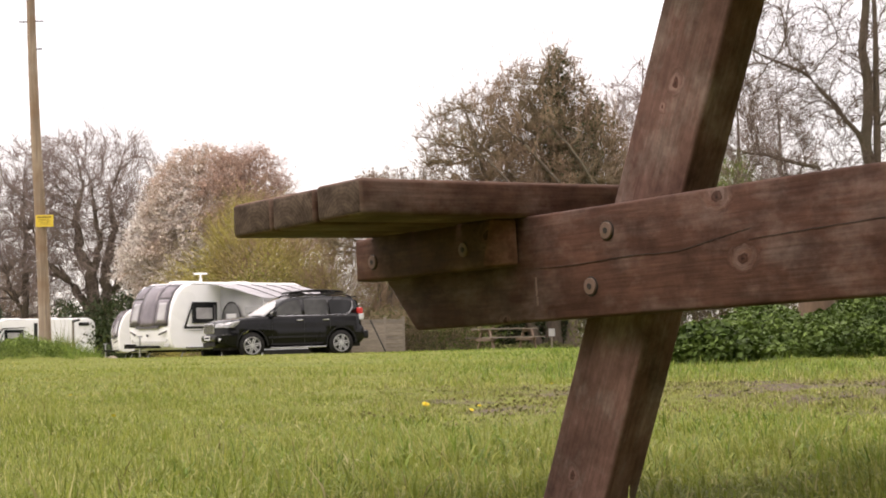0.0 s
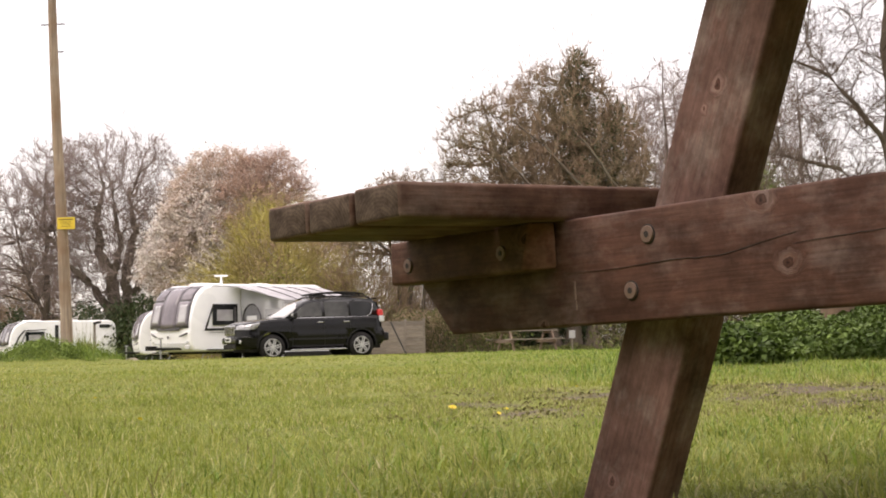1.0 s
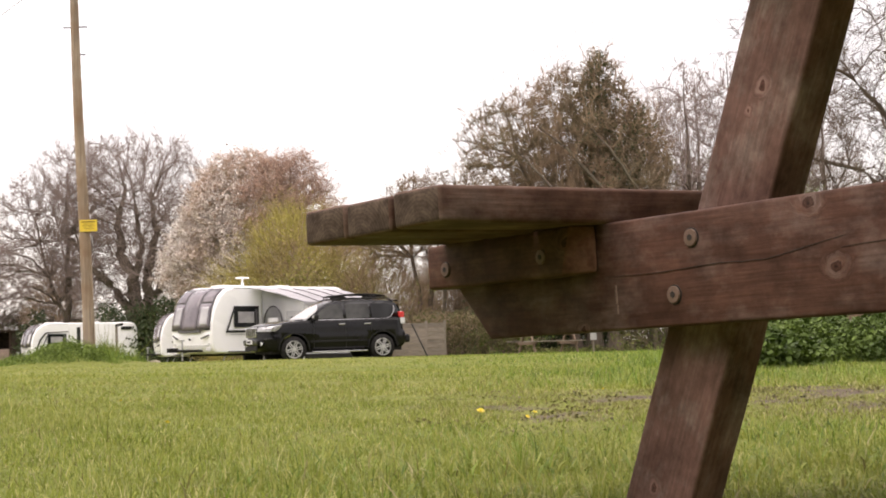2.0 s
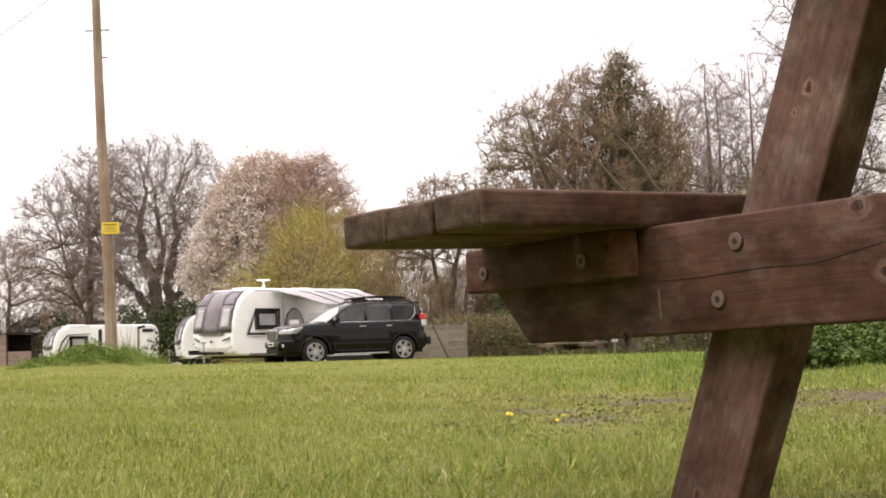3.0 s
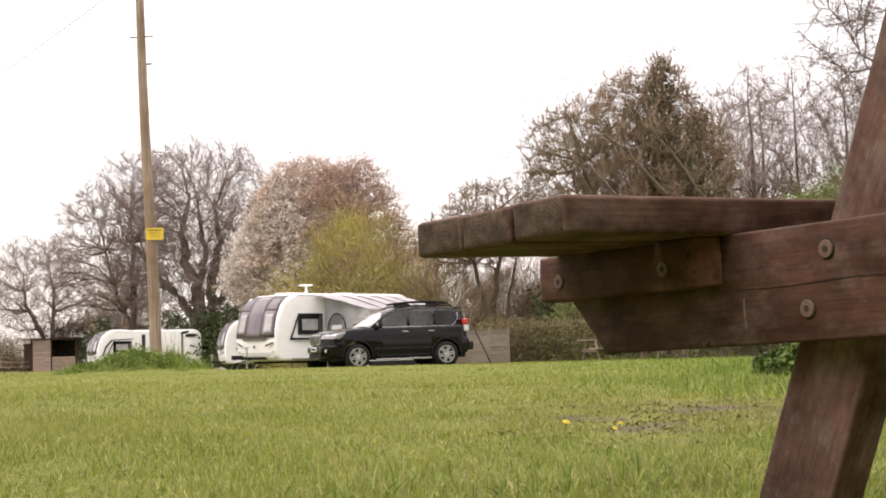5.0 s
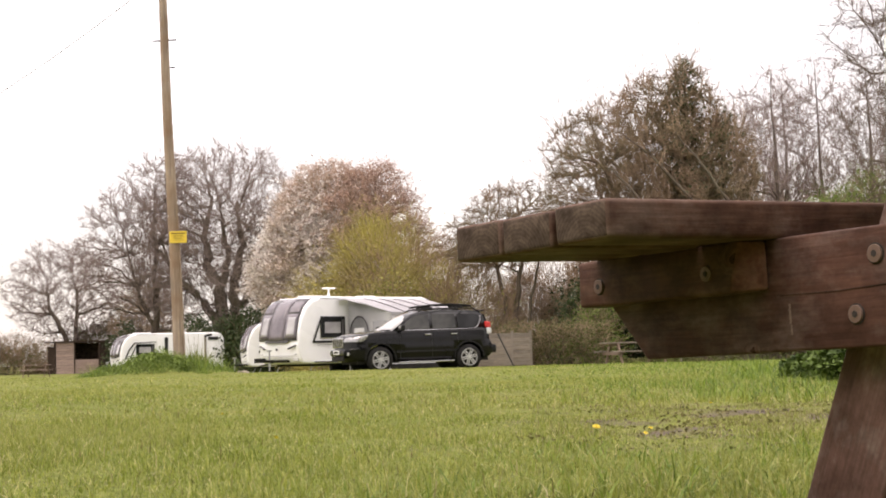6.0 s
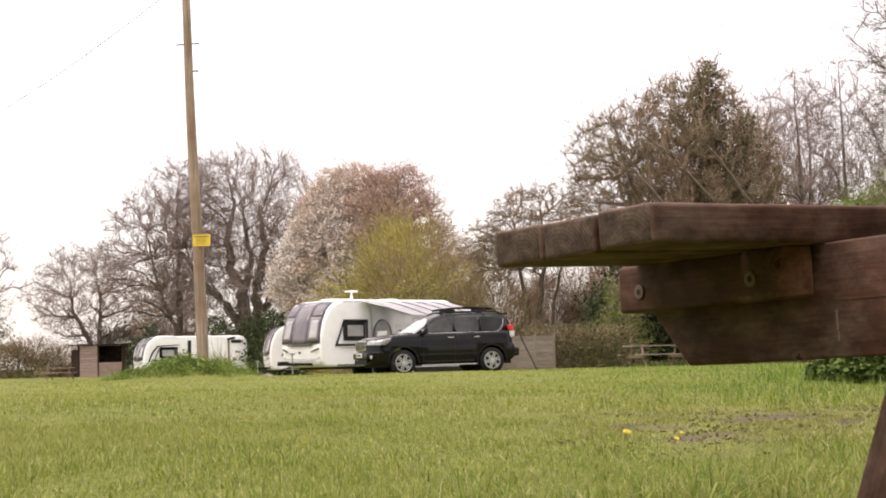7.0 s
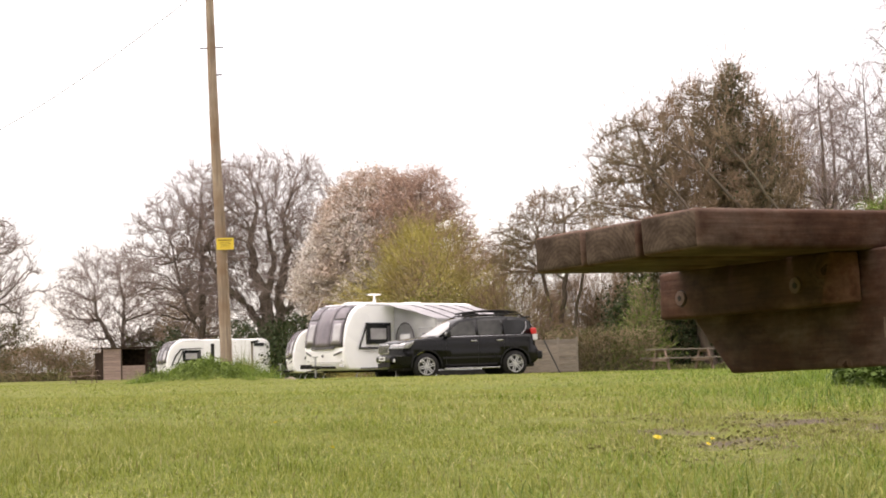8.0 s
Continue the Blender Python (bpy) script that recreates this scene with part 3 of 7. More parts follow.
M_PATCHWEED = surface("dull trodden weeds", (0.1, 0.105, 0.035), (0.21, 0.215, 0.075), 5, 0.8, 0, c3=(0.16, 0.13, 0.065), scale3=1.2, island=0.4, spec=0.15)
M_SPARSE = surface("small olive buds", (0.13, 0.13, 0.06), (0.24, 0.23, 0.11), 2, 0.8, 0, island=0.3, spec=0.15)
M_BRAMBLE = surface("dark bramble stems", (0.075, 0.052, 0.038), (0.15, 0.108, 0.08), 3, 0.9, 0, island=0.3)
M_HEDGE = surface("hedge leaves", (0.068, 0.062, 0.028), (0.14, 0.127, 0.052), 1.4, 0.8, 0, c3=(0.1, 0.13, 0.035), scale3=0.6, island=0.35, spec=0.15)


def blade_mat(name, ramp, rough=0.55, dry=0.55):
    m, nt, b = node_mat(name)
    N, L = nt.nodes, nt.links
    g = N.new("ShaderNodeNewGeometry")
    r = N.new("ShaderNodeValToRGB")
    e = r.color_ramp.elements
    e[0].position, e[0].color = ramp[0][0], (*ramp[0][1], 1)
    e[1].position, e[1].color = ramp[-1][0], (*ramp[-1][1], 1)
    for p, c in ramp[1:-1]:
        e.new(p).color = (*c, 1)
    L.new(g.outputs["Random Per Island"], r.inputs["Fac"])
    co = N.new("ShaderNodeTexCoord")
    n = N.new("ShaderNodeTexNoise")
    n.inputs["Scale"].default_value, n.inputs["Detail"].default_value = 0.45, 5.0
    L.new(co.outputs["Object"], n.inputs["Vector"])
    mr = N.new("ShaderNodeMapRange")
    mr.inputs["From Min"].default_value, mr.inputs["From Max"].default_value, mr.inputs["To Max"].default_value = 0.4, 0.7, dry
    L.new(n.outputs["Fac"], mr.inputs["Value"])
    mx = N.new("ShaderNodeMix")
    mx.data_type = "RGBA"
    mx.inputs["B"].default_value = (0.315, 0.315, 0.095, 1)
    L.new(mr.outputs["Result"], mx.inputs["Factor"])
    L.new(r.outputs["Color"], mx.inputs["A"])
    L.new(mx.outputs["Result"], b.inputs["Base Color"])
    b.inputs["Roughness"].default_value = rough
    b.inputs["Specular IOR Level"].default_value = 0.3
    tr = N.new("ShaderNodeBsdfTranslucent")
    L.new(mx.outputs["Result"], tr.inputs["Color"])
    ms = N.new("ShaderNodeMixShader")
    ms.inputs["Fac"].default_value = 0.4
    L.new(b.outputs[0], ms.inputs[1])
    L.new(tr.outputs[0], ms.inputs[2])
    L.new(ms.outputs[0], N["Material Output"].inputs["Surface"])
    return m


M_GRASS = blade_mat("grass blades", ((0.0, (0.09, 0.122, 0.013)), (0.4, (0.168, 0.225, 0.028)), (0.72, (0.25, 0.296, 0.045)), (0.88, (0.37, 0.375, 0.09)), (1.0, (0.54, 0.48, 0.25))), dry=0.65)
M_STRAW = blade_mat("trampled dry grass", ((0.0, (0.1, 0.09, 0.03)), (0.4, (0.22, 0.2, 0.075)), (0.75, (0.19, 0.215, 0.05)), (1.0, (0.48, 0.42, 0.24))), 0.7, 0.15)
M_LUSH = blade_mat("lush grass blades", ((0.0, (0.06, 0.105, 0.012)), (0.45, (0.12, 0.2, 0.024)), (0.8, (0.19, 0.28, 0.036)), (1.0, (0.32, 0.36, 0.09))), 0.5, 0.15)
M_WHITE = surface("white caravan panel", (0.82, 0.82, 0.84), (0.88, 0.88, 0.89), 2, 0.3, 0.02, c3=(0.78, 0.78, 0.79), scale3=0.5)
M_GLASS = surface("smoked caravan glass", (0.075, 0.068, 0.074), (0.13, 0.12, 0.128), 1.5, 0.12, 0, c3=(0.18, 0.165, 0.172), scale3=0.9, rvar=0.05)
M_FRONTPANE = surface("pale violet smoked glass", (0.115, 0.1, 0.115), (0.17, 0.15, 0.17), 2.5, 0.14, 0, c3=(0.2, 0.18, 0.195), scale3=1.2, rvar=0.05, spec=0.3)
# front window blinds; also the bright interior painted in the side window
M_PANEPALE = surface("pale blind and bright interior behind smoked glass", (0.32, 0.31, 0.32), (0.46, 0.45, 0.46), 5, 0.25, 0.02, c3=(0.24, 0.23, 0.24), scale3=2.5)
M_BLIND = surface("pale blind", (0.3, 0.3, 0.31), (0.42, 0.41, 0.41), 6, 0.6, 0.02)
M_GREYTRIM = surface("grey trim", (0.065, 0.06, 0.066), (0.1, 0.094, 0.1), 4, 0.55, 0.03, spec=0.25)
M_DARK = surface("dark underside", (0.014, 0.014, 0.014), (0.03, 0.028, 0.026), 5, 0.85, 0.1, spec=0.1)
M_STEEL = surface("galvanised steel", (0.3, 0.3, 0.31), (0.42, 0.42, 0.43), 14, 0.45, 0.05, metal=0.8)
M_AWNING = surface("pale awning cloth", (0.31, 0.3, 0.315), (0.385, 0.375, 0.39), 1.2, 0.7, 0.1, c3=(0.27, 0.26, 0.275), scale3=0.5, dist=0.05)
M_AWNGREY = surface("grey awning wall", (0.62, 0.62, 0.64), (0.72, 0.72, 0.73), 1.5, 0.75, 0.1, c3=(0.5, 0.5, 0.51), scale3=0.6, dist=0.04)
M_AWNMESH = surface("dark awning window", (0.2, 0.2, 0.21), (0.34, 0.34, 0.35), 2, 0.35, 0)
M_PAINT = surface("black car paint", (0.005, 0.005, 0.006), (0.008, 0.008, 0.009), 2, 0.12, 0, c3=(0.008, 0.008, 0.0075), scale3=1.0, rvar=0.05, spec=0.24)
M_CARGLASS = surface("tinted car glass", (0.009, 0.01, 0.011), (0.015, 0.016, 0.017), 1.0, 0.06, 0, rvar=0.03, spec=0.3)
M_DOORGLASS = surface("lightly tinted door glass", (0.035, 0.036, 0.034), (0.07, 0.07, 0.064), 1.6, 0.06, 0, c3=(0.018, 0.018, 0.018), scale3=1.8, rvar=0.03, spec=0.3)
# pale grey base paints in sky reflection on top of the real gloss
M_PALEGLASS = surface("windscreen glass with painted sky reflection", (0.3, 0.3, 0.3), (0.42, 0.41, 0.41), 1.0, 0.08, 0, rvar=0.03, spec=1.0)
M_RUBBER = surface("tyre rubber", (0.012, 0.012, 0.012), (0.03, 0.028, 0.026), 9, 0.85, 0.2, spec=0.15)
M_ALLOY = surface("alloy wheel", (0.45, 0.45, 0.46), (0.6, 0.6, 0.6), 9, 0.35, 0.02, metal=0.7)
M_CHROME = surface("chrome trim", (0.35, 0.35, 0.35), (0.45, 0.45, 0.45), 5, 0.2, 0, metal=1.0)
M_HEADLAMP = surface("clear headlamp glass", (0.14, 0.14, 0.145), (0.5, 0.5, 0.51), 16, 0.12, 0.05, metal=0.3)
M_LAMPGLASS = surface("headlamp lens", (0.42, 0.42, 0.43), (0.62, 0.62, 0.63), 14, 0.15, 0.05)
M_RED = surface("red lamp lens", (0.42, 0.02, 0.02), (0.6, 0.05, 0.045), 9, 0.2, 0)
M_PLATE = surface("white plate", (0.6, 0.6, 0.6), (0.7, 0.7, 0.7), 9, 0.4, 0)
M_INK = surface("dark print", (0.016, 0.016, 0.016), (0.035, 0.035, 0.035), 20, 0.6, 0, spec=0.15)
M_POLE = surface("weathered pole timber", (0.15, 0.118, 0.095), (0.39, 0.3, 0.215), 7, 0.85, 0.5, stretch=(3, 3, 0.2), c3=(0.2, 0.125, 0.075), scale3=1.6, dist=0.01)
M_YELSIGN = surface("yellow sign", (0.62, 0.44, 0.03), (0.72, 0.52, 0.06), 8, 0.4, 0.02)
M_SHED = surface("weathered shed boards", (0.21, 0.148, 0.126), (0.36, 0.268, 0.232), 5, 0.85, 0.3, stretch=(0.3, 1, 4), obj=0.15)
# the walls' inner shade is put into this darker colour; roof felt shares it
M_SHEDDARK = surface("dark roof felt and painted-in wall shade", (0.03, 0.02, 0.016), (0.065, 0.045, 0.035), 5, 0.9, 0.2, spec=0.1)
M_GREYWOOD = surface("grey bleached timber", (0.135, 0.112, 0.092), (0.25, 0.212, 0.175), 8, 0.85, 0.3, stretch=(0.4, 3, 3), obj=0.2)
M_STUMP = surface("brown stump bark", (0.07, 0.043, 0.027), (0.14, 0.09, 0.058), 9, 0.9, 0.6, stretch=(1, 1, 0.3), c3=(0.1, 0.07, 0.045), scale3=2, dist=0.02)
M_BROWNWOOD = surface("brown bench timber", (0.13, 0.085, 0.06), (0.24, 0.17, 0.13), 8, 0.8, 0.3, stretch=(0.4, 3, 3), obj=0.2)
M_SOIL = surface("bare soil clods", (0.08, 0.058, 0.04), (0.2, 0.15, 0.105), 14, 0.95, 0.5, island=0.3)
M_PETAL = surface("dandelion petals", (0.68, 0.53, 0.02), (0.78, 0.64, 0.05), 60, 0.6, 0.1)
M_STEM = surface("green flower stem", (0.1, 0.15, 0.04), (0.15, 0.2, 0.06), 30, 0.6, 0)


# ---- plants ----
def tubes(branches, sides):
    """Tapered tubes along polylines: (points, radii)."""
    V, F = [], []
    for pts, rad in branches:
        base, n = len(V), len(pts)
        for i, p in enumerate(pts):
            d = (pts[min(i + 1, n - 1)] - pts[max(i - 1, 0)]).normalized()
            a = d.orthogonal().normalized()
            b = d.cross(a)
            for s in range(sides):
                an = 2 * math.pi * s / sides
                V.append(p + (a * math.cos(an) + b * math.sin(an)) * rad[i])
        for i in range(n - 1):
            for s in range(sides):
                q, r = base + i * sides, (s + 1) % sides
                F.append((q + s, q + r, q + sides + r, q + sides + s))
        F.append(tuple(base + (n - 1) * sides + s for s in range(sides)))
    return V, F


def unit(a):
    return a / np.maximum(np.linalg.norm(a, axis=1, keepdims=True), 1e-9)


def spikes(P, D, length, r, rng, bend=0.35, sides=3):
    """Thin bent twigs from P along D, three-sided, or ridged blades for far masses. Returns verts, tris and their mid points."""
    n = len(P)
    D = unit(D)
    A = unit(np.cross(D, rng.normal(size=(n, 3))))
    B = np.cross(D, A)
    L = length[:, None]
    mid = P + D * L * 0.5
    D2 = unit(D + A * rng.normal(size=(n, 1)) * bend + np.array([0, 0, 0.15]))
    tip = mid + D2 * L * 0.5
    ring = []
    for base, rr in ((P, r), (mid, r * 0.65)):
        for k in range(sides):
            an = 2 * math.pi * k / sides
            ring.append(base + (A * math.cos(an) + B * math.sin(an)) * rr[:, None])
    V = np.stack(ring + [tip], 1).reshape(-1, 3)
    t = []
    for k in range(sides if sides > 2 else 1):
        j = (k + 1) % sides
        t += [(k, j, sides + j), (k, sides + j, sides + k), (sides + k, sides + j, 2 * sides)]
    F = (np.arange(n)[:, None, None] * (2 * sides + 1) + np.array(t)[None]).reshape(-1, 3)
    return V, F, mid, tip, D2


def sprays(P, D, length, r, rng):
    """Straight hair-thin twigs: a triangle drawn out to a point."""
    n = len(P)
    D = unit(D)
    A = unit(np.cross(D, rng.normal(size=(n, 3))))
    B = np.cross(D, A)
    tip = P + D * length[:, None]
    V = np.stack([P + (A * math.cos(an) + B * math.sin(an)) * r[:, None] for an in (0, 2.094, 4.189)] + [tip], 1).reshape(-1, 3)
    F = (np.arange(n)[:, None, None] * 4 + np.array([(0, 1, 3), (1, 2, 3), (2, 0, 3)])[None]).reshape(-1, 3)
    return V, F, (P + tip) / 2, tip, D


def leaves(P, size, rng, up=0.0, long=1.5):
    """Small bent leaves, each two triangles folded on the midrib, at P."""
    n = len(P)
    A = rng.normal(size=(n, 3))
    A[:, 2] *= 1 - up
    A = unit(A)
    B = unit(np.cross(A, rng.normal(size=(n, 3))))
    C = np.cross(A, B)
    s = size[:, None]
    V = np.stack([P - A * s * long * 0.5, P + B * s * 0.5 + C * s * 0.18, P + A * s * long * 0.5, P - B * s * 0.5 + C * s * 0.18], 1).reshape(-1, 3)
    F = (np.arange(n)[:, None, None] * 4 + np.array([(0, 1, 2), (0, 2, 3)])[None]).reshape(-1, 3)
    return V, F


def stack(meshes):
    V, F, k = [], [], 0
    for v, f in meshes:
        V.append(np.asarray(v))
        F.append(np.asarray(f) + k)
        k += len(v)
    return np.concatenate(V), np.concatenate(F)


def tri_mesh(name, V, F, material, parent, label=""):
    me = bpy.data.meshes.new(name)
    me.vertices.add(len(V))
    me.vertices.foreach_set("co", np.asarray(V, dtype=np.float32).ravel())
    me.loops.add(len(F) * 3)
    me.loops.foreach_set("vertex_index", np.asarray(F, dtype=np.int32).ravel())
    me.polygons.add(len(F))
    me.polygons.foreach_set("loop_start", np.arange(len(F), dtype=np.int32) * 3)
    me.update(calc_edges=True)
    me.materials.append(material)
    ob = new(name, me)
    ob.parent = parent
    if label:
        ob["label"] = label
    return ob


def crown_point(rnd, crown, lo, hi):
    w = [c[3] * c[5] for c in crown]
    c = rnd.choices(crown, w)[0]
    while True:
        v = Vector((rnd.uniform(-1, 1), rnd.uniform(-1, 1), rnd.uniform(-1, 1)))
        if lo <= v.length <= hi:
            return Vector((c[0] + v.x * c[3], c[1] + v.y * c[4], c[2] + v.z * c[5]))


def path(rnd, a, b, n, lift, jit):
    """A crooked bough from a to b that first rises or sags by lift."""
    c = a.lerp(b, 0.5) + Vector((0, 0, lift * (b - a).length))
    out = []
    for i in range(n + 1):
        t = i / n
        p = a.lerp(c, t).lerp(c.lerp(b, t), t)
        if 0 < i < n:
            p = p + Vector((rnd.gauss(0, 1), rnd.gauss(0, 1), rnd.gauss(0, 0.7))) * jit * (b - a).length
        out.append(p)
    return out


def tree(name, x, y, label, seed, stems, crown, n3=2, n4=4, n5=2, mats=None, leaf=None, leaf2=None, attach=(0.25, 1.0), lift=0.1, category="tree", droop=0.15, r1=0.4, jit=0.05, fine=1.0, grow=1.0, pts_n=1500, outward=0.0, shoots=None):
    """A tree. stems: polylines of (dx, dy, dz, radius) from the ground up; crown: ellipsoids (dx, dy, dz, rx, ry, rz) that
    hold its boughs; boughs, twigs and sprays follow in turn; leaf: (material, each, size, name, label, which);
    shoots: (how many, shortest, longest, radius, material, point they fan out from) for long straight wands."""
    rnd, rng = random.Random(seed), np.random.default_rng(seed)
    mats = mats or (M_BARK, M_TWIG)
    t = thing(name, Matrix.Translation((x, y, ground_z(x, y) - 0.05)) @ Matrix.Scale(grow, 4), label, category)
    stem_b, L1, L2 = [], [], []
    for st in stems:
        pts, rad = [], []
        for (ax, ay, az, ar), (bx, by, bz, br) in zip(st[:-1], st[1:]):
            for k in range(5):
                f = k / 5
                pts.append(Vector((ax, ay, az)).lerp(Vector((bx, by, bz)), f) + Vector((rnd.gauss(0, 1), rnd.gauss(0, 1), 0)) * (ar * 0.16 + 0.02))
                rad.append((ar + (br - ar) * f) * rnd.uniform(0.92, 1.08))
        pts.append(Vector(st[-1][:3]))
        rad.append(st[-1][3])
        rad[0] *= 1.3
        stem_b.append((pts, rad))
    size = sum(c[3] + c[5] for c in crown) / len(crown) / 2
    # boughs grow step by step towards points strewn through the crown
    pos, par, rad0 = [], [], []
    for pts, rad in stem_b:
        m = len(pts)
        for i in range(m):
            pos.append(tuple(pts[i]))
            par.append(-1 if i == 0 else len(pos) - 2)
            rad0.append(rad[i])
    n0 = len(pos)
    alive = np.concatenate([np.arange(len(p_)) >= attach[0] * (len(p_) - 1) for p_, _ in stem_b])
    A = np.array([tuple(crown_point(rnd, crown, 0.0, 1.0) if rnd.random() < 0.45 else crown_point(rnd, crown, 0.72, 1.0)) for _ in range(pts_n)])
    A = A[A[:, 2] > 0.4]
    Nn = np.array(pos)
    step = size * 0.06
    start = np.where(alive & ((np.arange(n0) % 3 == 0) | (np.arange(n0) == n0 - 1)))[0]
    head = np.tile(np.array([0, 0, 1.0]), (n0, 1)) * 0.35
    d2 = ((A[:, None] - Nn[start][None]) ** 2).sum(-1)
    near, dist = start[d2.argmin(1)], np.sqrt(d2.min(1))
    kids = np.zeros(n0, int)
    heart = np.array([np.mean([c[0] for c in crown]), 0.0, min(c[2] - c[5] for c in crown) * 0.6 + 0.4 * np.mean([c[2] for c in crown]) - 0.5])
    for it in range(90):
        if len(A) == 0:
            break
        pull = np.zeros_like(Nn)
        np.add.at(pull, near, unit(A - Nn[near]))
        g = np.unique(near)
        g = g[kids[g] < 4]
        if len(g) == 0:
            break
        d = unit(unit(pull[g]) * 0.75 + head[g] * 0.75 + rng.normal(size=(len(g), 3)) * 0.2 * (1 + 5 * jit) + np.array([0, 0, droop * 0.3 + lift * 0.3]) + unit(Nn[g] - heart) * outward)
        new_p = Nn[g] + d * step * rng.uniform(0.8, 1.2, (len(g), 1))
        k0 = len(Nn)
        head = np.concatenate([head, d])
        Nn = np.concatenate([Nn, new_p])
        par += [int(i) for i in g]
        kids[g] += 1
        kids = np.concatenate([kids, np.zeros(len(g), int)])
        e2 = ((A[:, None] - new_p[None]) ** 2).sum(-1)
        j, e = e2.argmin(1), np.sqrt(e2.min(1))
        better = e < dist
        near, dist = np.where(better, k0 + j, near), np.where(better, e, dist)
        keep = dist > step * 1.4
        A, near, dist = A[keep], near[keep], dist[keep]
    # thickness adds up from the tips to the trunk
    par = np.array(par)
    total = len(Nn)
    tip_r = 0.0125 * fine
    acc = np.zeros(total)
    for i in range(total - 1, n0 - 1, -1):
        if acc[i] == 0:
            acc[i] = tip_r ** 2.05
        if par[i] >= n0:
            acc[par[i]] += acc[i]
    R = np.maximum(acc, 1e-12) ** (1 / 2.05)
    cap = np.full(total, 9.0)
    for i in range(n0, total):
        cap[i] = min(rad0[par[i]] * 0.7 if par[i] < n0 else cap[par[i]], R[i] * r1 * 2.7)
    R[n0:] = np.maximum(np.minimum(R[n0:], cap[n0:]), tip_r)
    idx = np.arange(n0, total)
    P0, P1 = Nn[par[idx]], Nn[idx]
    Ra = np.where(par[idx] < n0, R[idx], R[par[idx]])
    Ra = np.minimum(Ra, R[idx] * 1.5)
    Rb = R[idx]

    def frusta(sel, sides):
        p, q, ra, rb = P0[sel], P1[sel], Ra[sel], Rb[sel]
        ax = unit(q - p)
        u = unit(np.cross(ax, np.array([0.31, 0.87, 0.39])))
        w = np.cross(ax, u)
        ring = []
        for base, rr in ((p, ra), (q + ax * rb[:, None] * 0.3, rb)):
            for k in range(sides):
                an = 2 * math.pi * k / sides
                ring.append(base + (u * math.cos(an) + w * math.sin(an)) * rr[:, None])
        V = np.stack(ring, 1).reshape(-1, 3)
        t_ = []
        for k in range(sides):
            j = (k + 1) % sides
            t_ += [(k, j, sides + j), (k, sides + j, sides + k)]
        return V, (np.arange(len(p))[:, None, None] * 2 * sides + np.array(t_)[None]).reshape(-1, 3)

    thick = Rb > 0.034
    V1, F1 = tubes(stem_b, 9)
    V1 = np.array([tuple(v) for v in V1])
    F1 = np.array([tri for f in F1 for tri in [(f[0], f[i], f[i + 1]) for i in range(1, len(f) - 1)]])
    trunk_ob = tri_mesh("trunk", *stack([(V1, F1), frusta(thick, 6)]), mats[0], t)
    trunk_ob.data.polygons.foreach_set("use_smooth", [True] * len(trunk_ob.data.polygons))
    V3, F3 = frusta(~thick, 3)
    thin = np.where(Rb < 0.05)[0]
    thin = np.repeat(thin, n3)
    f = rng.uniform(0, 1, (len(thin), 1))
    P = P0[thin] + (P1 - P0)[thin] * f
    mid_c = np.mean([c[:3] for c in crown], axis=0)
    D = unit((P1 - P0)[thin]) * 0.75 + unit(P - (heart if outward else mid_c)) * 0.3 + rng.normal(size=P.shape) * (0.62 if outward else 0.42) + np.array([0, 0, droop])
    ln = rng.uniform(0.1, 0.24, len(P)) * size
    Va, Fa, mid, tip, D2 = spikes(P, D, ln, np.full(len(P), 0.0125 * fine), rng)
    sets = [(V3, F3), (Va, Fa)]
    tips = [mid, tip]
    for cnt, ratio, rad in ((n4, 0.55, 0.0105), (n5, 0.6, 0.008)):
        if cnt:
            P4 = np.repeat(mid, cnt, 0) + np.repeat(tip - mid, cnt, 0) * rng.uniform(-0.9, 0.95, (len(mid) * cnt, 1))
            D4 = np.repeat(D2, cnt, 0) * 0.85 + rng.normal(size=P4.shape) * (0.55 if outward else 0.38) + np.array([0, 0, droop * 0.6])
            ln = np.repeat(ln, cnt) * ratio * rng.uniform(0.7, 1.3, len(P4))
            Vb, Fb, mid, tip, D2 = sprays(P4, D4, ln, np.full(len(P4), rad * fine), rng)
            sets.append((Vb, Fb))
            tips += [mid, tip]
    crown_ob = tri_mesh("crown", *stack(sets), mats[1], t, "mass of fine bare twigs")
    allt = np.concatenate(tips)
    if shoots:
        cnt, short, far, rad, mt, root = shoots
        P = np.array([tuple(crown_point(rnd, crown, 0.1, 0.95)) for _ in range(cnt)])
        D = unit(P - np.array(root)) + rng.normal(size=P.shape) * 0.28 + np.array([0, -0.1, 0.15])
        Vs, Fs, _, tp, d2 = spikes(P, D, rng.uniform(short, far, cnt), rng.uniform(0.5, 1.2, cnt) * rad, rng, 0.3)
        Vf, Ff, _, _, _ = sprays(np.repeat(tp, 2, 0), np.repeat(d2, 2, 0) + rng.normal(size=(2 * cnt, 3)) * 0.4, rng.uniform(0.2, 0.5, 2 * cnt) * far, np.full(2 * cnt, rad * 0.5), rng)
        tagged(tri_mesh("shoot_mass", *stack([(Vs, Fs), (Vf, Ff)]), mt, crown_ob, "long pale upright shoots"), kind="stuff")
    for spec in (leaf, leaf2):
        if spec:
            mt, cnt, sz, nm, lab, sel = spec
            T = allt
            if sel is not None:
                T = T[sel(T)]
            Q = np.repeat(T, cnt, 0)
            Q = Q + rng.normal(size=Q.shape) * sz * 1.5
            tagged(tri_mesh(nm, *leaves(Q, rng.uniform(0.6, 1.3, len(Q)) * sz, rng), mt, crown_ob, lab), kind="stuff")
    return t


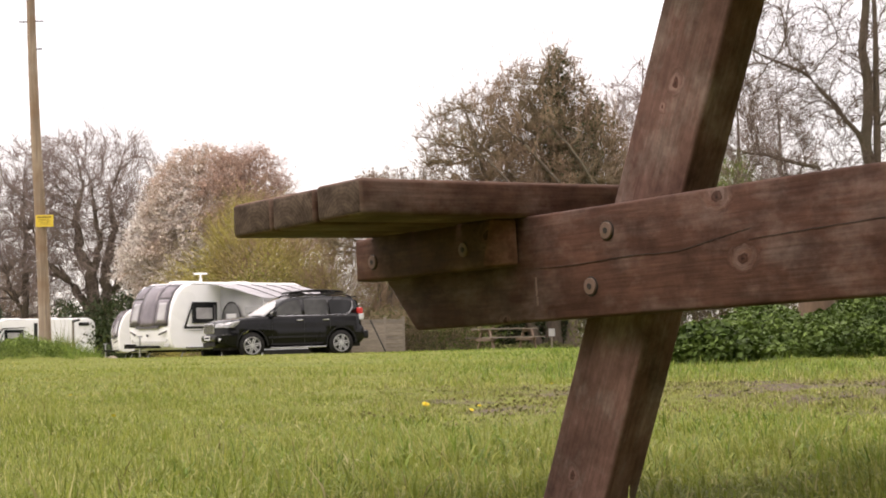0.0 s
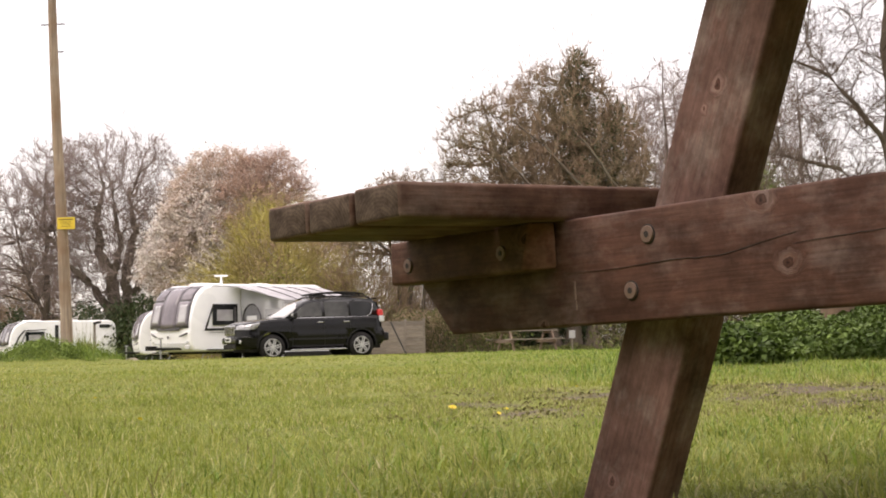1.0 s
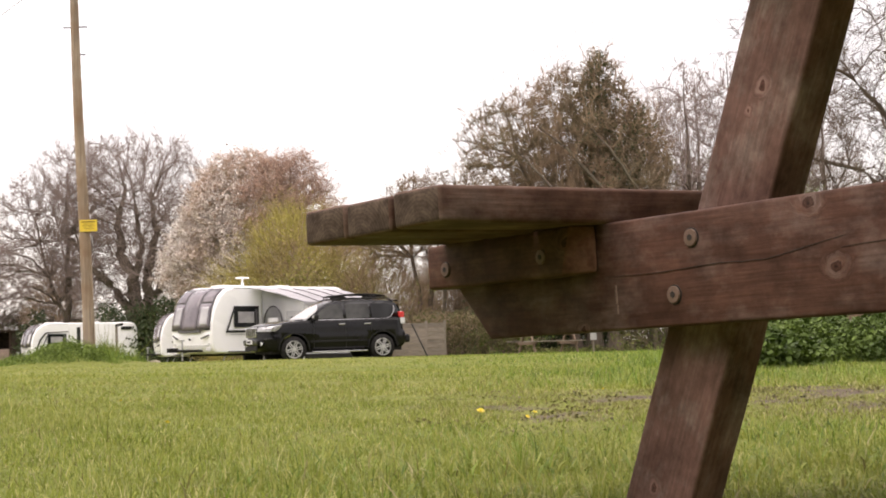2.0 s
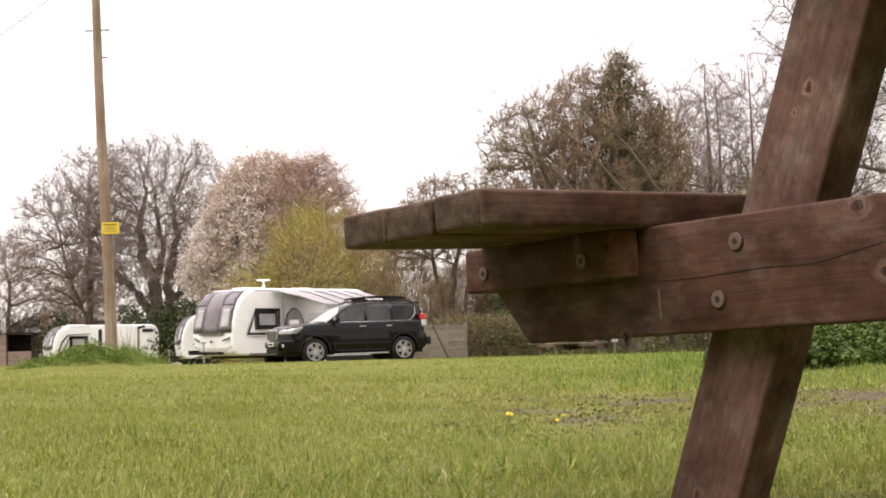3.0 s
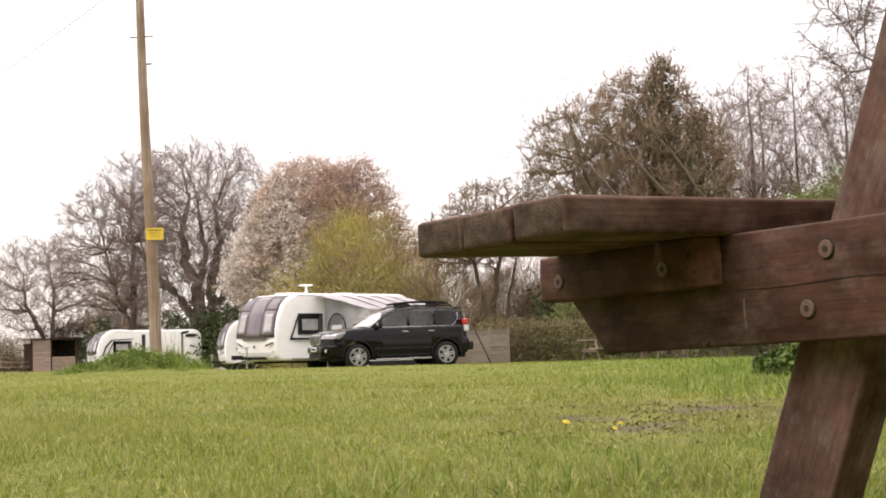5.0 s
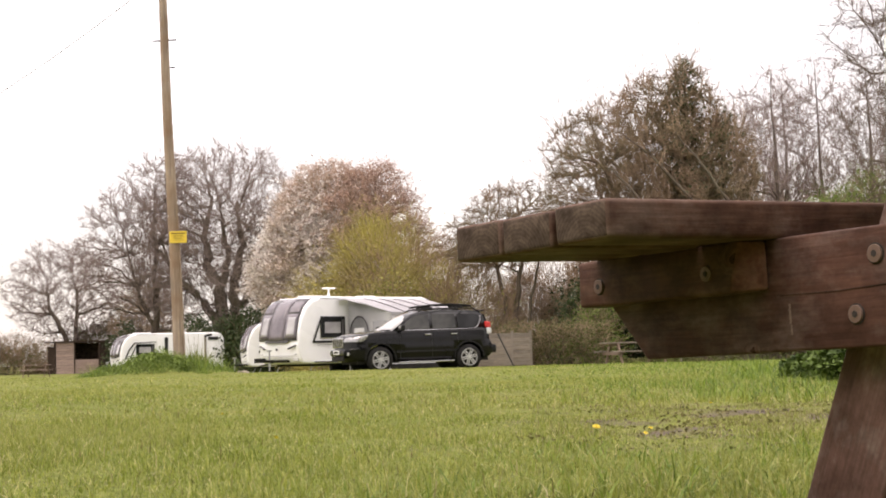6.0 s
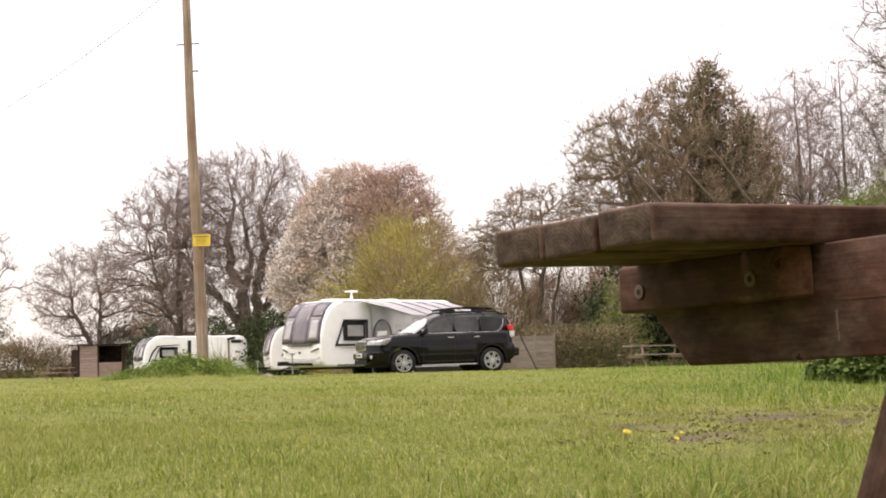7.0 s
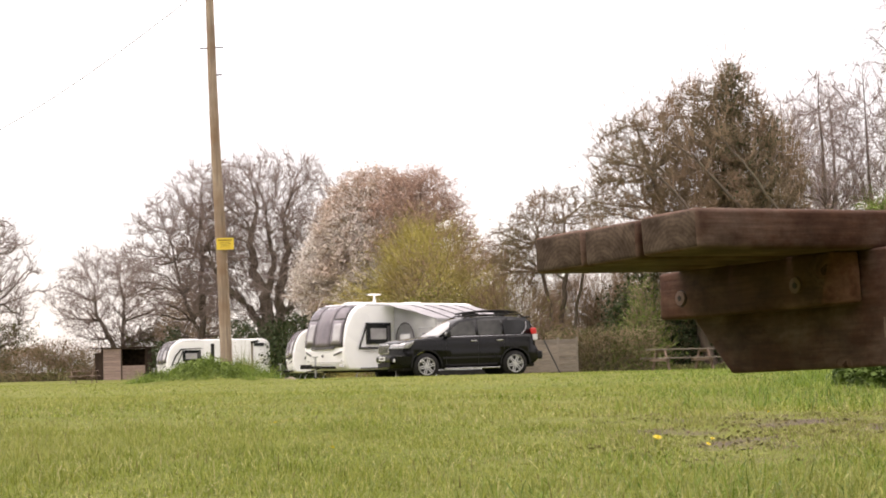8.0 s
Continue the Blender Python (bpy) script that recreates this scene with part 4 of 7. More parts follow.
def shrub(name, x, y, label, seed, rx, ry, h, stems=40, spread=0.8, rise=0.5, twigs=900, leaf=None, mats=None, category="bush", fan=0.5, kind="", twig=(0.3, 0.8), stem_r=0.02, low=0.0, box_like=False, twig_r=0.009):
    """A thicket of stems from the ground that fan out, with twigs and leaves through its rounded or boxy body."""
    rnd, rng = random.Random(seed), np.random.default_rng(seed)
    mats = mats or (M_BARK, M_TWIG_BROWN)
    t = thing(name, Matrix.Translation((x, y, ground_z(x, y) - 0.03)), label, category, kind=kind)
    B = []

    def body(n):
        if box_like:
            return np.stack([rng.uniform(-rx, rx, n), rng.uniform(-ry, ry, n), h * (low + (1 - low) * rng.uniform(0, 1, n) ** 0.8) * (1 + 0.06 * rng.normal(size=n))], 1)
        v = unit(rng.normal(size=(n, 3))) * rng.uniform(0.3, 1.0, (n, 1)) ** 0.5
        v[:, 2] = np.abs(v[:, 2])
        lump = 1 + 0.16 * np.sin(v[:, 0] * 7 + seed) * np.cos(v[:, 2] * 6 + seed)
        return v * np.array([rx, ry, h * (1 - low)]) * lump[:, None] + np.array([0, 0, h * low])

    ends = body(stems)
    for e in ends:
        a = Vector((e[0] * (1 - fan) + rnd.gauss(0, rx * 0.08), e[1] * (1 - fan), 0.0))
        b = Vector(e)
        q = path(rnd, a, b, 4, 0.1, 0.04)
        r0 = stem_r * rnd.uniform(0.6, 1.3)
        B.append((q, [r0 * (1 - 0.8 * i / 4) for i in range(5)]))
    V, F = tubes(B, 4)
    V = np.array([tuple(v) for v in V])
    F = np.array([tri for f in F for tri in ((f[0], f[1], f[2]), (f[0], f[2], f[3]))])
    tagged(tri_mesh("stem_mass", V, F, mats[0], t), kind="stuff")
    P = body(twigs)
    D = unit(P * np.array([1 / rx, 1 / ry, 0.6 / h])) * spread + rng.normal(size=P.shape) * 0.5 + np.array([0, 0, rise])
    Va, Fa, mid, tip, _ = spikes(P, D, rng.uniform(*twig, twigs), np.full(twigs, twig_r), rng, sides=2 if twigs > 4000 else 3)
    tagged(tri_mesh("twig_mass", Va, Fa, mats[1], t), kind="stuff")
    if leaf:
        mt, n, size, nm, lab = leaf
        allt = np.concatenate([P, mid, tip])
        Q = allt[rng.integers(0, len(allt), n)] + rng.normal(size=(n, 3)) * size * 1.6
        Q[:, 2] = np.maximum(Q[:, 2], 0.02)
        tagged(tri_mesh(nm, *leaves(Q, rng.uniform(0.6, 1.4, n) * size, rng), mt, t, lab), kind="stuff")
    return t


def plant_trees():
    tree("oak_tree", -22.6, 101, "large bare oak with a thick twin trunk beyond the caravans", 11,
         [[(0, 0, 0, 0.5), (-0.15, 0, 2.4, 0.42), (0.1, 0, 4.2, 0.36), (-0.7, 0, 6.0, 0.27), (-0.9, 0.2, 7.8, 0.17), (-0.4, 0, 9.8, 0.07)],
          [(0.55, 0.1, 0, 0.4), (0.75, 0, 3.0, 0.33), (0.7, 0, 5.0, 0.27), (1.2, 0, 7.0, 0.18), (1.0, 0, 9.4, 0.07)],
          [(-0.1, 0, 2.6, 0.26), (-1.2, -0.3, 4.3, 0.21), (-2.4, -0.2, 5.4, 0.15), (-3.4, 0, 6.9, 0.08)],
          [(0.8, 0, 3.4, 0.24), (1.9, 0.3, 4.9, 0.18), (2.9, 0.2, 6.6, 0.12), (3.5, 0, 8.2, 0.05)],
          [(0.0, 0, 4.4, 0.24), (0.5, -0.4, 6.2, 0.17), (0.2, -0.4, 8.6, 0.08)]],
         [(0.3, 0, 7.9, 5.0, 2.8, 4.7), (0.3, 0, 6.0, 5.4, 2.8, 3.4)], pts_n=4200, n3=2, n4=2, n5=0, shoots=(700, 0.8, 1.7, 0.015, M_TWIG, (0.2, 0, 3.5)), lift=0.05, r1=0.75, attach=(0.3, 1.0), jit=0.08, grow=1.18, fine=0.85, droop=0.1, outward=0.4)
    tree("ash_tree", -27.2, 102, "slender bare tree with fine upswept twigs behind the caravan", 12,
         [[(0, 0, 0, 0.22), (0.05, 0, 4, 0.19), (-0.05, 0, 8, 0.09), (0.1, 0, 11.0, 0.02)], [(-0.02, 0, 2.4, 0.12), (-1.0, 0, 4.8, 0.1), (-1.8, 0, 8.2, 0.03)]],
         [(0.2, 0, 8.6, 2.6, 1.6, 4.0), (-1.5, 0, 6.8, 3.1, 1.8, 3.9), (0.3, 0, 4.2, 2.0, 1.5, 2.4)], pts_n=2000, n3=1, n4=3, n5=0, grow=1.17, fine=0.8, shoots=(260, 0.8, 1.8, 0.014, M_TWIG, (-0.4, 0, 2.0)), lift=0.1, attach=(0.15, 0.9), r1=0.5, outward=0.45, droop=0.3)
    tree("hawthorn_tree", -37.0, 112, "small bare spreading tree behind the shed", 13,
         [[(1.2, 0, 0, 0.22), (0.6, 0, 2.2, 0.18), (-0.6, 0, 4.5, 0.12), (-0.8, 0, 6.5, 0.04)], [(1.3, 0, 0, 0.18), (1.2, 0, 2.5, 0.15), (1.3, 0, 5.0, 0.09), (1.0, 0, 7.5, 0.03)]],
         [(0.4, 0, 5.5, 4.1, 2.5, 3.4)], pts_n=1500, n3=1, n4=3, n5=0, fine=0.85, grow=1.06, shoots=(240, 0.7, 1.5, 0.014, M_TWIG, (0.8, 0, 2.0)), outward=0.45, r1=0.6, droop=0.2)
    tree("field_maple", -30.6, 112, "low bare tree beyond the wooden shed", 14,
         [[(0, 0, 0, 0.15), (0.1, 0, 2.0, 0.12), (0.2, 0, 5.0, 0.03)]],
         [(0.0, 0, 3.7, 2.7, 2.0, 2.8)], pts_n=600, n3=1, n4=3, outward=0.3, mats=(M_BARK, M_TWIG_BROWN), fine=1.15)
    tree("birch_tree", -31.0, 74, "bare tree with dense fine grey twigs", 15,
         [[(0, 0, 0, 0.2), (0.0, 0, 3, 0.16), (0.1, 0, 6.8, 0.04)]],
         [(0, 0, 4.7, 3.2, 2.2, 3.6)], pts_n=900, n3=1, n4=3, n5=0, outward=0.6, droop=0.35, fine=0.75, leaf=(M_HEDGE, 1, 0.07, "young_foliage", "fresh olive green leaves low down", lambda T: T[:, 2] < 3.2))
    tree("cherry_tree", -11.9, 78, "wild cherry in white and pink blossom behind the caravans", 16,
         [[(0, 0, 0, 0.26), (0.1, 0, 2.4, 0.22), (-0.5, 0, 5.0, 0.14), (-0.3, 0, 8.4, 0.04)], [(0.2, 0, 0, 0.2), (0.6, 0, 3.2, 0.16), (1.2, 0, 8.0, 0.04)]],
         [(-0.2, 0, 5.2, 3.4, 2.5, 4.3), (-0.1, 0.3, 7.4, 2.9, 2.2, 3.1), (-2.4, 0, 4.9, 1.7, 1.4, 1.7)], pts_n=2400, n3=2, n4=4, n5=0, mats=(M_BARK, M_TWIG_BROWN), attach=(0.15, 1.0), fine=0.85,
         leaf=(M_BLOSSOM, 2, 0.068, "blossom", "pale pink and white blossom", lambda T: (np.arange(len(T)) % 10 < np.where(T[:, 2] > 8.2, 5, 9))),
         leaf2=(M_BLOSSOM_RED, 1, 0.06, "young_foliage", "coppery young leaves", lambda T: (T[:, 2] + 0.8 * T[:, 0] > 6.0) & (np.arange(len(T)) % 3 == 0)))
    tree("copper_tree", -9.6, 77, "rounded tree with reddish budding twigs", 17,
         [[(0, 0, 0, 0.26), (0, 0, 3, 0.2), (0.1, 0, 9.2, 0.03)]],
         [(0.0, 0, 6.4, 2.7, 2.4, 3.9), (1.5, 0, 4.2, 2.9, 2.0, 3.1)], pts_n=2300, n3=2, n4=3, n5=0, mats=(M_BARK, M_TWIG_RED), attach=(0.15, 1.0), fine=0.8, outward=0.3, droop=0.3,
         leaf=(M_BLOSSOM_RED, 1, 0.055, "young_foliage", "reddish young leaves", lambda T: np.arange(len(T)) % 2 == 0))
    shrub("willow_bush", -8.2, 70.5, "tall willow bush in yellow green catkins behind the awning", 18, 4.8, 2.0, 7.0, stems=170, twigs=7000, mats=(M_TWIG_BROWN, M_YELLOW),
          leaf=(M_YELLOW, 26000, 0.05, "catkin_mass", "yellow green catkins and leaves"), fan=0.8, twig=(0.7, 1.5), stem_r=0.03, spread=1.5, rise=0.3)
    shrub("elder_bush", -8.4, 68.3, "fresh green elder bush below the willow", 19, 2.6, 1.0, 3.8, stems=40, twigs=1500, leaf=(M_ELDER, 9000, 0.075, "foliage", "fresh green leaves"), fan=0.6, spread=1.3)
    shrub("hazel_bush", -4.7, 69.5, "brown bare hazel thicket", 20, 2.9, 1.6, 4.9, stems=150, twigs=5200, fan=0.75, twig=(0.6, 1.4), stem_r=0.026, leaf=(M_ELDER, 2500, 0.045, "bud_mass", "olive green buds"), spread=1.2)
    tree("gnarled_tree", -2.7, 69, "gnarled dark bare tree with twisted boughs", 21,
         [[(-0.3, 0, 0, 0.12), (-0.2, 0, 2.5, 0.1), (-0.6, 0, 4.8, 0.065), (-0.8, 0, 6.6, 0.03)], [(0.35, 0, 0, 0.15), (0.3, 0, 3.0, 0.12), (0.6, 0, 4.8, 0.08), (0.4, 0, 7.0, 0.03)], [(0.6, 0, 0, 0.09), (0.9, 0, 3.0, 0.07), (1.3, 0, 4.6, 0.04)]],
         [(0.2, 0, 6.2, 2.2, 1.6, 2.0), (-1.0, 0, 5.4, 2.0, 1.4, 1.5)], pts_n=1500, n3=1, n4=3, n5=0, lift=0.15, droop=0.05, mats=(M_BARK, M_TWIG_OLIVE), jit=0.09, fine=0.8, attach=(0.45, 1.0), outward=0.35)
    shrub("hazel_bush", -1.4, 72, "brown bare hazel thicket", 22, 3.2, 1.6, 4.8, stems=200, twigs=8000, fan=0.7, twig=(0.5, 1.2), stem_r=0.024, leaf=(M_BROWNLEAF, 5000, 0.045, "bud_mass", "brown olive buds"))
    shrub("hazel_bush", 1.0, 73.5, "brown bare hazel thicket", 24, 3.0, 1.6, 5.2, stems=200, twigs=8500, fan=0.7, twig=(0.5, 1.2), stem_r=0.024, leaf=(M_BROWNLEAF, 5000, 0.045, "bud_mass", "brown olive buds"))
    tree("ivy_clad_tree", 4.25, 66, "broad brown tree thick with twigs and an ivy-clad top", 23,
         [[(-0.6, 0, 0, 0.24), (-1.2, 0, 3.5, 0.19), (-2.4, 0, 7.0, 0.11), (-3.3, 0, 10.2, 0.03)], [(0.2, 0, 0, 0.36), (0.3, 0, 4.0, 0.28), (0.5, 0, 8.0, 0.16), (0.65, 0, 12.2, 0.02)], [(0.9, 0, 0, 0.22), (1.6, 0, 4.0, 0.17), (2.2, 0, 9.0, 0.04)],
          [(2.6, -2.2, 0, 0.12), (2.2, -2.3, 3.6, 0.1), (0.9, -2.4, 6.2, 0.075), (-0.9, -2.4, 8.3, 0.05), (-2.2, -2.2, 9.4, 0.02)], [(3.6, -2.0, 2.0, 0.09), (2.6, -2.3, 5.6, 0.07), (1.0, -2.4, 8.0, 0.045), (0.0, -2.4, 9.3, 0.02)], [(1.0, -2.2, 0, 0.1), (-0.2, -2.4, 4.6, 0.08), (-1.9, -2.4, 7.2, 0.045), (-3.0, -2.2, 8.3, 0.02)]],
         [(0.2, 0, 6.0, 3.4, 2.6, 4.4), (0.7, 0, 8.6, 1.8, 1.6, 3.5), (0.65, 0, 11.3, 0.7, 0.7, 1.4), (-3.1, 0, 7.3, 2.3, 1.6, 3.6), (-1.1, 0, 8.4, 2.2, 1.6, 3.4), (1.9, 0, 7.0, 1.8, 1.6, 3.5)], pts_n=4200, n3=2, n4=3, n5=0, mats=(M_BARK, M_TWIG_OLIVE), fine=0.9, attach=(0.1, 1.0), outward=0.3, droop=0.35, shoots=(900, 0.8, 2.0, 0.02, M_TWIG_BROWN, (1.2, 0.5, 1.0)),
         leaf=(M_BROWNLEAF, 1, 0.045, "bud_mass", "brown olive buds and dead leaves", lambda T: (T[:, 0] > -1.6 + 0.9 * np.sin(np.arange(len(T)) * 1.7)) & (np.arange(len(T)) % 2 == 0)),
         leaf2=(M_IVY, 1, 0.07, "ivy", "dark green ivy round the top", lambda T: ((np.abs(T[:, 0] - 0.65) < (12.9 - T[:, 2]) * 0.42) & (T[:, 2] > 10.4) & (np.arange(len(T)) % 5 < 2)) | ((np.hypot(T[:, 0] - 0.9, (T[:, 2] - 8.0) * 0.5) < 1.3) & (np.arange(len(T)) % 8 == 0)) | ((np.hypot(T[:, 0] - 2.3, (T[:, 2] - 9.6) * 0.6) < 0.5) & (np.arange(len(T)) % 3 == 0))))
    for i, (x, y, h, sd) in enumerate(((9.3, 72, 13.1, 31), (11.4, 73, 13.6, 32), (13.3, 71, 13.0, 33), (7.9, 75, 12.5, 34), (15.6, 73, 12.8, 37), (10.3, 76, 13.2, 38))):
        tree("alder_tree", x, y, "slender bare tree with pale olive buds", sd,
             [[(0, 0, 0, 0.14), (0.1, 0, h * 0.4, 0.11), (-0.05, 0, h, 0.015)]],
             [(0, 0, h * 0.54, 2.1, 1.5, h * 0.46)], pts_n=1300, n3=1, n4=3, n5=0, lift=0.1, attach=(0.1, 0.95), r1=0.45, fine=0.75, outward=0.25, droop=0.5, shoots=(160, 0.8, 1.8, 0.013, M_TWIG, (0, 0, 0)),
             leaf=(M_SPARSE, 1, 0.05, "bud_mass", "pale olive buds", lambda T, h=h: (T[:, 2] < h * 0.68) & (np.arange(len(T)) % 4 == 0)))
    shrub("holly_bush", 9.7, 55, "bright green evergreen bush above the hedge", 35, 2.2, 1.4, 5.8, stems=60, twigs=2600, low=0.5, leaf=(M_WEED, 34000, 0.05, "foliage", "bright green leaves"), fan=0.5)
    tree("ash_tree", 10.75, 40, "tall bare tree with long low sweeping boughs", 36,
         [[(0, 0, 0, 0.2), (0.05, 0, 3.5, 0.16), (0.1, 0, 7.5, 0.12), (0.1, 0, 13, 0.03)], [(0.25, 0, 0, 0.13), (0.3, 0, 5.5, 0.09), (0.4, 0, 11, 0.03)],
          [(0.05, 0, 3.2, 0.07), (-1.2, 0.2, 4.5, 0.055), (-2.6, 0.3, 4.9, 0.03), (-3.3, 0.3, 5.0, 0.012)], [(0.08, 0, 5.0, 0.07), (-1.4, -0.2, 6.8, 0.05), (-2.9, -0.3, 7.5, 0.025)]],
         [(-0.4, 0, 7.4, 4.0, 2.4, 5.0), (-1.5, 0, 5.2, 2.6, 1.6, 2.6)], pts_n=1500, n3=2, n4=2, n5=1, mats=(M_BARK, M_BRAMBLE), lift=0.0, attach=(0.2, 0.95), droop=0.0, r1=0.42, fine=0.5, outward=0.35)
    # hedges and undergrowth
    shrub("clipped_hedge", -0.75, 59.9, "brown and green clipped hedge beside the fence", 41, 2.0, 0.7, 1.48, stems=120, twigs=2600, leaf=(M_HEDGE, 9000, 0.05, "foliage", "dull brown green leaves"), fan=0.1, box_like=True, category="hedge", twig=(0.15, 0.4))
    shrub("ivy_bush", 1.1, 66.3, "dark ivy growing over a low bush", 42, 2.1, 1.0, 4.0, stems=40, twigs=900, leaf=(M_IVY, 11000, 0.085, "foliage", "dark ivy leaves"), fan=0.3)
    shrub("ivy_bush", 1.0, 64.6, "fresh green climber over the ivy beside the hedge", 53, 1.0, 0.6, 3.7, stems=30, twigs=900, leaf=(M_WEED, 5200, 0.05, "foliage", "fresh green leaves"), fan=0.4)
    shrub("ivy_bush", 3.4, 67.0, "dark ivy growing over a low bush", 43, 1.9, 1.0, 2.5, stems=40, twigs=700, leaf=(M_IVY, 6500, 0.085, "foliage", "dark ivy leaves"), fan=0.3)
    shrub("laurel_bush", -20.4, 98.5, "dark evergreen bush under the oak", 44, 3.6, 1.4, 3.7, stems=50, twigs=1200, leaf=(M_IVY, 13000, 0.12, "foliage", "dark evergreen leaves"), fan=0.3)
    shrub("laurel_bush", -30.1, 105.5, "dark evergreen bush beside the shed", 45, 1.3, 1.0, 2.9, stems=30, twigs=700, leaf=(M_IVY, 4500, 0.12, "foliage", "dark evergreen leaves"), fan=0.3)
    shrub("laurel_bush", -23.6, 98.8, "dark evergreen bush under the oak", 52, 2.2, 1.2, 3.3, stems=40, twigs=900, leaf=(M_IVY, 9000, 0.1, "foliage", "dark evergreen leaves"), fan=0.3)
    shrub("laurel_bush", -15.5, 85, "dark evergreen bush under the cherry", 46, 2.6, 1.2, 4.0, stems=30, twigs=900, leaf=(M_IVY, 12000, 0.12, "foliage", "dark evergreen leaves"), fan=0.3)
    shrub("bramble_hedge", -41.0, 110, "low brown bramble hedge at the field's edge", 47, 6.0, 1.5, 2.6, stems=300, twigs=8000, leaf=(M_HEDGE, 6000, 0.08, "foliage", "sparse brown leaves"), fan=0.1, category="hedge", mats=(M_BARK, M_TWIG_BROWN), low=0.0, twig=(0.4, 1.0), twig_r=0.014)
    shrub("bramble_hedge", -33.0, 113.5, "bare brown thicket behind the shed", 54, 5.0, 1.5, 3.9, stems=200, twigs=3000, leaf=(M_HEDGE, 5000, 0.09, "foliage", "sparse brown leaves"), fan=0.5, category="hedge", mats=(M_BARK, M_BRAMBLE), low=0.1, twig=(0.5, 1.4), twig_r=0.015)
    shrub("bramble_hedge", -17.2, 106, "low brown bramble hedge at the field's edge", 48, 10.5, 1.5, 2.6, stems=200, twigs=4600, leaf=(M_HEDGE, 4000, 0.08, "foliage", "sparse brown leaves"), fan=0.2, box_like=True, category="hedge", mats=(M_BARK, M_BRAMBLE), twig=(0.4, 1.0), twig_r=0.014)
    shrub("bramble_hedge", 2.0, 75, "tangled brown bramble hedge under the trees", 49, 14.0, 1.6, 2.6, stems=240, twigs=7000, leaf=(M_BROWNLEAF, 9000, 0.075, "foliage", "sparse brown leaves"), fan=0.2, box_like=True, category="hedge", mats=(M_BARK, M_BRAMBLE), twig=(0.4, 1.0), twig_r=0.013)
    shrub("bramble_hedge", 9.8, 52, "tangled green and brown hedge at the field's edge", 50, 5.6, 1.2, 3.0, stems=180, twigs=5500, leaf=(M_HEDGE, 14000, 0.065, "foliage", "dull green leaves"), fan=0.2, box_like=True, category="hedge", mats=(M_BARK, M_BRAMBLE), twig=(0.3, 0.8))

    shrub("bramble_hedge", 6.4, 70.5, "tangled ivy and bramble hedge under the trees", 51, 4.2, 1.0, 2.2, stems=120, twigs=3000, leaf=(M_IVY, 11000, 0.08, "foliage", "dull green leaves"), fan=0.2, box_like=True, category="hedge", mats=(M_BARK, M_BRAMBLE), twig=(0.3, 0.8))


plant_trees()


# ---- nettles, the grassy mound, turf and flowers ----
def leafy_stuff(name, label, category, seed, place, n, size, h, mat_, n_stem=0):
    """Many leaves low over the ground: place(rng, n) gives x, y and a height factor."""
    rng = np.random.default_rng(seed)
    x, y, k = place(rng, n)
    gz = np.array([ground_z(a, b) for a, b in zip(x, y)])
    z = gz + h * k * rng.uniform(0.05, 1, len(x)) ** 0.7
    P = np.stack([x, y, z], 1)
    V, F = leaves(P, rng.uniform(0.6, 1.4, len(x)) * size, rng, up=0.5, long=1.7)
    sets = [(V, F)]
    if n_stem:
        i = rng.integers(0, len(x), n_stem)
        B = np.stack([x[i], y[i], gz[i]], 1)
        Vs, Fs, _, _, _ = spikes(B, rng.normal(size=(n_stem, 3)) * 0.2 + np.array([0, 0, 1.0]), h * k[i] * rng.uniform(0.7, 1.1, n_stem), np.full(n_stem, 0.004), rng)
        sets.append((Vs, Fs))
    ob = tri_mesh(name, *stack(sets), mat_, None)
    return tagged(ob, label, category, kind="stuff")


def bed(cx, cy, rx, ry):
    def place(rng, n):
        a, r = rng.uniform(0, 2 * math.pi, n), np.sqrt(rng.uniform(0, 1, n))
        x, y = cx + rx * r * np.cos(a), cy + ry * r * np.sin(a)
        k = np.clip(1.15 - 0.75 * r ** 2, 0.2, 1) * (0.75 + 0.35 * np.sin(x * 5.1 + y) * np.sin(y * 2.3 + 1))
        return x, y, k
    return place


leafy_stuff("nettle_bed", "bed of dark green nettles and docks on the grass", "nettles", 61, bed(3.85, 16.2, 1.45, 2.2), 36000, 0.03, 0.6, M_NETTLE, 500)
leafy_stuff("nettle_bed", "bed of green nettles at the hedge foot", "nettles", 62, bed(7.0, 22.5, 2.6, 2.2), 24000, 0.038, 0.85, M_NETTLE, 400)
leafy_stuff("nettle_bed", "low dark clump of nettles in the long grass", "nettles", 63, bed(2.2, 13.4, 0.62, 0.9), 8000, 0.036, 0.4, M_NETTLE, 300)
leafy_stuff("nettle_bed", "nettles growing over the mound at the pole", "nettles", 64, bed(-8.5, 31.3, 1.25, 1.3), 3600, 0.026, 0.17, M_WEED, 900)
for k, (x, y, r, h) in enumerate(((-9.0, 30.9, 0.42, 0.3), (-8.5, 30.7, 0.3, 0.36), (-7.75, 30.8, 0.26, 0.34), (-8.15, 31.2, 0.34, 0.4), (-9.4, 31.2, 0.3, 0.26))):
    leafy_stuff("nettle_clump", "upright clump of young nettles on the mound", "nettles", 90 + k, bed(x, y, r, r), 520, 0.026, h, M_WEED, 90)
leafy_stuff("cow_parsley", "fresh weeds along the hedge foot", "weeds", 65, bed(2.5, 64.5, 4.5, 1.2), 3500, 0.06, 0.3, M_HEDGE, 300)


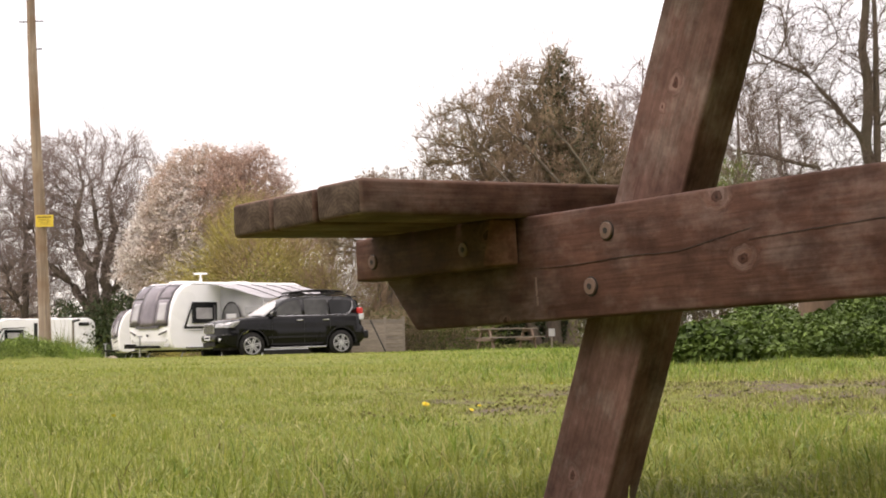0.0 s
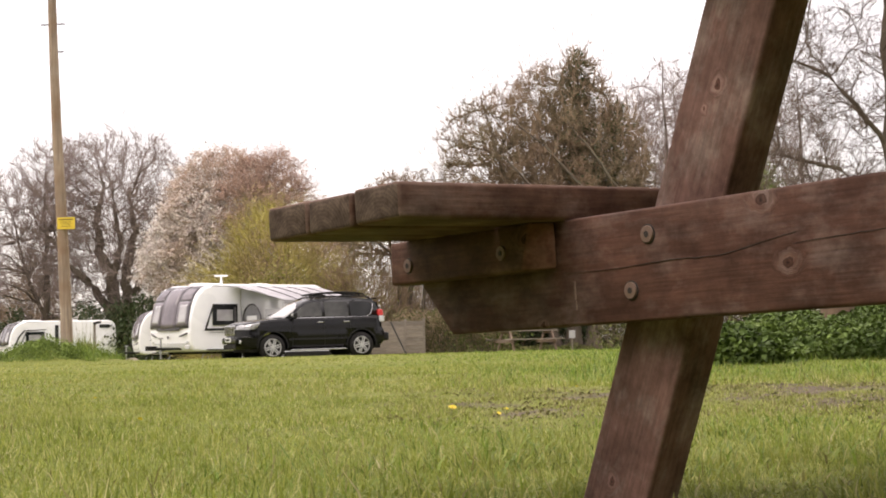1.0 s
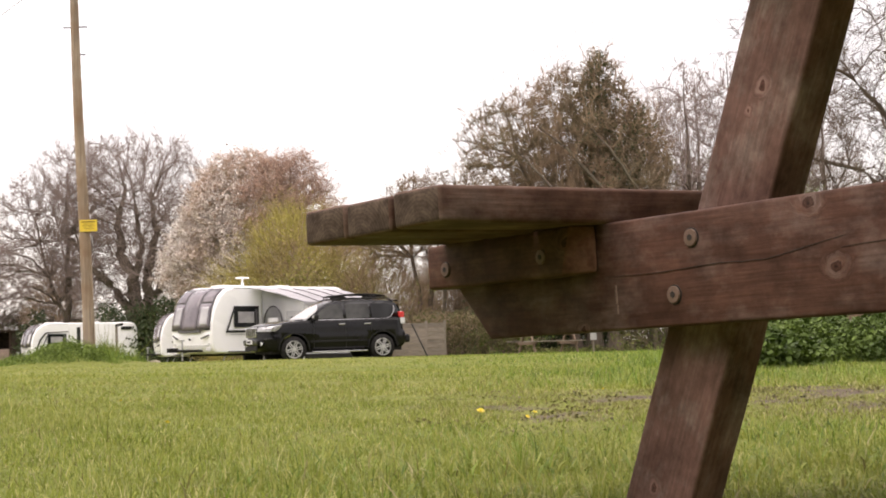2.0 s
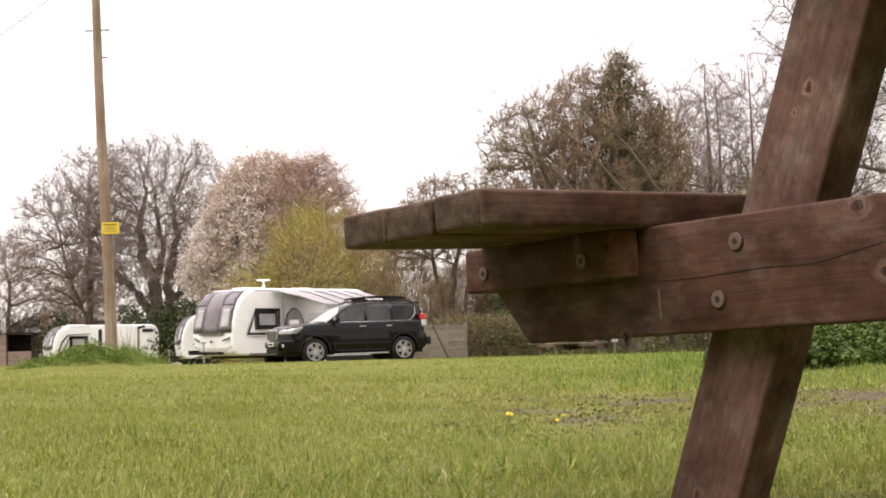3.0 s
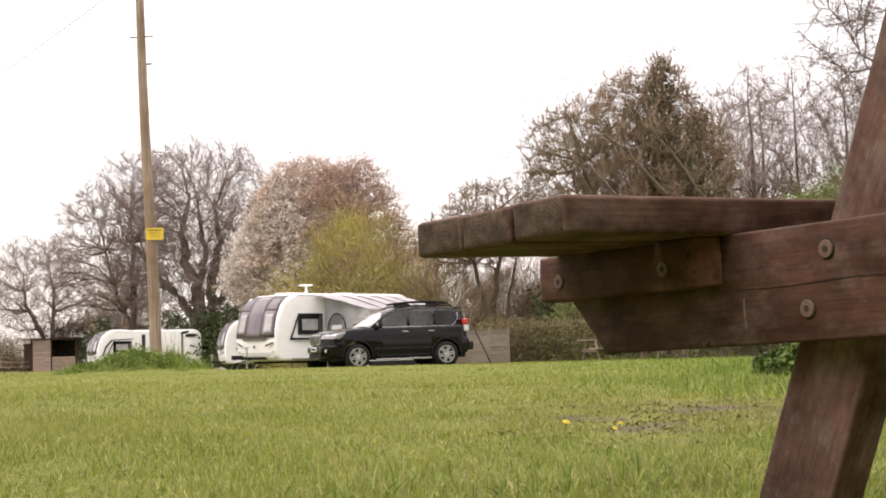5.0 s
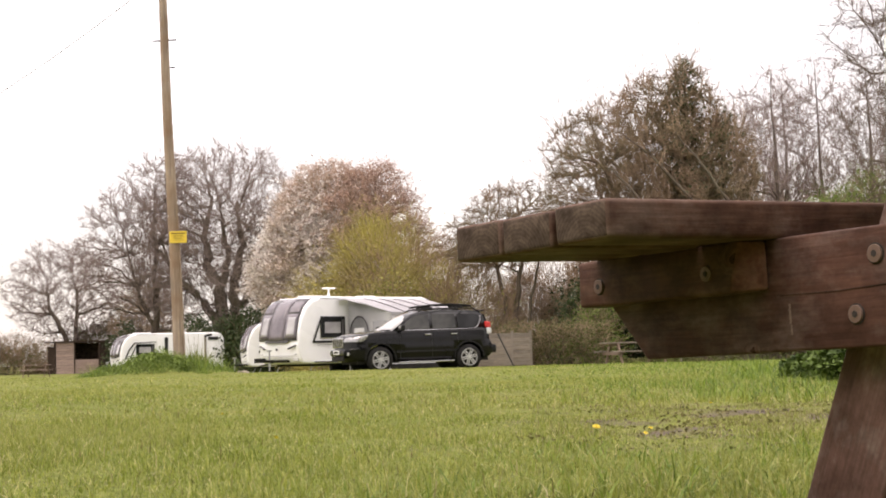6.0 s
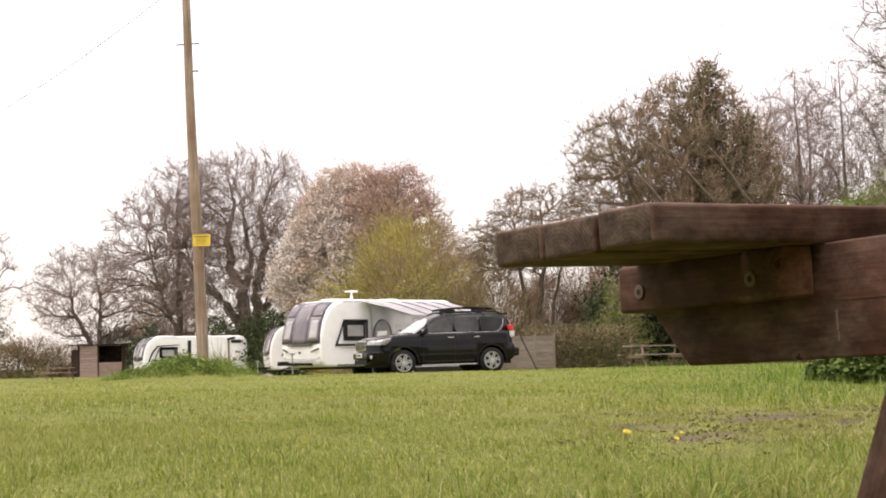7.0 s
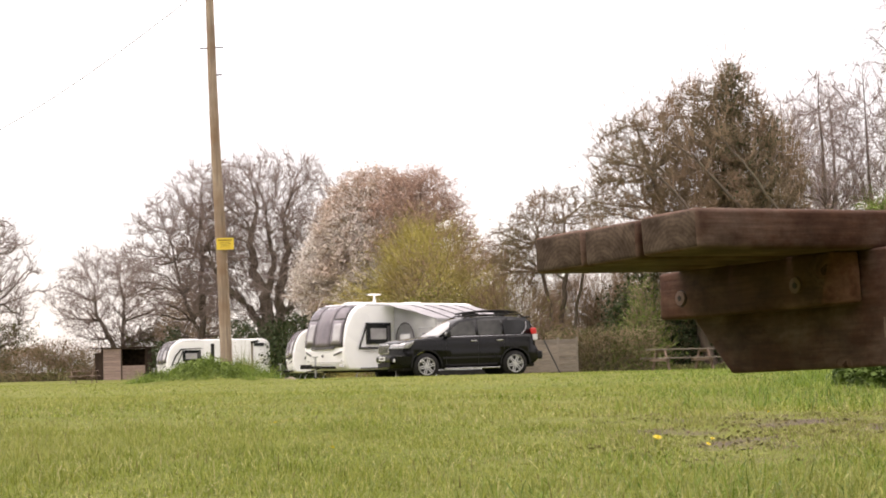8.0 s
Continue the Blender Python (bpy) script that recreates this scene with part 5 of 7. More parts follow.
def turf(name, seed, y0, y1, density, width, h0, h1, label, gaps=0.08, block=None, inside=False, mat_=None, on_bare=False):
    """Bent grass blades over a wedge of the field between two distances."""
    rng = np.random.default_rng(seed)
    n = int(density * 0.37 * (y1 * y1 - y0 * y0))
    y = np.sqrt(rng.uniform(y0 * y0, y1 * y1, n))
    x = y * rng.uniform(-0.43, 0.31, n)
    if block:                                # a plain rectangle, less the wedge already sown
        n = int(density * (block[1] - block[0]) * (block[3] - block[2]))
        x, y = rng.uniform(block[0], block[1], n), rng.uniform(block[2], block[3], n)
        out = np.full(n, True) if inside else (y < 1.9) | (x < -0.43 * y) | (x > 0.31 * y)
        x, y = x[out], y[out]
        n = len(x)
    trod = np.array([min(1.0, trodden(a, b)) for a, b in zip(x, y)])
    clump = np.array([noise.noise(Vector((a * 3.1, b * 2.3, 5.0))) for a, b in zip(x, y)])
    rim = np.ones(n)
    if inside:                               # thin out towards the sides of the patch
        rim = np.minimum(np.minimum(x - block[0], block[1] - x) / (block[1] - block[0]), np.minimum(y - block[2], block[3] - y) / (block[3] - block[2])) / 0.28
        rim = np.clip(rim + 0.5 * clump, 0, 1)
    big = np.array([noise.noise(Vector((a * 0.5, b * 0.5, 9.0))) for a, b in zip(x, y)])
    bare = np.array([worn(a, b) for a, b in zip(x, y)])
    keep = rng.uniform(0, 1, n) < trod * (0.55 - 0.5 * bare + 0.7 * clump) if on_bare else rng.uniform(0, 1, n) > np.maximum(np.maximum(bare * 0.96, 0.55 * trod), np.clip(gaps - 0.7 * clump, 0, 0.16))
    keep &= rng.uniform(0, 1, n) < rim
    x, y, clump, big, trod, rim = x[keep], y[keep], clump[keep], big[keep], trod[keep], rim[keep]
    n = len(x)
    z = np.array([ground_z(a, b) for a, b in zip(x, y)])
    h = (h0 + (h1 - h0) * rng.uniform(0, 1, n) ** 1.6) * np.clip(1 + 1.15 * clump + 0.8 * big, 0.52, 2.6) * (1 - 0.6 * trod) * (0.5 + 0.5 * rim)
    h = h * np.where(rng.uniform(0, 1, n) < 0.03, 1.6, 1.0)
    az = rng.uniform(0, 2 * math.pi, n)
    lean = np.abs(rng.normal(0.75, 0.65, n)) + 0.05
    d = np.stack([np.cos(az), np.sin(az), np.zeros(n)], 1)
    s = np.stack([-np.sin(az + rng.normal(0, 0.6, n)), np.cos(az), np.zeros(n)], 1) * (width * rng.uniform(0.6, 1.3, n))[:, None]
    up = np.array([0, 0, 1.0])
    B = np.stack([x, y, z - 0.004], 1)
    m1 = B + d * (h * lean * 0.35)[:, None] + up * (h * 0.55)[:, None]
    tp = B + d * (h * lean)[:, None] + up * (h * np.sqrt(np.clip(1 - 0.4 * lean ** 2, 0.2, 1)))[:, None]
    if y0 > 7 or (block and (block[3] > 20 or not inside)):   # far off, or out of view: plain tapered blades
        V = np.stack([B - s * 1.2, B + s * 1.2, tp], 1).reshape(-1, 3)
        F = np.arange(3 * n).reshape(-1, 3)
    else:
        V = np.stack([B - s, B + s, m1 + s * 0.75, m1 - s * 0.75, tp], 1).reshape(-1, 3)
        F = (np.arange(n)[:, None, None] * 5 + np.array([(0, 1, 2), (0, 2, 3), (3, 2, 4)])[None]).reshape(-1, 3)
    tagged(tri_mesh(name, V, F, mat_ or M_GRASS, None), label, "grass", kind="stuff")


turf("grass", 71, 1.9, 7.5, 9400, 0.0014, 0.01, 0.043, "short uneven green grass blades near the table")
turf("grass", 72, 7.5, 17, 1400, 0.0034, 0.01, 0.042, "short uneven green grass across the field", 0.1)
turf("grass", 73, 17, 42, 240, 0.0065, 0.008, 0.03, "rough green grass across the field", -0.3)
turf("grass", 74, 42, 70, 34, 0.013, 0.01, 0.035, "rough green grass by the parked car", -0.3)

turf("grass", 76, 0, 1, 420, 0.003, 0.015, 0.06, "short uneven green grass round the table", 0.0, (-7, 7, -5, 11))
turf("grass", 79, 0, 1, 900, 0.0045, 0.04, 0.16, "long lush grass beside the nettles", -0.3, (1.2, 2.6, 14.0, 17.5), True, M_LUSH)
turf("grass", 80, 0, 1, 700, 0.0032, 0.02, 0.085, "deeper green tufted grass beyond the trodden patch", 0.3, (-0.2, 3.6, 8.4, 15.0), True, M_LUSH)
turf("grass", 86, 0, 1, 210, 0.0065, 0.015, 0.06, "deeper green grass towards the hedge", 0.1, (-1.5, 9, 11.0, 42.0), True, M_LUSH)
turf("grass", 82, 0, 1, 1500, 0.0022, 0.015, 0.055, "lush green grass before the trodden patch", 0.3, (-0.8, 1.6, 2.0, 5.2), True, M_LUSH)
turf("grass", 83, 0, 1, 2600, 0.0022, 0.015, 0.05, "short green grass under the table", 0.0, (-0.7, 2.8, 1.3, 4.4), True)
turf("grass", 77, 0, 1, 2600, 0.0045, 0.08, 0.32, "long tufted grass over the mound at the pole", -0.3, (-9.9, -7.0, 30.2, 32.9), True, M_LUSH)
turf("dry_grass", 85, 0, 1, 420, 0.006, 0.25, 0.62, "tall dead stalks at the foot of the pole", -0.5, (-8.0, -7.45, 31.7, 32.4), True, M_STRAW)
turf("dry_grass", 78, 0, 1, 4600, 0.0019, 0.015, 0.042, "trampled straw-coloured grass on the bare patch", -0.5, (-1.0, 3.6, 3.0, 9.0), True, M_STRAW, True)

turf("dry_grass", 84, 2.0, 13, 130, 0.0022, 0.02, 0.06, "stray straw-coloured stalks through the turf", -0.3, mat_=M_STRAW)


def rosettes(centres):
    """Flat clusters of broad leaves: each centre gives a dozen leaves within a hand's width."""
    def place(rng, n):
        c = np.array(centres(rng, n // 12))
        i = rng.integers(0, len(c), n)
        a, r = rng.uniform(0, 2 * math.pi, n), rng.uniform(0.005, 0.09, n)
        return c[i, 0] + r * np.cos(a), c[i, 1] + r * np.sin(a), 1.2 - 8 * r
    return place


leafy_stuff("weed_rosettes", "flat dull green weeds on the trodden patch", "weeds", 66, rosettes(lambda rng, m: np.stack([rng.uniform(-0.3, 2.8, m), rng.uniform(4.2, 8.0, m)], 1)), 2200, 0.009, 0.018, M_PATCHWEED)


def soil():
    """Crumbs and clods of earth on the trodden patch."""
    rng = np.random.default_rng(75)
    P = []
    while len(P) < 2200:
        x, y = rng.uniform(-0.2, 3.0), rng.uniform(4.4, 8.6)
        if rng.uniform() < worn(x, y):
            P.append((x, y, ground_z(x, y) + 0.002))
    P = np.array(P)
    n = len(P)
    s = 0.0012 + 0.009 * rng.uniform(0, 1, (n, 1)) ** 4
    o = np.array([(1, 0, 0), (-1, 0, 0), (0, 1, 0), (0, -1, 0), (0, 0, 0.7), (0, 0, -0.5)])
    V = (P[:, None] + o[None] * s[:, None] * rng.uniform(0.7, 1.4, (n, 6, 1))).reshape(-1, 3)
    t = np.array([(0, 2, 4), (2, 1, 4), (1, 3, 4), (3, 0, 4), (2, 0, 5), (1, 2, 5), (3, 1, 5), (0, 3, 5)])
    F = (np.arange(n)[:, None, None] * 6 + t[None]).reshape(-1, 3)
    tagged(tri_mesh("soil_crumbs", V, F, M_SOIL, None), "loose brown earth crumbs on the bare patch", "soil", kind="stuff")


soil()


def dandelion():
    t = thing("dandelion", Matrix.Identity(4), "yellow dandelion flower open in the grass", "flower", "dandelions in the grass")
    part("stem", bar((0, 0, -0.02), (0.006, 0, 0.075), 0.0022, 6), M_STEM, t)
    bm = bmesh.new()
    for ring, (r, n, z) in enumerate(((0.021, 18, 0.0), (0.015, 14, 0.005), (0.009, 9, 0.008))):
        for k in range(n):
            a = 2 * math.pi * (k + 0.4 * ring) / n
            c, s_ = math.cos(a), math.sin(a)
            w = 0.0028
            bm.faces.new([bm.verts.new(p) for p in ((-s_ * w * 0.4, c * w * 0.4, z - 0.003), (s_ * w * 0.4, -c * w * 0.4, z - 0.003), (c * r + s_ * w, s_ * r - c * w, z + 0.004), (c * r - s_ * w, s_ * r + c * w, z + 0.004))])
    bmesh.ops.translate(bm, vec=(0.006, 0, 0.078), verts=bm.verts)
    part("flower_head", join(bm, rod(0.004, 0.008, 0.008, 10, at=(0.006, 0, 0.075))), M_PETAL, t, "bright yellow petals")
    return t


first = dandelion()
SPOTS = [(-0.083, 5.1), (0.062, 4.96), (0.1, 5.28), (1.82, 21.3), (-1.12, 5.3), (0.5, 7.6), (-1.8, 7.6), (0.3, 19.5)]
for i, (x, y) in enumerate(SPOTS):
    m = pose(x, y, ground_z(x, y) - 0.005, 12 * math.sin(i * 2.1) + 22, 10 * math.cos(i * 1.7), 40 * i) @ Matrix.Scale(0.62, 4)
    if i == 0:
        first.matrix_world = m
    else:
        copy_thing(first, m)


# ---- the telegraph pole, its sign and cable ----
def build_pole():
    bx, by = -8.12, 32.0
    gz = ground_z(bx, by)
    t = thing("telegraph_pole", Matrix.Translation((bx, by, gz - 0.1)), "tall weathered wooden telegraph pole leaning slightly", "pole")
    pts = [Vector((0.01 - 0.0345 * z + 0.012 * math.sin(z * 0.9), 0, z)) for z in np.linspace(0, 9.4, 16)]
    V, F = tubes([(pts, [0.126 - 0.0055 * z for z in np.linspace(0, 9.4, 16)])], 16)
    mesh_part("post", V, F, M_POLE, t, smooth=True)
    part("cable_guard", bar((0.13, -0.06, 0.1), (0.005, -0.06, 3.4), 0.018, 8), M_POLE, t, "cable cover strip")
    for z in (6.27, 6.83):
        x = 0.01 - 0.0345 * z
        part("step_iron", join(bar((x - 0.24, -0.03, z), (x + 0.05, -0.03, z), 0.013), bar((x - 0.05, 0.03, z + 0.02), (x + 0.24, 0.03, z + 0.02), 0.013)) if z > 6.5 else bar((x - 0.02, 0, z), (x + 0.2, 0, z), 0.014), M_DARK, t, "dark iron step")
    s = part("warning_sign", box(0.36, 0.008, 0.24, (0, 0, 0), 0.003), M_YELSIGN, t, "yellow warning sign with dark print")
    s.location = (0.04, -0.13, 2.83 - gz + 0.1)
    for k, (z, w) in enumerate(((0.075, 0.28), (0.03, 0.2), (0.0, 0.24), (-0.03, 0.18), (-0.065, 0.22))):
        p = part("print_line", box(w, 0.002, 0.006 if k else 0.018, (0, 0, 0)), M_INK, s)
        p.location = (0, -0.006, z)
    # cable from the pole's head off to the left and away
    a, b = Vector((bx + 0.01 - 0.0345 * 8.2, by, gz + 8.1)), Vector((-46, 92, 13.5))
    c = thing("overhead_cable", Matrix.Translation(a), "thin pale grey overhead cable from the pole", "cable")
    n = 24
    pts = [(b - a) * (i / n) + Vector((0, 0, -1.6 * 4 * (i / n) * (1 - i / n))) for i in range(n + 1)]
    V, F = tubes([(pts, [0.0085] * (n + 1))], 6)
    mesh_part("wire", V, F, M_GREYWOOD, c)
    q = thing("telegraph_pole", Matrix.Translation((-46, 92, ground_z(-46, 92))), "far wooden telegraph pole", "pole")
    part("post", rod(0.16, 0.1, 14.2, 12, at=(0, 0, 7.0)), M_POLE, q)


build_pole()


# ---- caravans ----
SIDE = [(2.93, 0.42), (3.06, 0.6), (3.12, 1.0), (3.1, 1.4), (2.99, 1.85), (2.8, 2.22), (2.55, 2.45), (2.1, 2.57), (-2.5, 2.58), (-2.8, 2.5), (-2.95, 2.25), (-3.0, 1.6), (-3.0, 0.42), (1.9, 0.4), (2.6, 0.4)]


def outline(z):
    """How far forward the nose reaches at height z."""
    pts = SIDE[:8]
    for (xa, za), (xb, zb) in zip(pts[:-1], pts[1:]):
        if za <= z <= zb:
            return xa + (xb - xa) * (z - za) / (zb - za)
    return pts[-1][0]


def nose_panel(y0, y1, z0, z1, off, n=10, taper=0.0):
    """A sheet that lies off metres proud of the curved nose."""
    bm = bmesh.new()
    rows = []
    for i in range(n + 1):
        z = z0 + (z1 - z0) * i / n
        e = 0.02
        dx, dz = outline(z + e) - outline(z - e), 2 * e
        ln = math.hypot(dx, dz)
        nx, nz = dz / ln, -dx / ln
        k = 1 - taper * (i / n)
        rows.append([bm.verts.new((outline(z) + nx * off - 0.06 * abs(yy * k) ** 3, yy * k, z + nz * off)) for yy in np.linspace(y0, y1, 5)])
    for a, b in zip(rows[:-1], rows[1:]):
        for j in range(4):
            bm.faces.new((a[j], a[j + 1], b[j + 1], b[j]))
    bmesh.ops.recalc_face_normals(bm, faces=bm.faces[:])
    bmesh.ops.solidify(bm, geom=bm.faces[:], thickness=0.012)
    return smooth(bm)


def side_frame(x0, x1, z0, z1, w, y, t):
    return join(box(x1 - x0, t, w, ((x0 + x1) / 2, y, z0 - w / 2)), box(x1 - x0, t, w, ((x0 + x1) / 2, y, z1 + w / 2)), box(w, t, z1 - z0 + 2 * w, (x0 - w / 2, y, (z0 + z1) / 2)), box(w, t, z1 - z0 + 2 * w, (x1 + w / 2, y, (z0 + z1) / 2)))


def caravan(m, label, style=0):
    t = thing("caravan", m, label, "caravan", "caravans on the site")
    W = 1.12
    bm = prism(SIDE, -W, W)
    for v in bm.verts:                       # the nose draws in towards its edges
        v.co.y *= 1 - 0.05 * max(0, v.co.x - 2.0)
        if v.co.x > 2:
            v.co.x -= 0.06 * abs(v.co.y) ** 3
    bmesh.ops.bevel(bm, geom=bm.edges[:], offset=0.09, segments=4, affect="EDGES", profile=0.5)
    for f in bm.faces:                       # crisp flat panels, rounded edges
        f.smooth = f.calc_area() < 0.25
    part("body", bm, M_WHITE, t, "white glossy caravan shell")
    # three front windows under a grey surround, the middle one running up into the roof
    glassy = M_GLASS if style == 2 else M_FRONTPANE
    part("window_surround", nose_panel(-1.0, 1.0, 1.16, 2.5, 0.012, taper=0.05), M_GREYTRIM, t, "grey surround of the front windows")
    part("surround_lip", nose_panel(-0.6, 0.6, 1.09, 1.18, 0.014), M_GREYTRIM, t)
    for y0, y1, z0, z1, tall in ((-0.96, -0.42, 1.24, 2.0, 0), (-0.38, 0.38, 1.17, 2.5, 1), (0.42, 0.96, 1.24, 2.0, 0)):
        w = part("front_window", nose_panel(y0, y1, z0, z1, 0.024, taper=0.03), glassy, t, "smoked front window")
        if not tall:
            part("inset", nose_panel(y0 + 0.1, y1 - 0.08, z0 + 0.08, z1 - 0.1, 0.028, taper=0.03), M_PANEPALE, w, "pale blind behind the smoked pane")
            part("upper_pane", nose_panel(y0 + 0.02, y1 - 0.02, z1 + 0.05, 2.4, 0.02, taper=0.03), glassy, w)
    for s in (-1, 1):
        part("grab_handle", bar((outline(1.02) - 0.06, s * 0.94, 1.0), (outline(0.95) + 0.01, s * 0.62, 0.9), 0.028), M_GREYTRIM, t, "grey grab handle")
        part("marker_lamp", box(0.03, 0.1, 0.05, (outline(0.72) - 0.06, s * 0.9, 0.72), 0.006), M_LAMPGLASS, t)
        part("corner_lamp", box(0.05, 0.24, 0.1, (outline(0.56) - 0.05, s * 0.84, 0.56), 0.02), M_LAMPGLASS, t, "clear corner lamp")
    part("locker_seam", nose_panel(-0.9, 0.9, 0.665, 0.68, 0.006), M_BLIND, t)
    part("badge", nose_panel(-0.05, 0.05, 0.84, 0.92, 0.014), M_GREYTRIM, t)
    # side window, door and trim on the near side
    y = W + 0.004
    w = part("side_window", box(0.98, 0.02, 0.62, (1.62, y, 1.58), 0.012), M_CARGLASS, t, "dark side window")
    # pale sheet paints in the bright interior and reflections of this window
    part("inset", box(0.68, 0.012, 0.36, (1.64, y + 0.008, 1.56), 0.01), M_PANEPALE, w, "pale sheet painting the side window's bright interior and reflections")
    part("curtain", box(0.1, 0.012, 0.5, (1.2, y + 0.008, 1.58), 0.01), M_GREYTRIM, w)
    part("window_frame", side_frame(1.13, 2.11, 1.27, 1.89, 0.03, y, 0.026), M_INK, t, "black side window frame")
    part("side_graphic", prism([(2.12, 1.93), (2.5, 1.07), (1.1, 1.07), (1.1, 1.14), (2.4, 1.14), (2.08, 1.9)], y - 0.002, y + 0.006), M_INK, t, "dark swept side graphic")
    part("graphic_line", prism([(2.3, 1.0), (-2.6, 1.0), (-2.6, 1.03), (2.3, 1.02)], y - 0.002, y + 0.005), M_BLIND, t)
    if style != 2:
        d = part("door", box(0.62, 0.02, 1.8, (-0.55, y, 1.42), 0.01), M_WHITE, t, "white caravan door")
        part("door_window", box(0.34, 0.012, 0.6, (-0.55, y + 0.012, 1.85), 0.006), M_GLASS, d, "dark door window")
    if style != 2:
        part("rear_window", box(0.8, 0.02, 0.5, (-2.0, y, 1.6), 0.012), M_GLASS, t, "dark side window")
    else:
        d = part("door", box(0.42, 0.03, 1.75, (0.75, y, 1.42), 0.012), M_WHITE, t, "white caravan door standing ajar")
        part("door_gap", box(0.2, 0.016, 1.6, (0.42, y, 1.5)), M_INK, d, "dark open gap at the door")
        part("vent", box(0.6, 0.03, 0.2, (-2.3, y, 2.2), 0.06), M_INK, t, "dark side vent")
        part("sweep", prism([(2.72, 1.0), (2.5, 1.55), (2.2, 1.95), (1.0, 2.02), (1.0, 2.06), (2.25, 2.01), (2.58, 1.6), (2.8, 1.0)], y - 0.002, y + 0.007), M_INK, t, "dark swept line round the window")
    part("skirt", box(5.2, 0.03, 0.04, (-0.2, W - 0.0, 0.46)), M_GREYTRIM, t, "grey lower trim")
    part("rear_panel", box(0.02, 1.9, 0.35, (-3.012, 0, 0.78), 0.005), M_GREYTRIM, t, "grey rear light panel")
    part("rear_light", box(0.03, 0.3, 0.12, (-3.02, 0.85, 0.8), 0.01), M_RED, t, "red rear light")
    part("roof_light", box(0.9, 0.6, 0.06, (1.5, 0, 2.6), 0.02), M_WHITE, t)
    part("roof_light", box(0.5, 0.5, 0.07, (-0.8, 0, 2.61), 0.02), M_WHITE, t)
    part("awning_rail", box(4.9, 0.02, 0.03, (-0.3, W - 0.03, 2.5)), M_STEEL, t, "metal awning rail")
    # underneath
    part("chassis", box(5.2, 1.8, 0.1, (-0.2, 0, 0.38)), M_DARK, t, "dark chassis")
    for s in (-1, 1):
        for x in (-0.35, -1.05):
            w = part("wheel", smooth(rod(0.32, 0.32, 0.19, 24, "Y")), M_RUBBER, t, "black road wheel")
            w.location = (x, s * 1.0, 0.32)
            part("hub", rod(0.19, 0.15, 0.03, 16, "Y", (0, s * 0.1, 0)), M_ALLOY, w)
        part("a_frame", bar((2.7, s * 0.5, 0.5), (3.7, s * 0.06, 0.52), 0.04), M_DARK, t, "dark drawbar")
        part("steady", bar((2.3, s * 0.85, 0.4), (2.5, s * 0.9, 0.0), 0.025), M_STEEL, t, "corner steady leg")
        part("steady", bar((-2.6, s * 0.85, 0.4), (-2.8, s * 0.9, 0.0), 0.025), M_STEEL, t, "corner steady leg")
    part("hitch", box(0.4, 0.1, 0.14, (3.8, 0, 0.54), 0.02), M_DARK, t, "dark tow hitch")
    j = part("jockey_wheel", join(bar((3.5, 0.12, 0.1), (3.5, 0.12, 0.85), 0.03), bar((3.4, 0.12, 0.85), (3.6, 0.12, 0.85), 0.02)), M_STEEL, t, "steel jockey wheel stand")
    part("tyre", rod(0.1, 0.1, 0.06, 16, "Y", (3.5, 0.12, 0.1)), M_RUBBER, j)
    part("cable", smooth(bar((3.0, 0.0, 0.52), (3.8, -0.1, 0.35), 0.015)), M_INK, t)
    return t


def stand(x, y, deg):
    return pose(x, y, ground_z(x, y), 0, 0, deg)


# the door side faces the field; its nose points left and towards it
FWD = 228.5
BIG = 1.04
CX, CY = -8.02, 56.1
van = caravan(stand(CX, CY, FWD) @ Matrix.Diagonal((BIG, BIG, BIG * 1.02, 1)), "white touring caravan with smoked front windows beside the black car")
mast = part("aerial", join(bar((0, 0, 0), (0, 0, 0.2), 0.05), bar((0, 0, 0.2), (0, 0, 0.34), 0.03), box(0.36, 0.3, 0.05, (0, 0, 0.36), 0.02)), M_WHITE, van, "white roof aerial")
mast.location = (0.55, -0.35, 2.55)
caravan(stand(-13.2, 77.5, FWD - 28), "white touring caravan half hidden behind another")
caravan(stand(-25.0, 96.6, 180 + 32) @ Matrix.Diagonal((1.1, 1.06, 1.0, 1)), "white touring caravan parked beyond the grassy mound", style=2)


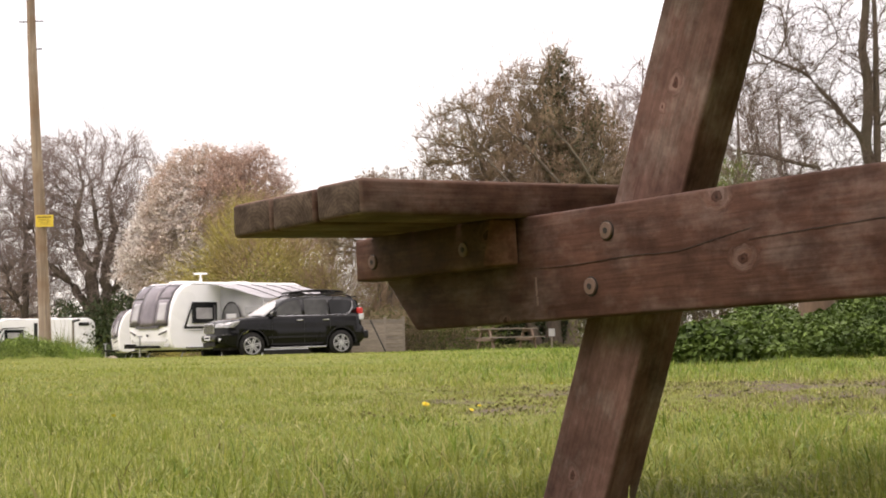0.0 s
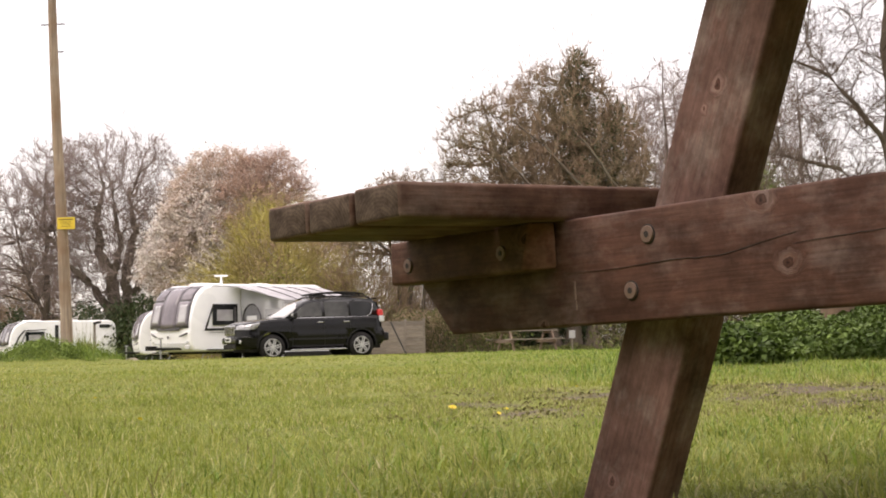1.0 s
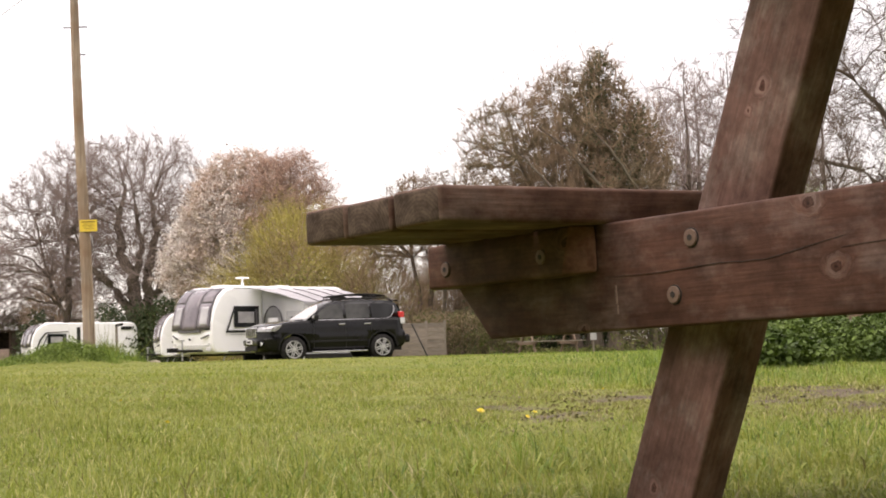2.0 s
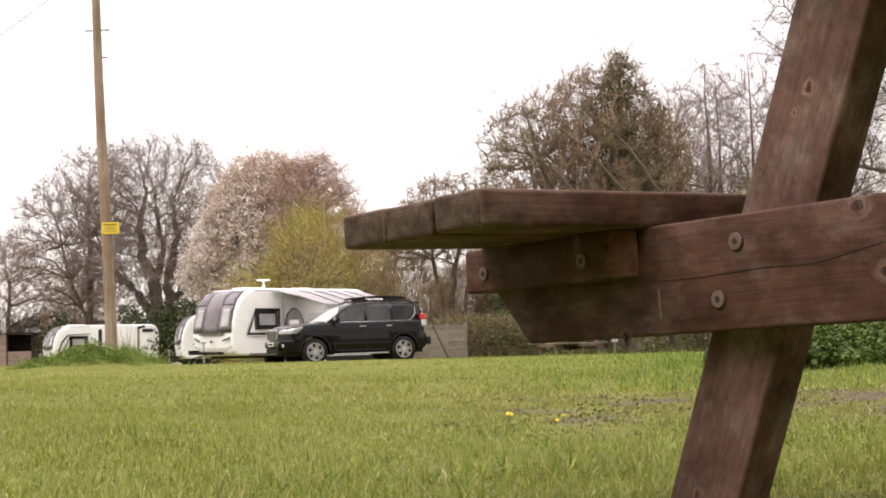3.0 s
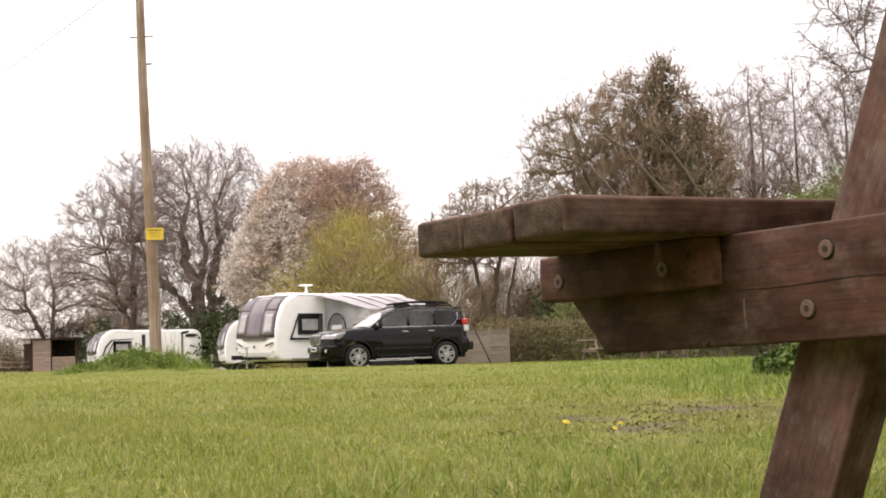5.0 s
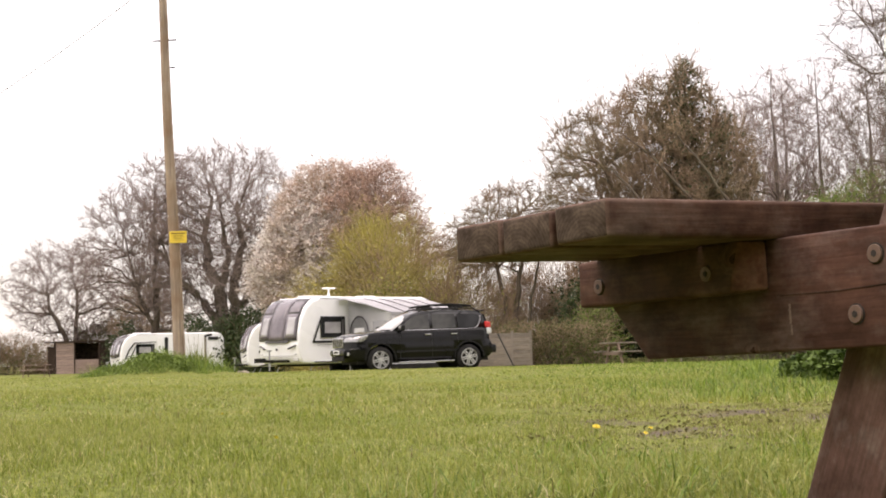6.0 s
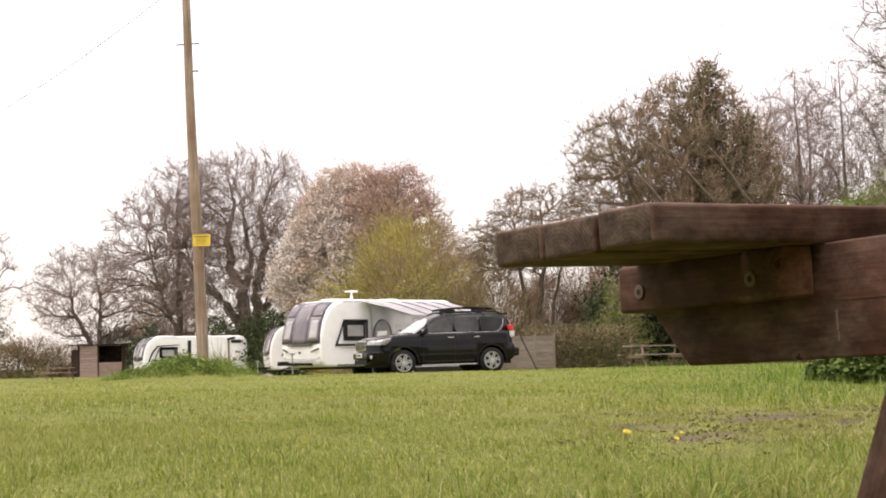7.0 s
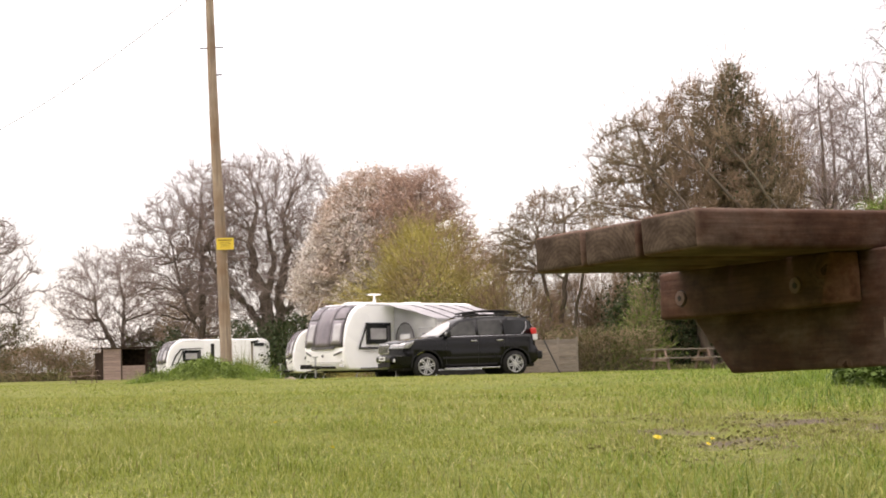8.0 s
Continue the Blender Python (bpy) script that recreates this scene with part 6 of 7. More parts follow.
def awning():
    """The porch awning along the big caravan's door side; local axes as the caravan's."""
    t = thing("awning", stand(CX, CY, FWD) @ Matrix.Diagonal((BIG, BIG, BIG * 1.02, 1)), "pale grey caravan awning with dark mesh windows", "awning")
    x0, x1, y0, y1, zt, ze = 0.95, -2.45, 1.14, 3.25, 2.5, 1.98
    nx, ny = 26, 8
    bm = bmesh.new()
    g = []
    for i in range(nx + 1):
        row = []
        for j in range(ny + 1):
            u, v = i / nx, j / ny
            sag = 0.07 * math.sin(math.pi * v) * abs(math.sin(math.pi * u * 4)) + 0.03 * noise.noise(Vector((u * 9, v * 5, 2)))
            row.append(bm.verts.new((x0 + 0.45 * (1 - v) * (1 - u) + (x1 - x0) * u, y0 + (y1 - y0) * v, zt + (ze - zt) * v ** 1.25 - sag)))
        g.append(row)
    for i in range(nx):
        for j in range(ny):
            bm.faces.new((g[i][j], g[i + 1][j], g[i + 1][j + 1], g[i][j + 1]))
    bmesh.ops.recalc_face_normals(bm, faces=bm.faces[:])
    bmesh.ops.solidify(bm, geom=bm.faces[:], thickness=0.012)
    part("roof_sheet", smooth(bm), M_AWNING, t, "pale awning roof")

    def roof_z(y):
        v = (y - y0) / (y1 - y0)
        return zt + (ze - zt) * v ** 1.25

    for k, x in enumerate((x0, x1)):
        s = 1 if k == 0 else -1
        ys = np.linspace(y0, y1, 9)
        poly = [(y, roof_z(y) - 0.02) for y in ys] + [(y1, 0.02), (y0, 0.02)]
        bm = bmesh.new()
        bm.faces.new([bm.verts.new((x, y, z)) for y, z in poly])
        bmesh.ops.solidify(bm, geom=bm.faces[:], thickness=0.012)
        w = part("end_wall", bm, M_AWNGREY, t, "grey awning end wall")
        part("mesh_window", box(0.02, 0.72, 0.85, (x + s * 0.02, y1 - 0.52, 1.3), 0.01), M_AWNMESH, w, "dark mesh window")
        arch = [(y0 + 0.12 + 0.45 + 0.45 * math.cos(a), 1.35 + 0.55 * math.sin(a)) for a in np.linspace(0, math.pi, 12)] + [(y0 + 0.12, 0.1), (y0 + 1.02, 0.1)]
        bm = bmesh.new()
        bm.faces.new([bm.verts.new((x + s * 0.022, y, z)) for y, z in arch])
        bmesh.ops.solidify(bm, geom=bm.faces[:], thickness=0.01)
        part("arched_door", bm, M_AWNMESH, w, "arched dark mesh door")
        part("door_pane", box(0.012, 0.5, 0.45, (x + s * 0.034, y0 + 0.57, 1.3), 0.01), M_AWNGREY, w)
        V, F = tubes([([Vector((x + s * 0.03, y, z)) for y, z in [(y0 + 1.02, 0.1)] + arch[:-1]], [0.025] * 14)], 6)
        mesh_part("door_piping", V, F, M_GREYTRIM, w, "dark piping round the door")
    f = part("front_wall", box(x0 - x1, 0.02, ze - 0.04, ((x0 + x1) / 2, y1, ze / 2)), M_AWNGREY, t, "grey awning front wall")
    for i in range(4):
        part("mesh_window", box(0.72, 0.02, 0.85, (x0 - 0.5 - i * 0.97, y1 + 0.015, 1.25), 0.01), M_AWNMESH, f, "dark mesh window")
    # dark strip at the wall's foot paints in the shade seen under the car
    part("shade_strip", box(x0 - x1 + 0.16, 0.02, 0.34, ((x0 + x1) / 2, y1 + 0.04, 0.17)), M_DARK, t, "dark strip painting the shade seen under the car")
    part("valance", prism([(x0, ze + 0.0), (x1, ze + 0.0), (x1, ze - 0.12), (x0, ze - 0.12)], y1 + 0.012, y1 + 0.024), M_AWNING, t, "pale valance along the eave")
    for x in (x0, (x0 + x1) / 2, x1):
        part("awning_pole", bar((x, y1 - 0.03, 0), (x, y1 - 0.03, ze), 0.014), M_STEEL, t)
    for i in range(1, 5):
        x = x0 + (x1 - x0) * i / 5
        ys = np.linspace(y0 + 0.02, y1 - 0.02, 9)
        V, F = tubes([([Vector((x, y, roof_z(y) + 0.004)) for y in ys], [0.014] * 9)], 6)
        mesh_part("roof_seam", V, F, M_GREYTRIM, t, "grey roof seam")


awning()


# ---- the black four-wheel-drive car: x forward, y to its left ----
def car():
    t = thing("car", pose(-4.88, 48.2, ground_z(-4.88, 48.2) - 0.06, 0, 0.5, 206.5), "black five-door off-road car with silver alloy wheels on the grass", "car")
    fa, ra, R, zc = 1.43, -1.41, 0.385, 0.385

    def arch(cx, r, n=11):
        return [(cx + r * math.cos(a), zc + r * math.sin(a)) for a in np.linspace(math.radians(185), math.radians(-5), n)]

    def flank(z):
        """How wide the body is at height z, with a soft shoulder over the wheels."""
        return 0.945 - 0.055 * max(0.0, 0.62 - z) / 0.3 - 0.028 * ease(0.98, 1.2, z) - 0.012 * ease(0.8, 0.9, z) * (1 - ease(0.9, 1.0, z))

    low = [(2.36, 0.36), (2.44, 0.5), (2.47, 0.72), (2.455, 0.95), (2.4, 1.06), (2.22, 1.125), (1.7, 1.185), (1.1, 1.23), (0.85, 1.25), (-2.08, 1.27), (-2.19, 1.2), (-2.23, 0.92), (-2.32, 0.8), (-2.34, 0.52), (-2.22, 0.4)]
    low += arch(ra, 0.46) + [(ra + 0.48, 0.32), (fa - 0.48, 0.32)] + arch(fa, 0.46)
    bm = prism(low, -0.94, 0.94)
    for axis, cuts in ((1, (-0.86, -0.74, -0.5, -0.25, 0, 0.25, 0.5, 0.74, 0.86)), (2, (0.48, 0.6, 0.72, 0.82, 0.9, 1.0, 1.08, 1.15)), (0, (-1.9, -0.9, -0.4, 0.1, 0.6, 2.0))):
        for c in cuts:
            co, no = [0, 0, 0], [0, 0, 0]
            co[axis], no[axis] = c, 1
            bmesh.ops.bisect_plane(bm, geom=bm.verts[:] + bm.edges[:] + bm.faces[:], plane_co=co, plane_no=no)
    for v in bm.verts:
        x, y, z = v.co
        a = abs(y) / 0.94
        v.co.y = y * flank(z) / 0.94
        if x > 1.7:                          # the front corners draw back
            v.co.x -= 0.36 * ((x - 1.7) / 0.77) * a ** 3.2
            v.co.y *= 1 - 0.05 * ((x - 1.7) / 0.77)
        if x < -1.8:
            v.co.x += 0.2 * ((-1.8 - x) / 0.54) * a ** 4
        if z > 1.04 and x > 0.8:             # domed bonnet with raised wings
            v.co.z += 0.045 * (1 - a * a) - 0.02 * math.exp(-((a - 0.62) / 0.12) ** 2) - 0.035 * ease(0.9, 1.0, a)
    bmesh.ops.recalc_face_normals(bm, faces=bm.faces[:])
    bmesh.ops.bevel(bm, geom=[e for e in bm.edges if len(e.link_faces) == 2 and e.calc_face_angle(0) > 0.7], offset=0.022, segments=2, affect="EDGES")
    part("body", smooth(bm), M_PAINT, t, "glossy black body")

    def gy(z):
        return 0.905 - 0.32 * (z - 1.2) - 0.35 * max(0, z - 1.7)

    cabin = [(1.02, 1.2), (0.34, 1.69), (0.12, 1.765), (-0.55, 1.815), (-1.55, 1.8), (-1.93, 1.75), (-2.02, 1.5), (-2.17, 1.2)]
    bm = prism(cabin, -1, 1)
    for c in (-0.9, -0.7, -0.35, 0, 0.35, 0.7, 0.9):
        bmesh.ops.bisect_plane(bm, geom=bm.verts[:] + bm.edges[:] + bm.faces[:], plane_co=(0, c, 0), plane_no=(0, 1, 0))
    for v in bm.verts:
        a = abs(v.co.y)
        v.co.y *= gy(v.co.z)
        v.co.z += 0.035 * (1 - a ** 3) * ease(1.6, 1.75, v.co.z)
        v.co.x += (0.12 if v.co.x > 0 else -0.06) * (1 - a ** 2)
    bmesh.ops.bevel(bm, geom=[e for e in bm.edges if len(e.link_faces) == 2 and e.calc_face_angle(0) > 0.6], offset=0.035, segments=3, affect="EDGES")
    part("cabin", smooth(bm), M_PAINT, t, "black roof and pillars")
    part("rear_spoiler", box(0.2, 1.16, 0.04, (-2.0, 0, 1.785), 0.015), M_PAINT, t, "black roof spoiler")

    def pane(poly, s, off=0.008):
        bm = bmesh.new()
        a = [bm.verts.new((x, s * (gy(z) + off), z)) for x, z in poly]
        b = [bm.verts.new((x, s * (gy(z) - 0.02), z)) for x, z in poly]
        n = len(poly)
        bm.faces.new(a)
        bm.faces.new(list(reversed(b)))
        for i in range(n):
            bm.faces.new((a[i], b[i], b[(i + 1) % n], a[(i + 1) % n]))
        bmesh.ops.recalc_face_normals(bm, faces=bm.faces[:])
        return bm

    for s in (-1, 1):
        glass = (([(0.84, 1.27), (0.3, 1.655), (0.12, 1.69), (-0.17, 1.7), (-0.17, 1.27)], M_DOORGLASS), ([(-0.27, 1.27), (-0.27, 1.705), (-1.02, 1.705), (-1.02, 1.27)], M_DOORGLASS), ([(-1.1, 1.27), (-1.1, 1.705), (-1.72, 1.69), (-1.82, 1.62), (-1.8, 1.48), (-1.7, 1.34), (-1.6, 1.27)], M_CARGLASS))
        for poly, mt in glass:
            part("side_window", pane(poly, s), mt, t, "tinted side window")
        trim = [(0.9, 1.235), (-1.6, 1.235), (-1.74, 1.31), (-1.85, 1.47), (-1.87, 1.64), (-1.85, 1.64), (-1.83, 1.475), (-1.725, 1.325), (-1.595, 1.25), (0.9, 1.25)]
        part("window_trim", pane(trim, s, 0.014), M_CHROME, t, "chrome line under the side windows")
        for x, z0, z1 in ((0.8, 0.42, 1.2), (-0.22, 0.4, 1.24), (-1.06, 0.62, 1.24)):
            part("door_seam", box(0.012, 0.012, z1 - z0, (x, s * 0.938, (z0 + z1) / 2)), M_INK, t)
        part("sill_moulding", box(1.86, 0.03, 0.07, (0.0, s * 0.945, 0.6), 0.012), M_PAINT, t)
        for x in (-0.08, -0.92):
            part("door_handle", box(0.2, 0.035, 0.04, (x, s * 0.95, 1.1), 0.012), M_CHROME, t, "chrome door handle")
        m = part("wing_mirror", box(0.13, 0.25, 0.18, (0.78, s * 1.05, 1.31), 0.045, 3), M_PAINT, t, "black wing mirror with a pale face")
        part("mirror_cap", box(0.02, 0.18, 0.07, (0.85, s * 1.05, 1.33), 0.008), M_CHROME, m)
        part("side_step", box(1.78, 0.17, 0.05, (0.0, s * 0.93, 0.29), 0.018), M_CHROME, t, "pale side step")
        lamp = prism([(2.47, 0.93), (2.44, 1.03), (2.34, 1.085), (1.86, 1.135), (1.93, 1.06), (2.2, 0.93)], s * 0.5, s * 0.955, 0.015)
        bmesh.ops.bisect_plane(lamp, geom=lamp.verts[:] + lamp.edges[:] + lamp.faces[:], plane_co=(0, s * 0.72, 0), plane_no=(0, 1, 0))
        bmesh.ops.bisect_plane(lamp, geom=lamp.verts[:] + lamp.edges[:] + lamp.faces[:], plane_co=(0, s * 0.86, 0), plane_no=(0, 1, 0))
        for v in lamp.verts:
            k = max(0, (v.co.x - 1.7) / 0.77)
            a = abs(v.co.y) / 0.94
            v.co.x -= 0.36 * k * a ** 3.2 - 0.012
            v.co.y *= 1 - 0.05 * k
        h = part("headlamp", smooth(lamp), M_HEADLAMP, t, "swept clear headlamp")
        part("bulb", rod(0.055, 0.05, 0.03, 14, "X", (2.28, s * 0.66, 0.995)), M_LAMPGLASS, h)
        part("fog_lamp", rod(0.05, 0.05, 0.05, 14, "X", (2.36, s * 0.68, 0.58)), M_LAMPGLASS, t, "round fog lamp")
        part("tail_lamp", box(0.18, 0.16, 0.19, (-2.07, s * 0.83, 1.35), 0.04), M_RED, t, "red tail lamp")
        part("reverse_lamp", box(0.16, 0.16, 0.19, (-2.09, s * 0.87, 1.16), 0.035), M_LAMPGLASS, t, "clear lower tail lamp")
        part("roof_rail", join(bar((-1.7, s * 0.6, 1.865), (-0.1, s * 0.6, 1.875), 0.022), bar((-0.1, s * 0.6, 1.875), (0.12, s * 0.62, 1.77), 0.022), bar((-1.7, s * 0.6, 1.865), (-1.9, s * 0.6, 1.77), 0.022)), M_DARK, t, "dark roof rail")
        for cx in (fa, ra):
            ring = [(cx + 0.505 * math.cos(a), zc + 0.505 * math.sin(a)) for a in np.linspace(math.radians(-4), math.radians(184), 16)]
            inn = [(cx + 0.455 * math.cos(a), zc + 0.455 * math.sin(a)) for a in np.linspace(math.radians(184), math.radians(-4), 16)]
            part("arch_lip", prism(ring + inn, s * 0.9, s * 0.949, 0.008), M_PAINT, t, "flared wheel arch")
            w = part("wheel", smooth(join(rod(R, R, 0.21, 36, "Y"), rod(R - 0.02, R - 0.02, 0.25, 36, "Y"))), M_RUBBER, t, "black tyre on a six-spoke alloy rim")
            w.location = (cx, s * 0.81, R)
            part("rim", rod(0.262, 0.262, 0.02, 28, "Y", (0, s * 0.118, 0)), M_DARK, w)
            hoop = [(0.267 * math.cos(a), 0.267 * math.sin(a)) for a in np.linspace(0, 2 * math.pi, 33)[:-1]]
            bm = bmesh.new()
            o = [[bm.verts.new((k * c, s * d, k * q)) for c, q in hoop] for k, d in ((1.0, 0.13), (0.96, 0.142), (0.87, 0.13))]
            for k in range(2):
                for i in range(32):
                    bm.faces.new((o[k][i], o[k][(i + 1) % 32], o[k + 1][(i + 1) % 32], o[k + 1][i]))
            bmesh.ops.solidify(bm, geom=bm.faces[:], thickness=0.01)
            part("rim_edge", bm, M_ALLOY, w, "silver rim edge")
            for k in range(6):
                for d in (-0.028, 0.028):    # each spoke is a pair of thin ribs
                    sp = part("spoke", box(0.2, 0.022, 0.03, (0.14, 0, d), 0.006), M_ALLOY, w, "silver spoke")
                    sp.matrix_local = Matrix.Translation((0, s * 0.138, 0)) @ Matrix.Rotation(radians(60 * k + 12), 4, "Y")
            part("hub_cap", rod(0.065, 0.05, 0.03, 16, "Y", (0, s * 0.142, 0)), M_ALLOY, w)
    # front
    bm = bmesh.new()
    rows = []
    for k in range(6):
        f = k / 5
        rows.append([bm.verts.new((1.035 - 0.71 * f + (0.17 - 0.05 * f) * (1 - c * c), c * (0.8 - 0.13 * f), 1.235 + 0.46 * f + 0.03 * (1 - c * c))) for c in np.linspace(-1, 1, 9)])
    for a, b in zip(rows[:-1], rows[1:]):
        for k in range(8):
            bm.faces.new((a[k], a[k + 1], b[k + 1], b[k]))
    bmesh.ops.recalc_face_normals(bm, faces=bm.faces[:])
    bmesh.ops.solidify(bm, geom=bm.faces[:], thickness=0.015)
    part("windscreen", smooth(bm), M_PALEGLASS, t, "windscreen with the sky's reflection painted pale")
    part("scuttle", box(0.14, 1.5, 0.03, (1.12, 0, 1.255), 0.01), M_DARK, t, "dark scuttle under the windscreen")
    bm = bmesh.new()
    q = [(-2.15, 0.66, 1.28), (-2.15, -0.66, 1.28), (-2.05, -0.58, 1.68), (-2.05, 0.58, 1.68)]
    bm.faces.new([bm.verts.new((x - 0.04, y, z)) for x, y, z in q])
    bmesh.ops.solidify(bm, geom=bm.faces[:], thickness=0.012)
    part("rear_window", bm, M_CARGLASS, t)
    part("grille_frame", box(0.06, 0.92, 0.3, (2.44, 0, 0.92), 0.03, 3), M_CHROME, t, "chrome grille surround")
    g = part("grille", box(0.05, 0.84, 0.23, (2.455, 0, 0.92), 0.02), M_DARK, t, "chrome-barred front grille")
    for k in range(5):
        part("grille_bar", box(0.03, 0.06, 0.22, (2.478, -0.34 + 0.17 * k, 0.92), 0.01), M_CHROME, g, "chrome grille bar")
    part("front_bumper", box(0.2, 1.36, 0.2, (2.39, 0, 0.62), 0.07, 3), M_PAINT, t)
    part("air_intake", box(0.05, 1.1, 0.13, (2.45, 0, 0.45), 0.02), M_DARK, t, "dark lower air intake")
    part("rear_bumper", box(0.2, 1.62, 0.26, (-2.28, 0, 0.62), 0.07, 3), M_PAINT, t)
    p = part("number_plate", box(0.02, 0.52, 0.12, (2.505, 0, 0.64), 0.004), M_PLATE, t, "white plate with a dark bar")
    part("plate_bar", box(0.006, 0.4, 0.06, (2.517, 0, 0.64)), M_INK, p)
    for x in (-0.35, -1.35):
        part("roof_bar", bar((x, -0.66, 1.91), (x, 0.66, 1.91), 0.022), M_DARK, t, "dark roof cross bar")
    for y in (-0.3, 0.12, 0.45):
        pts = [Vector((0.02 - 1.75 * k / 10, y, 1.93 + 0.07 * math.sin(math.pi * k / 10) ** 0.6)) for k in range(11)]
        V, F = tubes([(pts, [0.026] * 11)], 8)
        c = mesh_part("bike_carrier", V, F, M_DARK, t, "dark curved cycle carrier on the roof bars", smooth=True)
        for x in (-0.3, -1.35):
            part("clamp", box(0.14, 0.11, 0.08, (x, y, 1.96), 0.025), M_DARK, c)
    part("underbody", box(4.2, 1.5, 0.3, (0, 0, 0.42)), M_DARK, t)


car()

lp = thing("leaning_pole", Matrix.Translation((-1.95, 49.6, ground_z(-1.95, 49.6))), "thin black pole leaning against the car", "pole")
part("shaft", bar((0.03, 0, -0.02), (-0.47, 0.5, 1.02), 0.022), M_INK, lp)
hp = thing("hookup_post", Matrix.Translation((-9.44, 40, ground_z(-9.44, 40))), "thin grey metal post in the grass", "post")
part("upright", bar((0, 0, -0.05), (0, 0, 1.0), 0.03), M_GREYWOOD, hp)
part("cap", box(0.2, 0.08, 0.06, (0.07, 0, 1.0), 0.012, 2, Matrix.Rotation(radians(-12), 4, "Y")), M_DARK, hp, "dark hood on the post")


# ---- fence, shed and far picnic tables ----
def fence():
    t = thing("board_fence", Matrix.Translation((-2.28, 58.3, ground_z(-2.28, 58.3))), "weathered grey board fence panel behind the car", "fence")
    for x in (-1.2, 0.0, 0.68):
        part("fence_post", box(0.1, 0.1, 1.32, (x, 0.06, 0.64), 0.008), M_GREYWOOD, t)
    for i in range(8):
        for a, b in ((-1.18, -0.02), (0.02, 0.66)):
            part("fence_board", box(b - a, 0.025, 0.138, ((a + b) / 2, 0 + 0.004 * (i % 2), 0.1 + 0.145 * i), 0.004), M_GREYWOOD, t)
    part("top_cap", box(1.95, 0.06, 0.035, (-0.26, 0.02, 1.2), 0.006), M_GREYWOOD, t)


fence()


def shed():
    x0, y = -34.35, 108.0
    t = thing("wooden_shed", Matrix.Translation((x0, y, ground_z(x0, y))), "weathered open-fronted wooden shed with a flat roof", "shed")
    for i in range(11):
        part("board", box(1.3, 0.04, 0.183, (-0.85, 0.004 * (i % 2), 0.1 + 0.197 * i), 0.008), M_SHED, t)
    for i in range(5):
        part("board", box(1.75, 0.04, 0.183, (0.7, 0.004 * (i % 2), 0.1 + 0.197 * i), 0.008), M_SHED, t)
    # shade behind the open front is painted as dark walls
    part("side_wall", box(0.08, 1.9, 2.15, (-1.62, 0.98, 1.08)), M_SHEDDARK, t, "side wall with shade painted into its boards")
    part("side_wall", box(0.08, 1.9, 2.15, (1.62, 0.98, 1.08)), M_SHEDDARK, t, "side wall with shade painted into its boards")
    part("back_wall", box(3.2, 0.08, 2.15, (0, 1.98, 1.08)), M_SHEDDARK, t, "back wall with the opening's shade painted in")
    part("corner_post", box(0.09, 0.09, 2.2, (-0.18, 0.0, 1.1)), M_SHEDDARK, t)
    part("corner_post", box(0.09, 0.09, 2.2, (1.56, 0.0, 1.1)), M_SHEDDARK, t)
    part("lean_to", box(0.5, 1.2, 1.9, (-1.95, 0.9, 0.95)), M_SHEDDARK, t, "dark lean-to at the shed's side")
    part("roof", box(4.3, 2.3, 0.09, (-0.15, 1.0, 2.22), 0.01), M_SHEDDARK, t, "dark felt flat roof")


shed()


def small_table(m, label, length=1.8, wood=None):
    t = thing("picnic_table", m, label, "picnic table", "picnic tables on the site")
    for i in range(5):
        part("top_board", box(length, 0.13, 0.04, (0, -0.3 + 0.15 * i, 0.74), 0.005), wood or M_GREYWOOD, t)
    for s in (-1, 1):
        for k in range(2):
            part("seat_board", box(length, 0.13, 0.04, (0, s * (0.62 + 0.15 * k), 0.44), 0.005), wood or M_GREYWOOD, t)
    for x in (-length * 0.36, length * 0.36):
        part("cross_rail", box(0.045, 1.56, 0.1, (x, 0, 0.37), 0.005), M_BROWNWOOD, t)
        part("top_bearer", box(0.045, 0.7, 0.09, (x + 0.05, 0, 0.675), 0.005), M_BROWNWOOD, t)
        for s in (-1, 1):
            part("leg", prism([(s * 0.62, 0.0), (s * 0.73, 0.0), (s * 0.35, 0.72), (s * 0.24, 0.72)], x + 0.048, x + 0.095), M_BROWNWOOD, t)
    return t


def upright_legs(t):
    """Legs are drawn in x and z; turn them to lie across the table."""
    for o in t.children:
        if o.name.startswith("leg"):
            for v in o.data.vertices:
                v.co = (v.co.y, v.co.x, v.co.z)
            o.data.flip_normals()
    return t


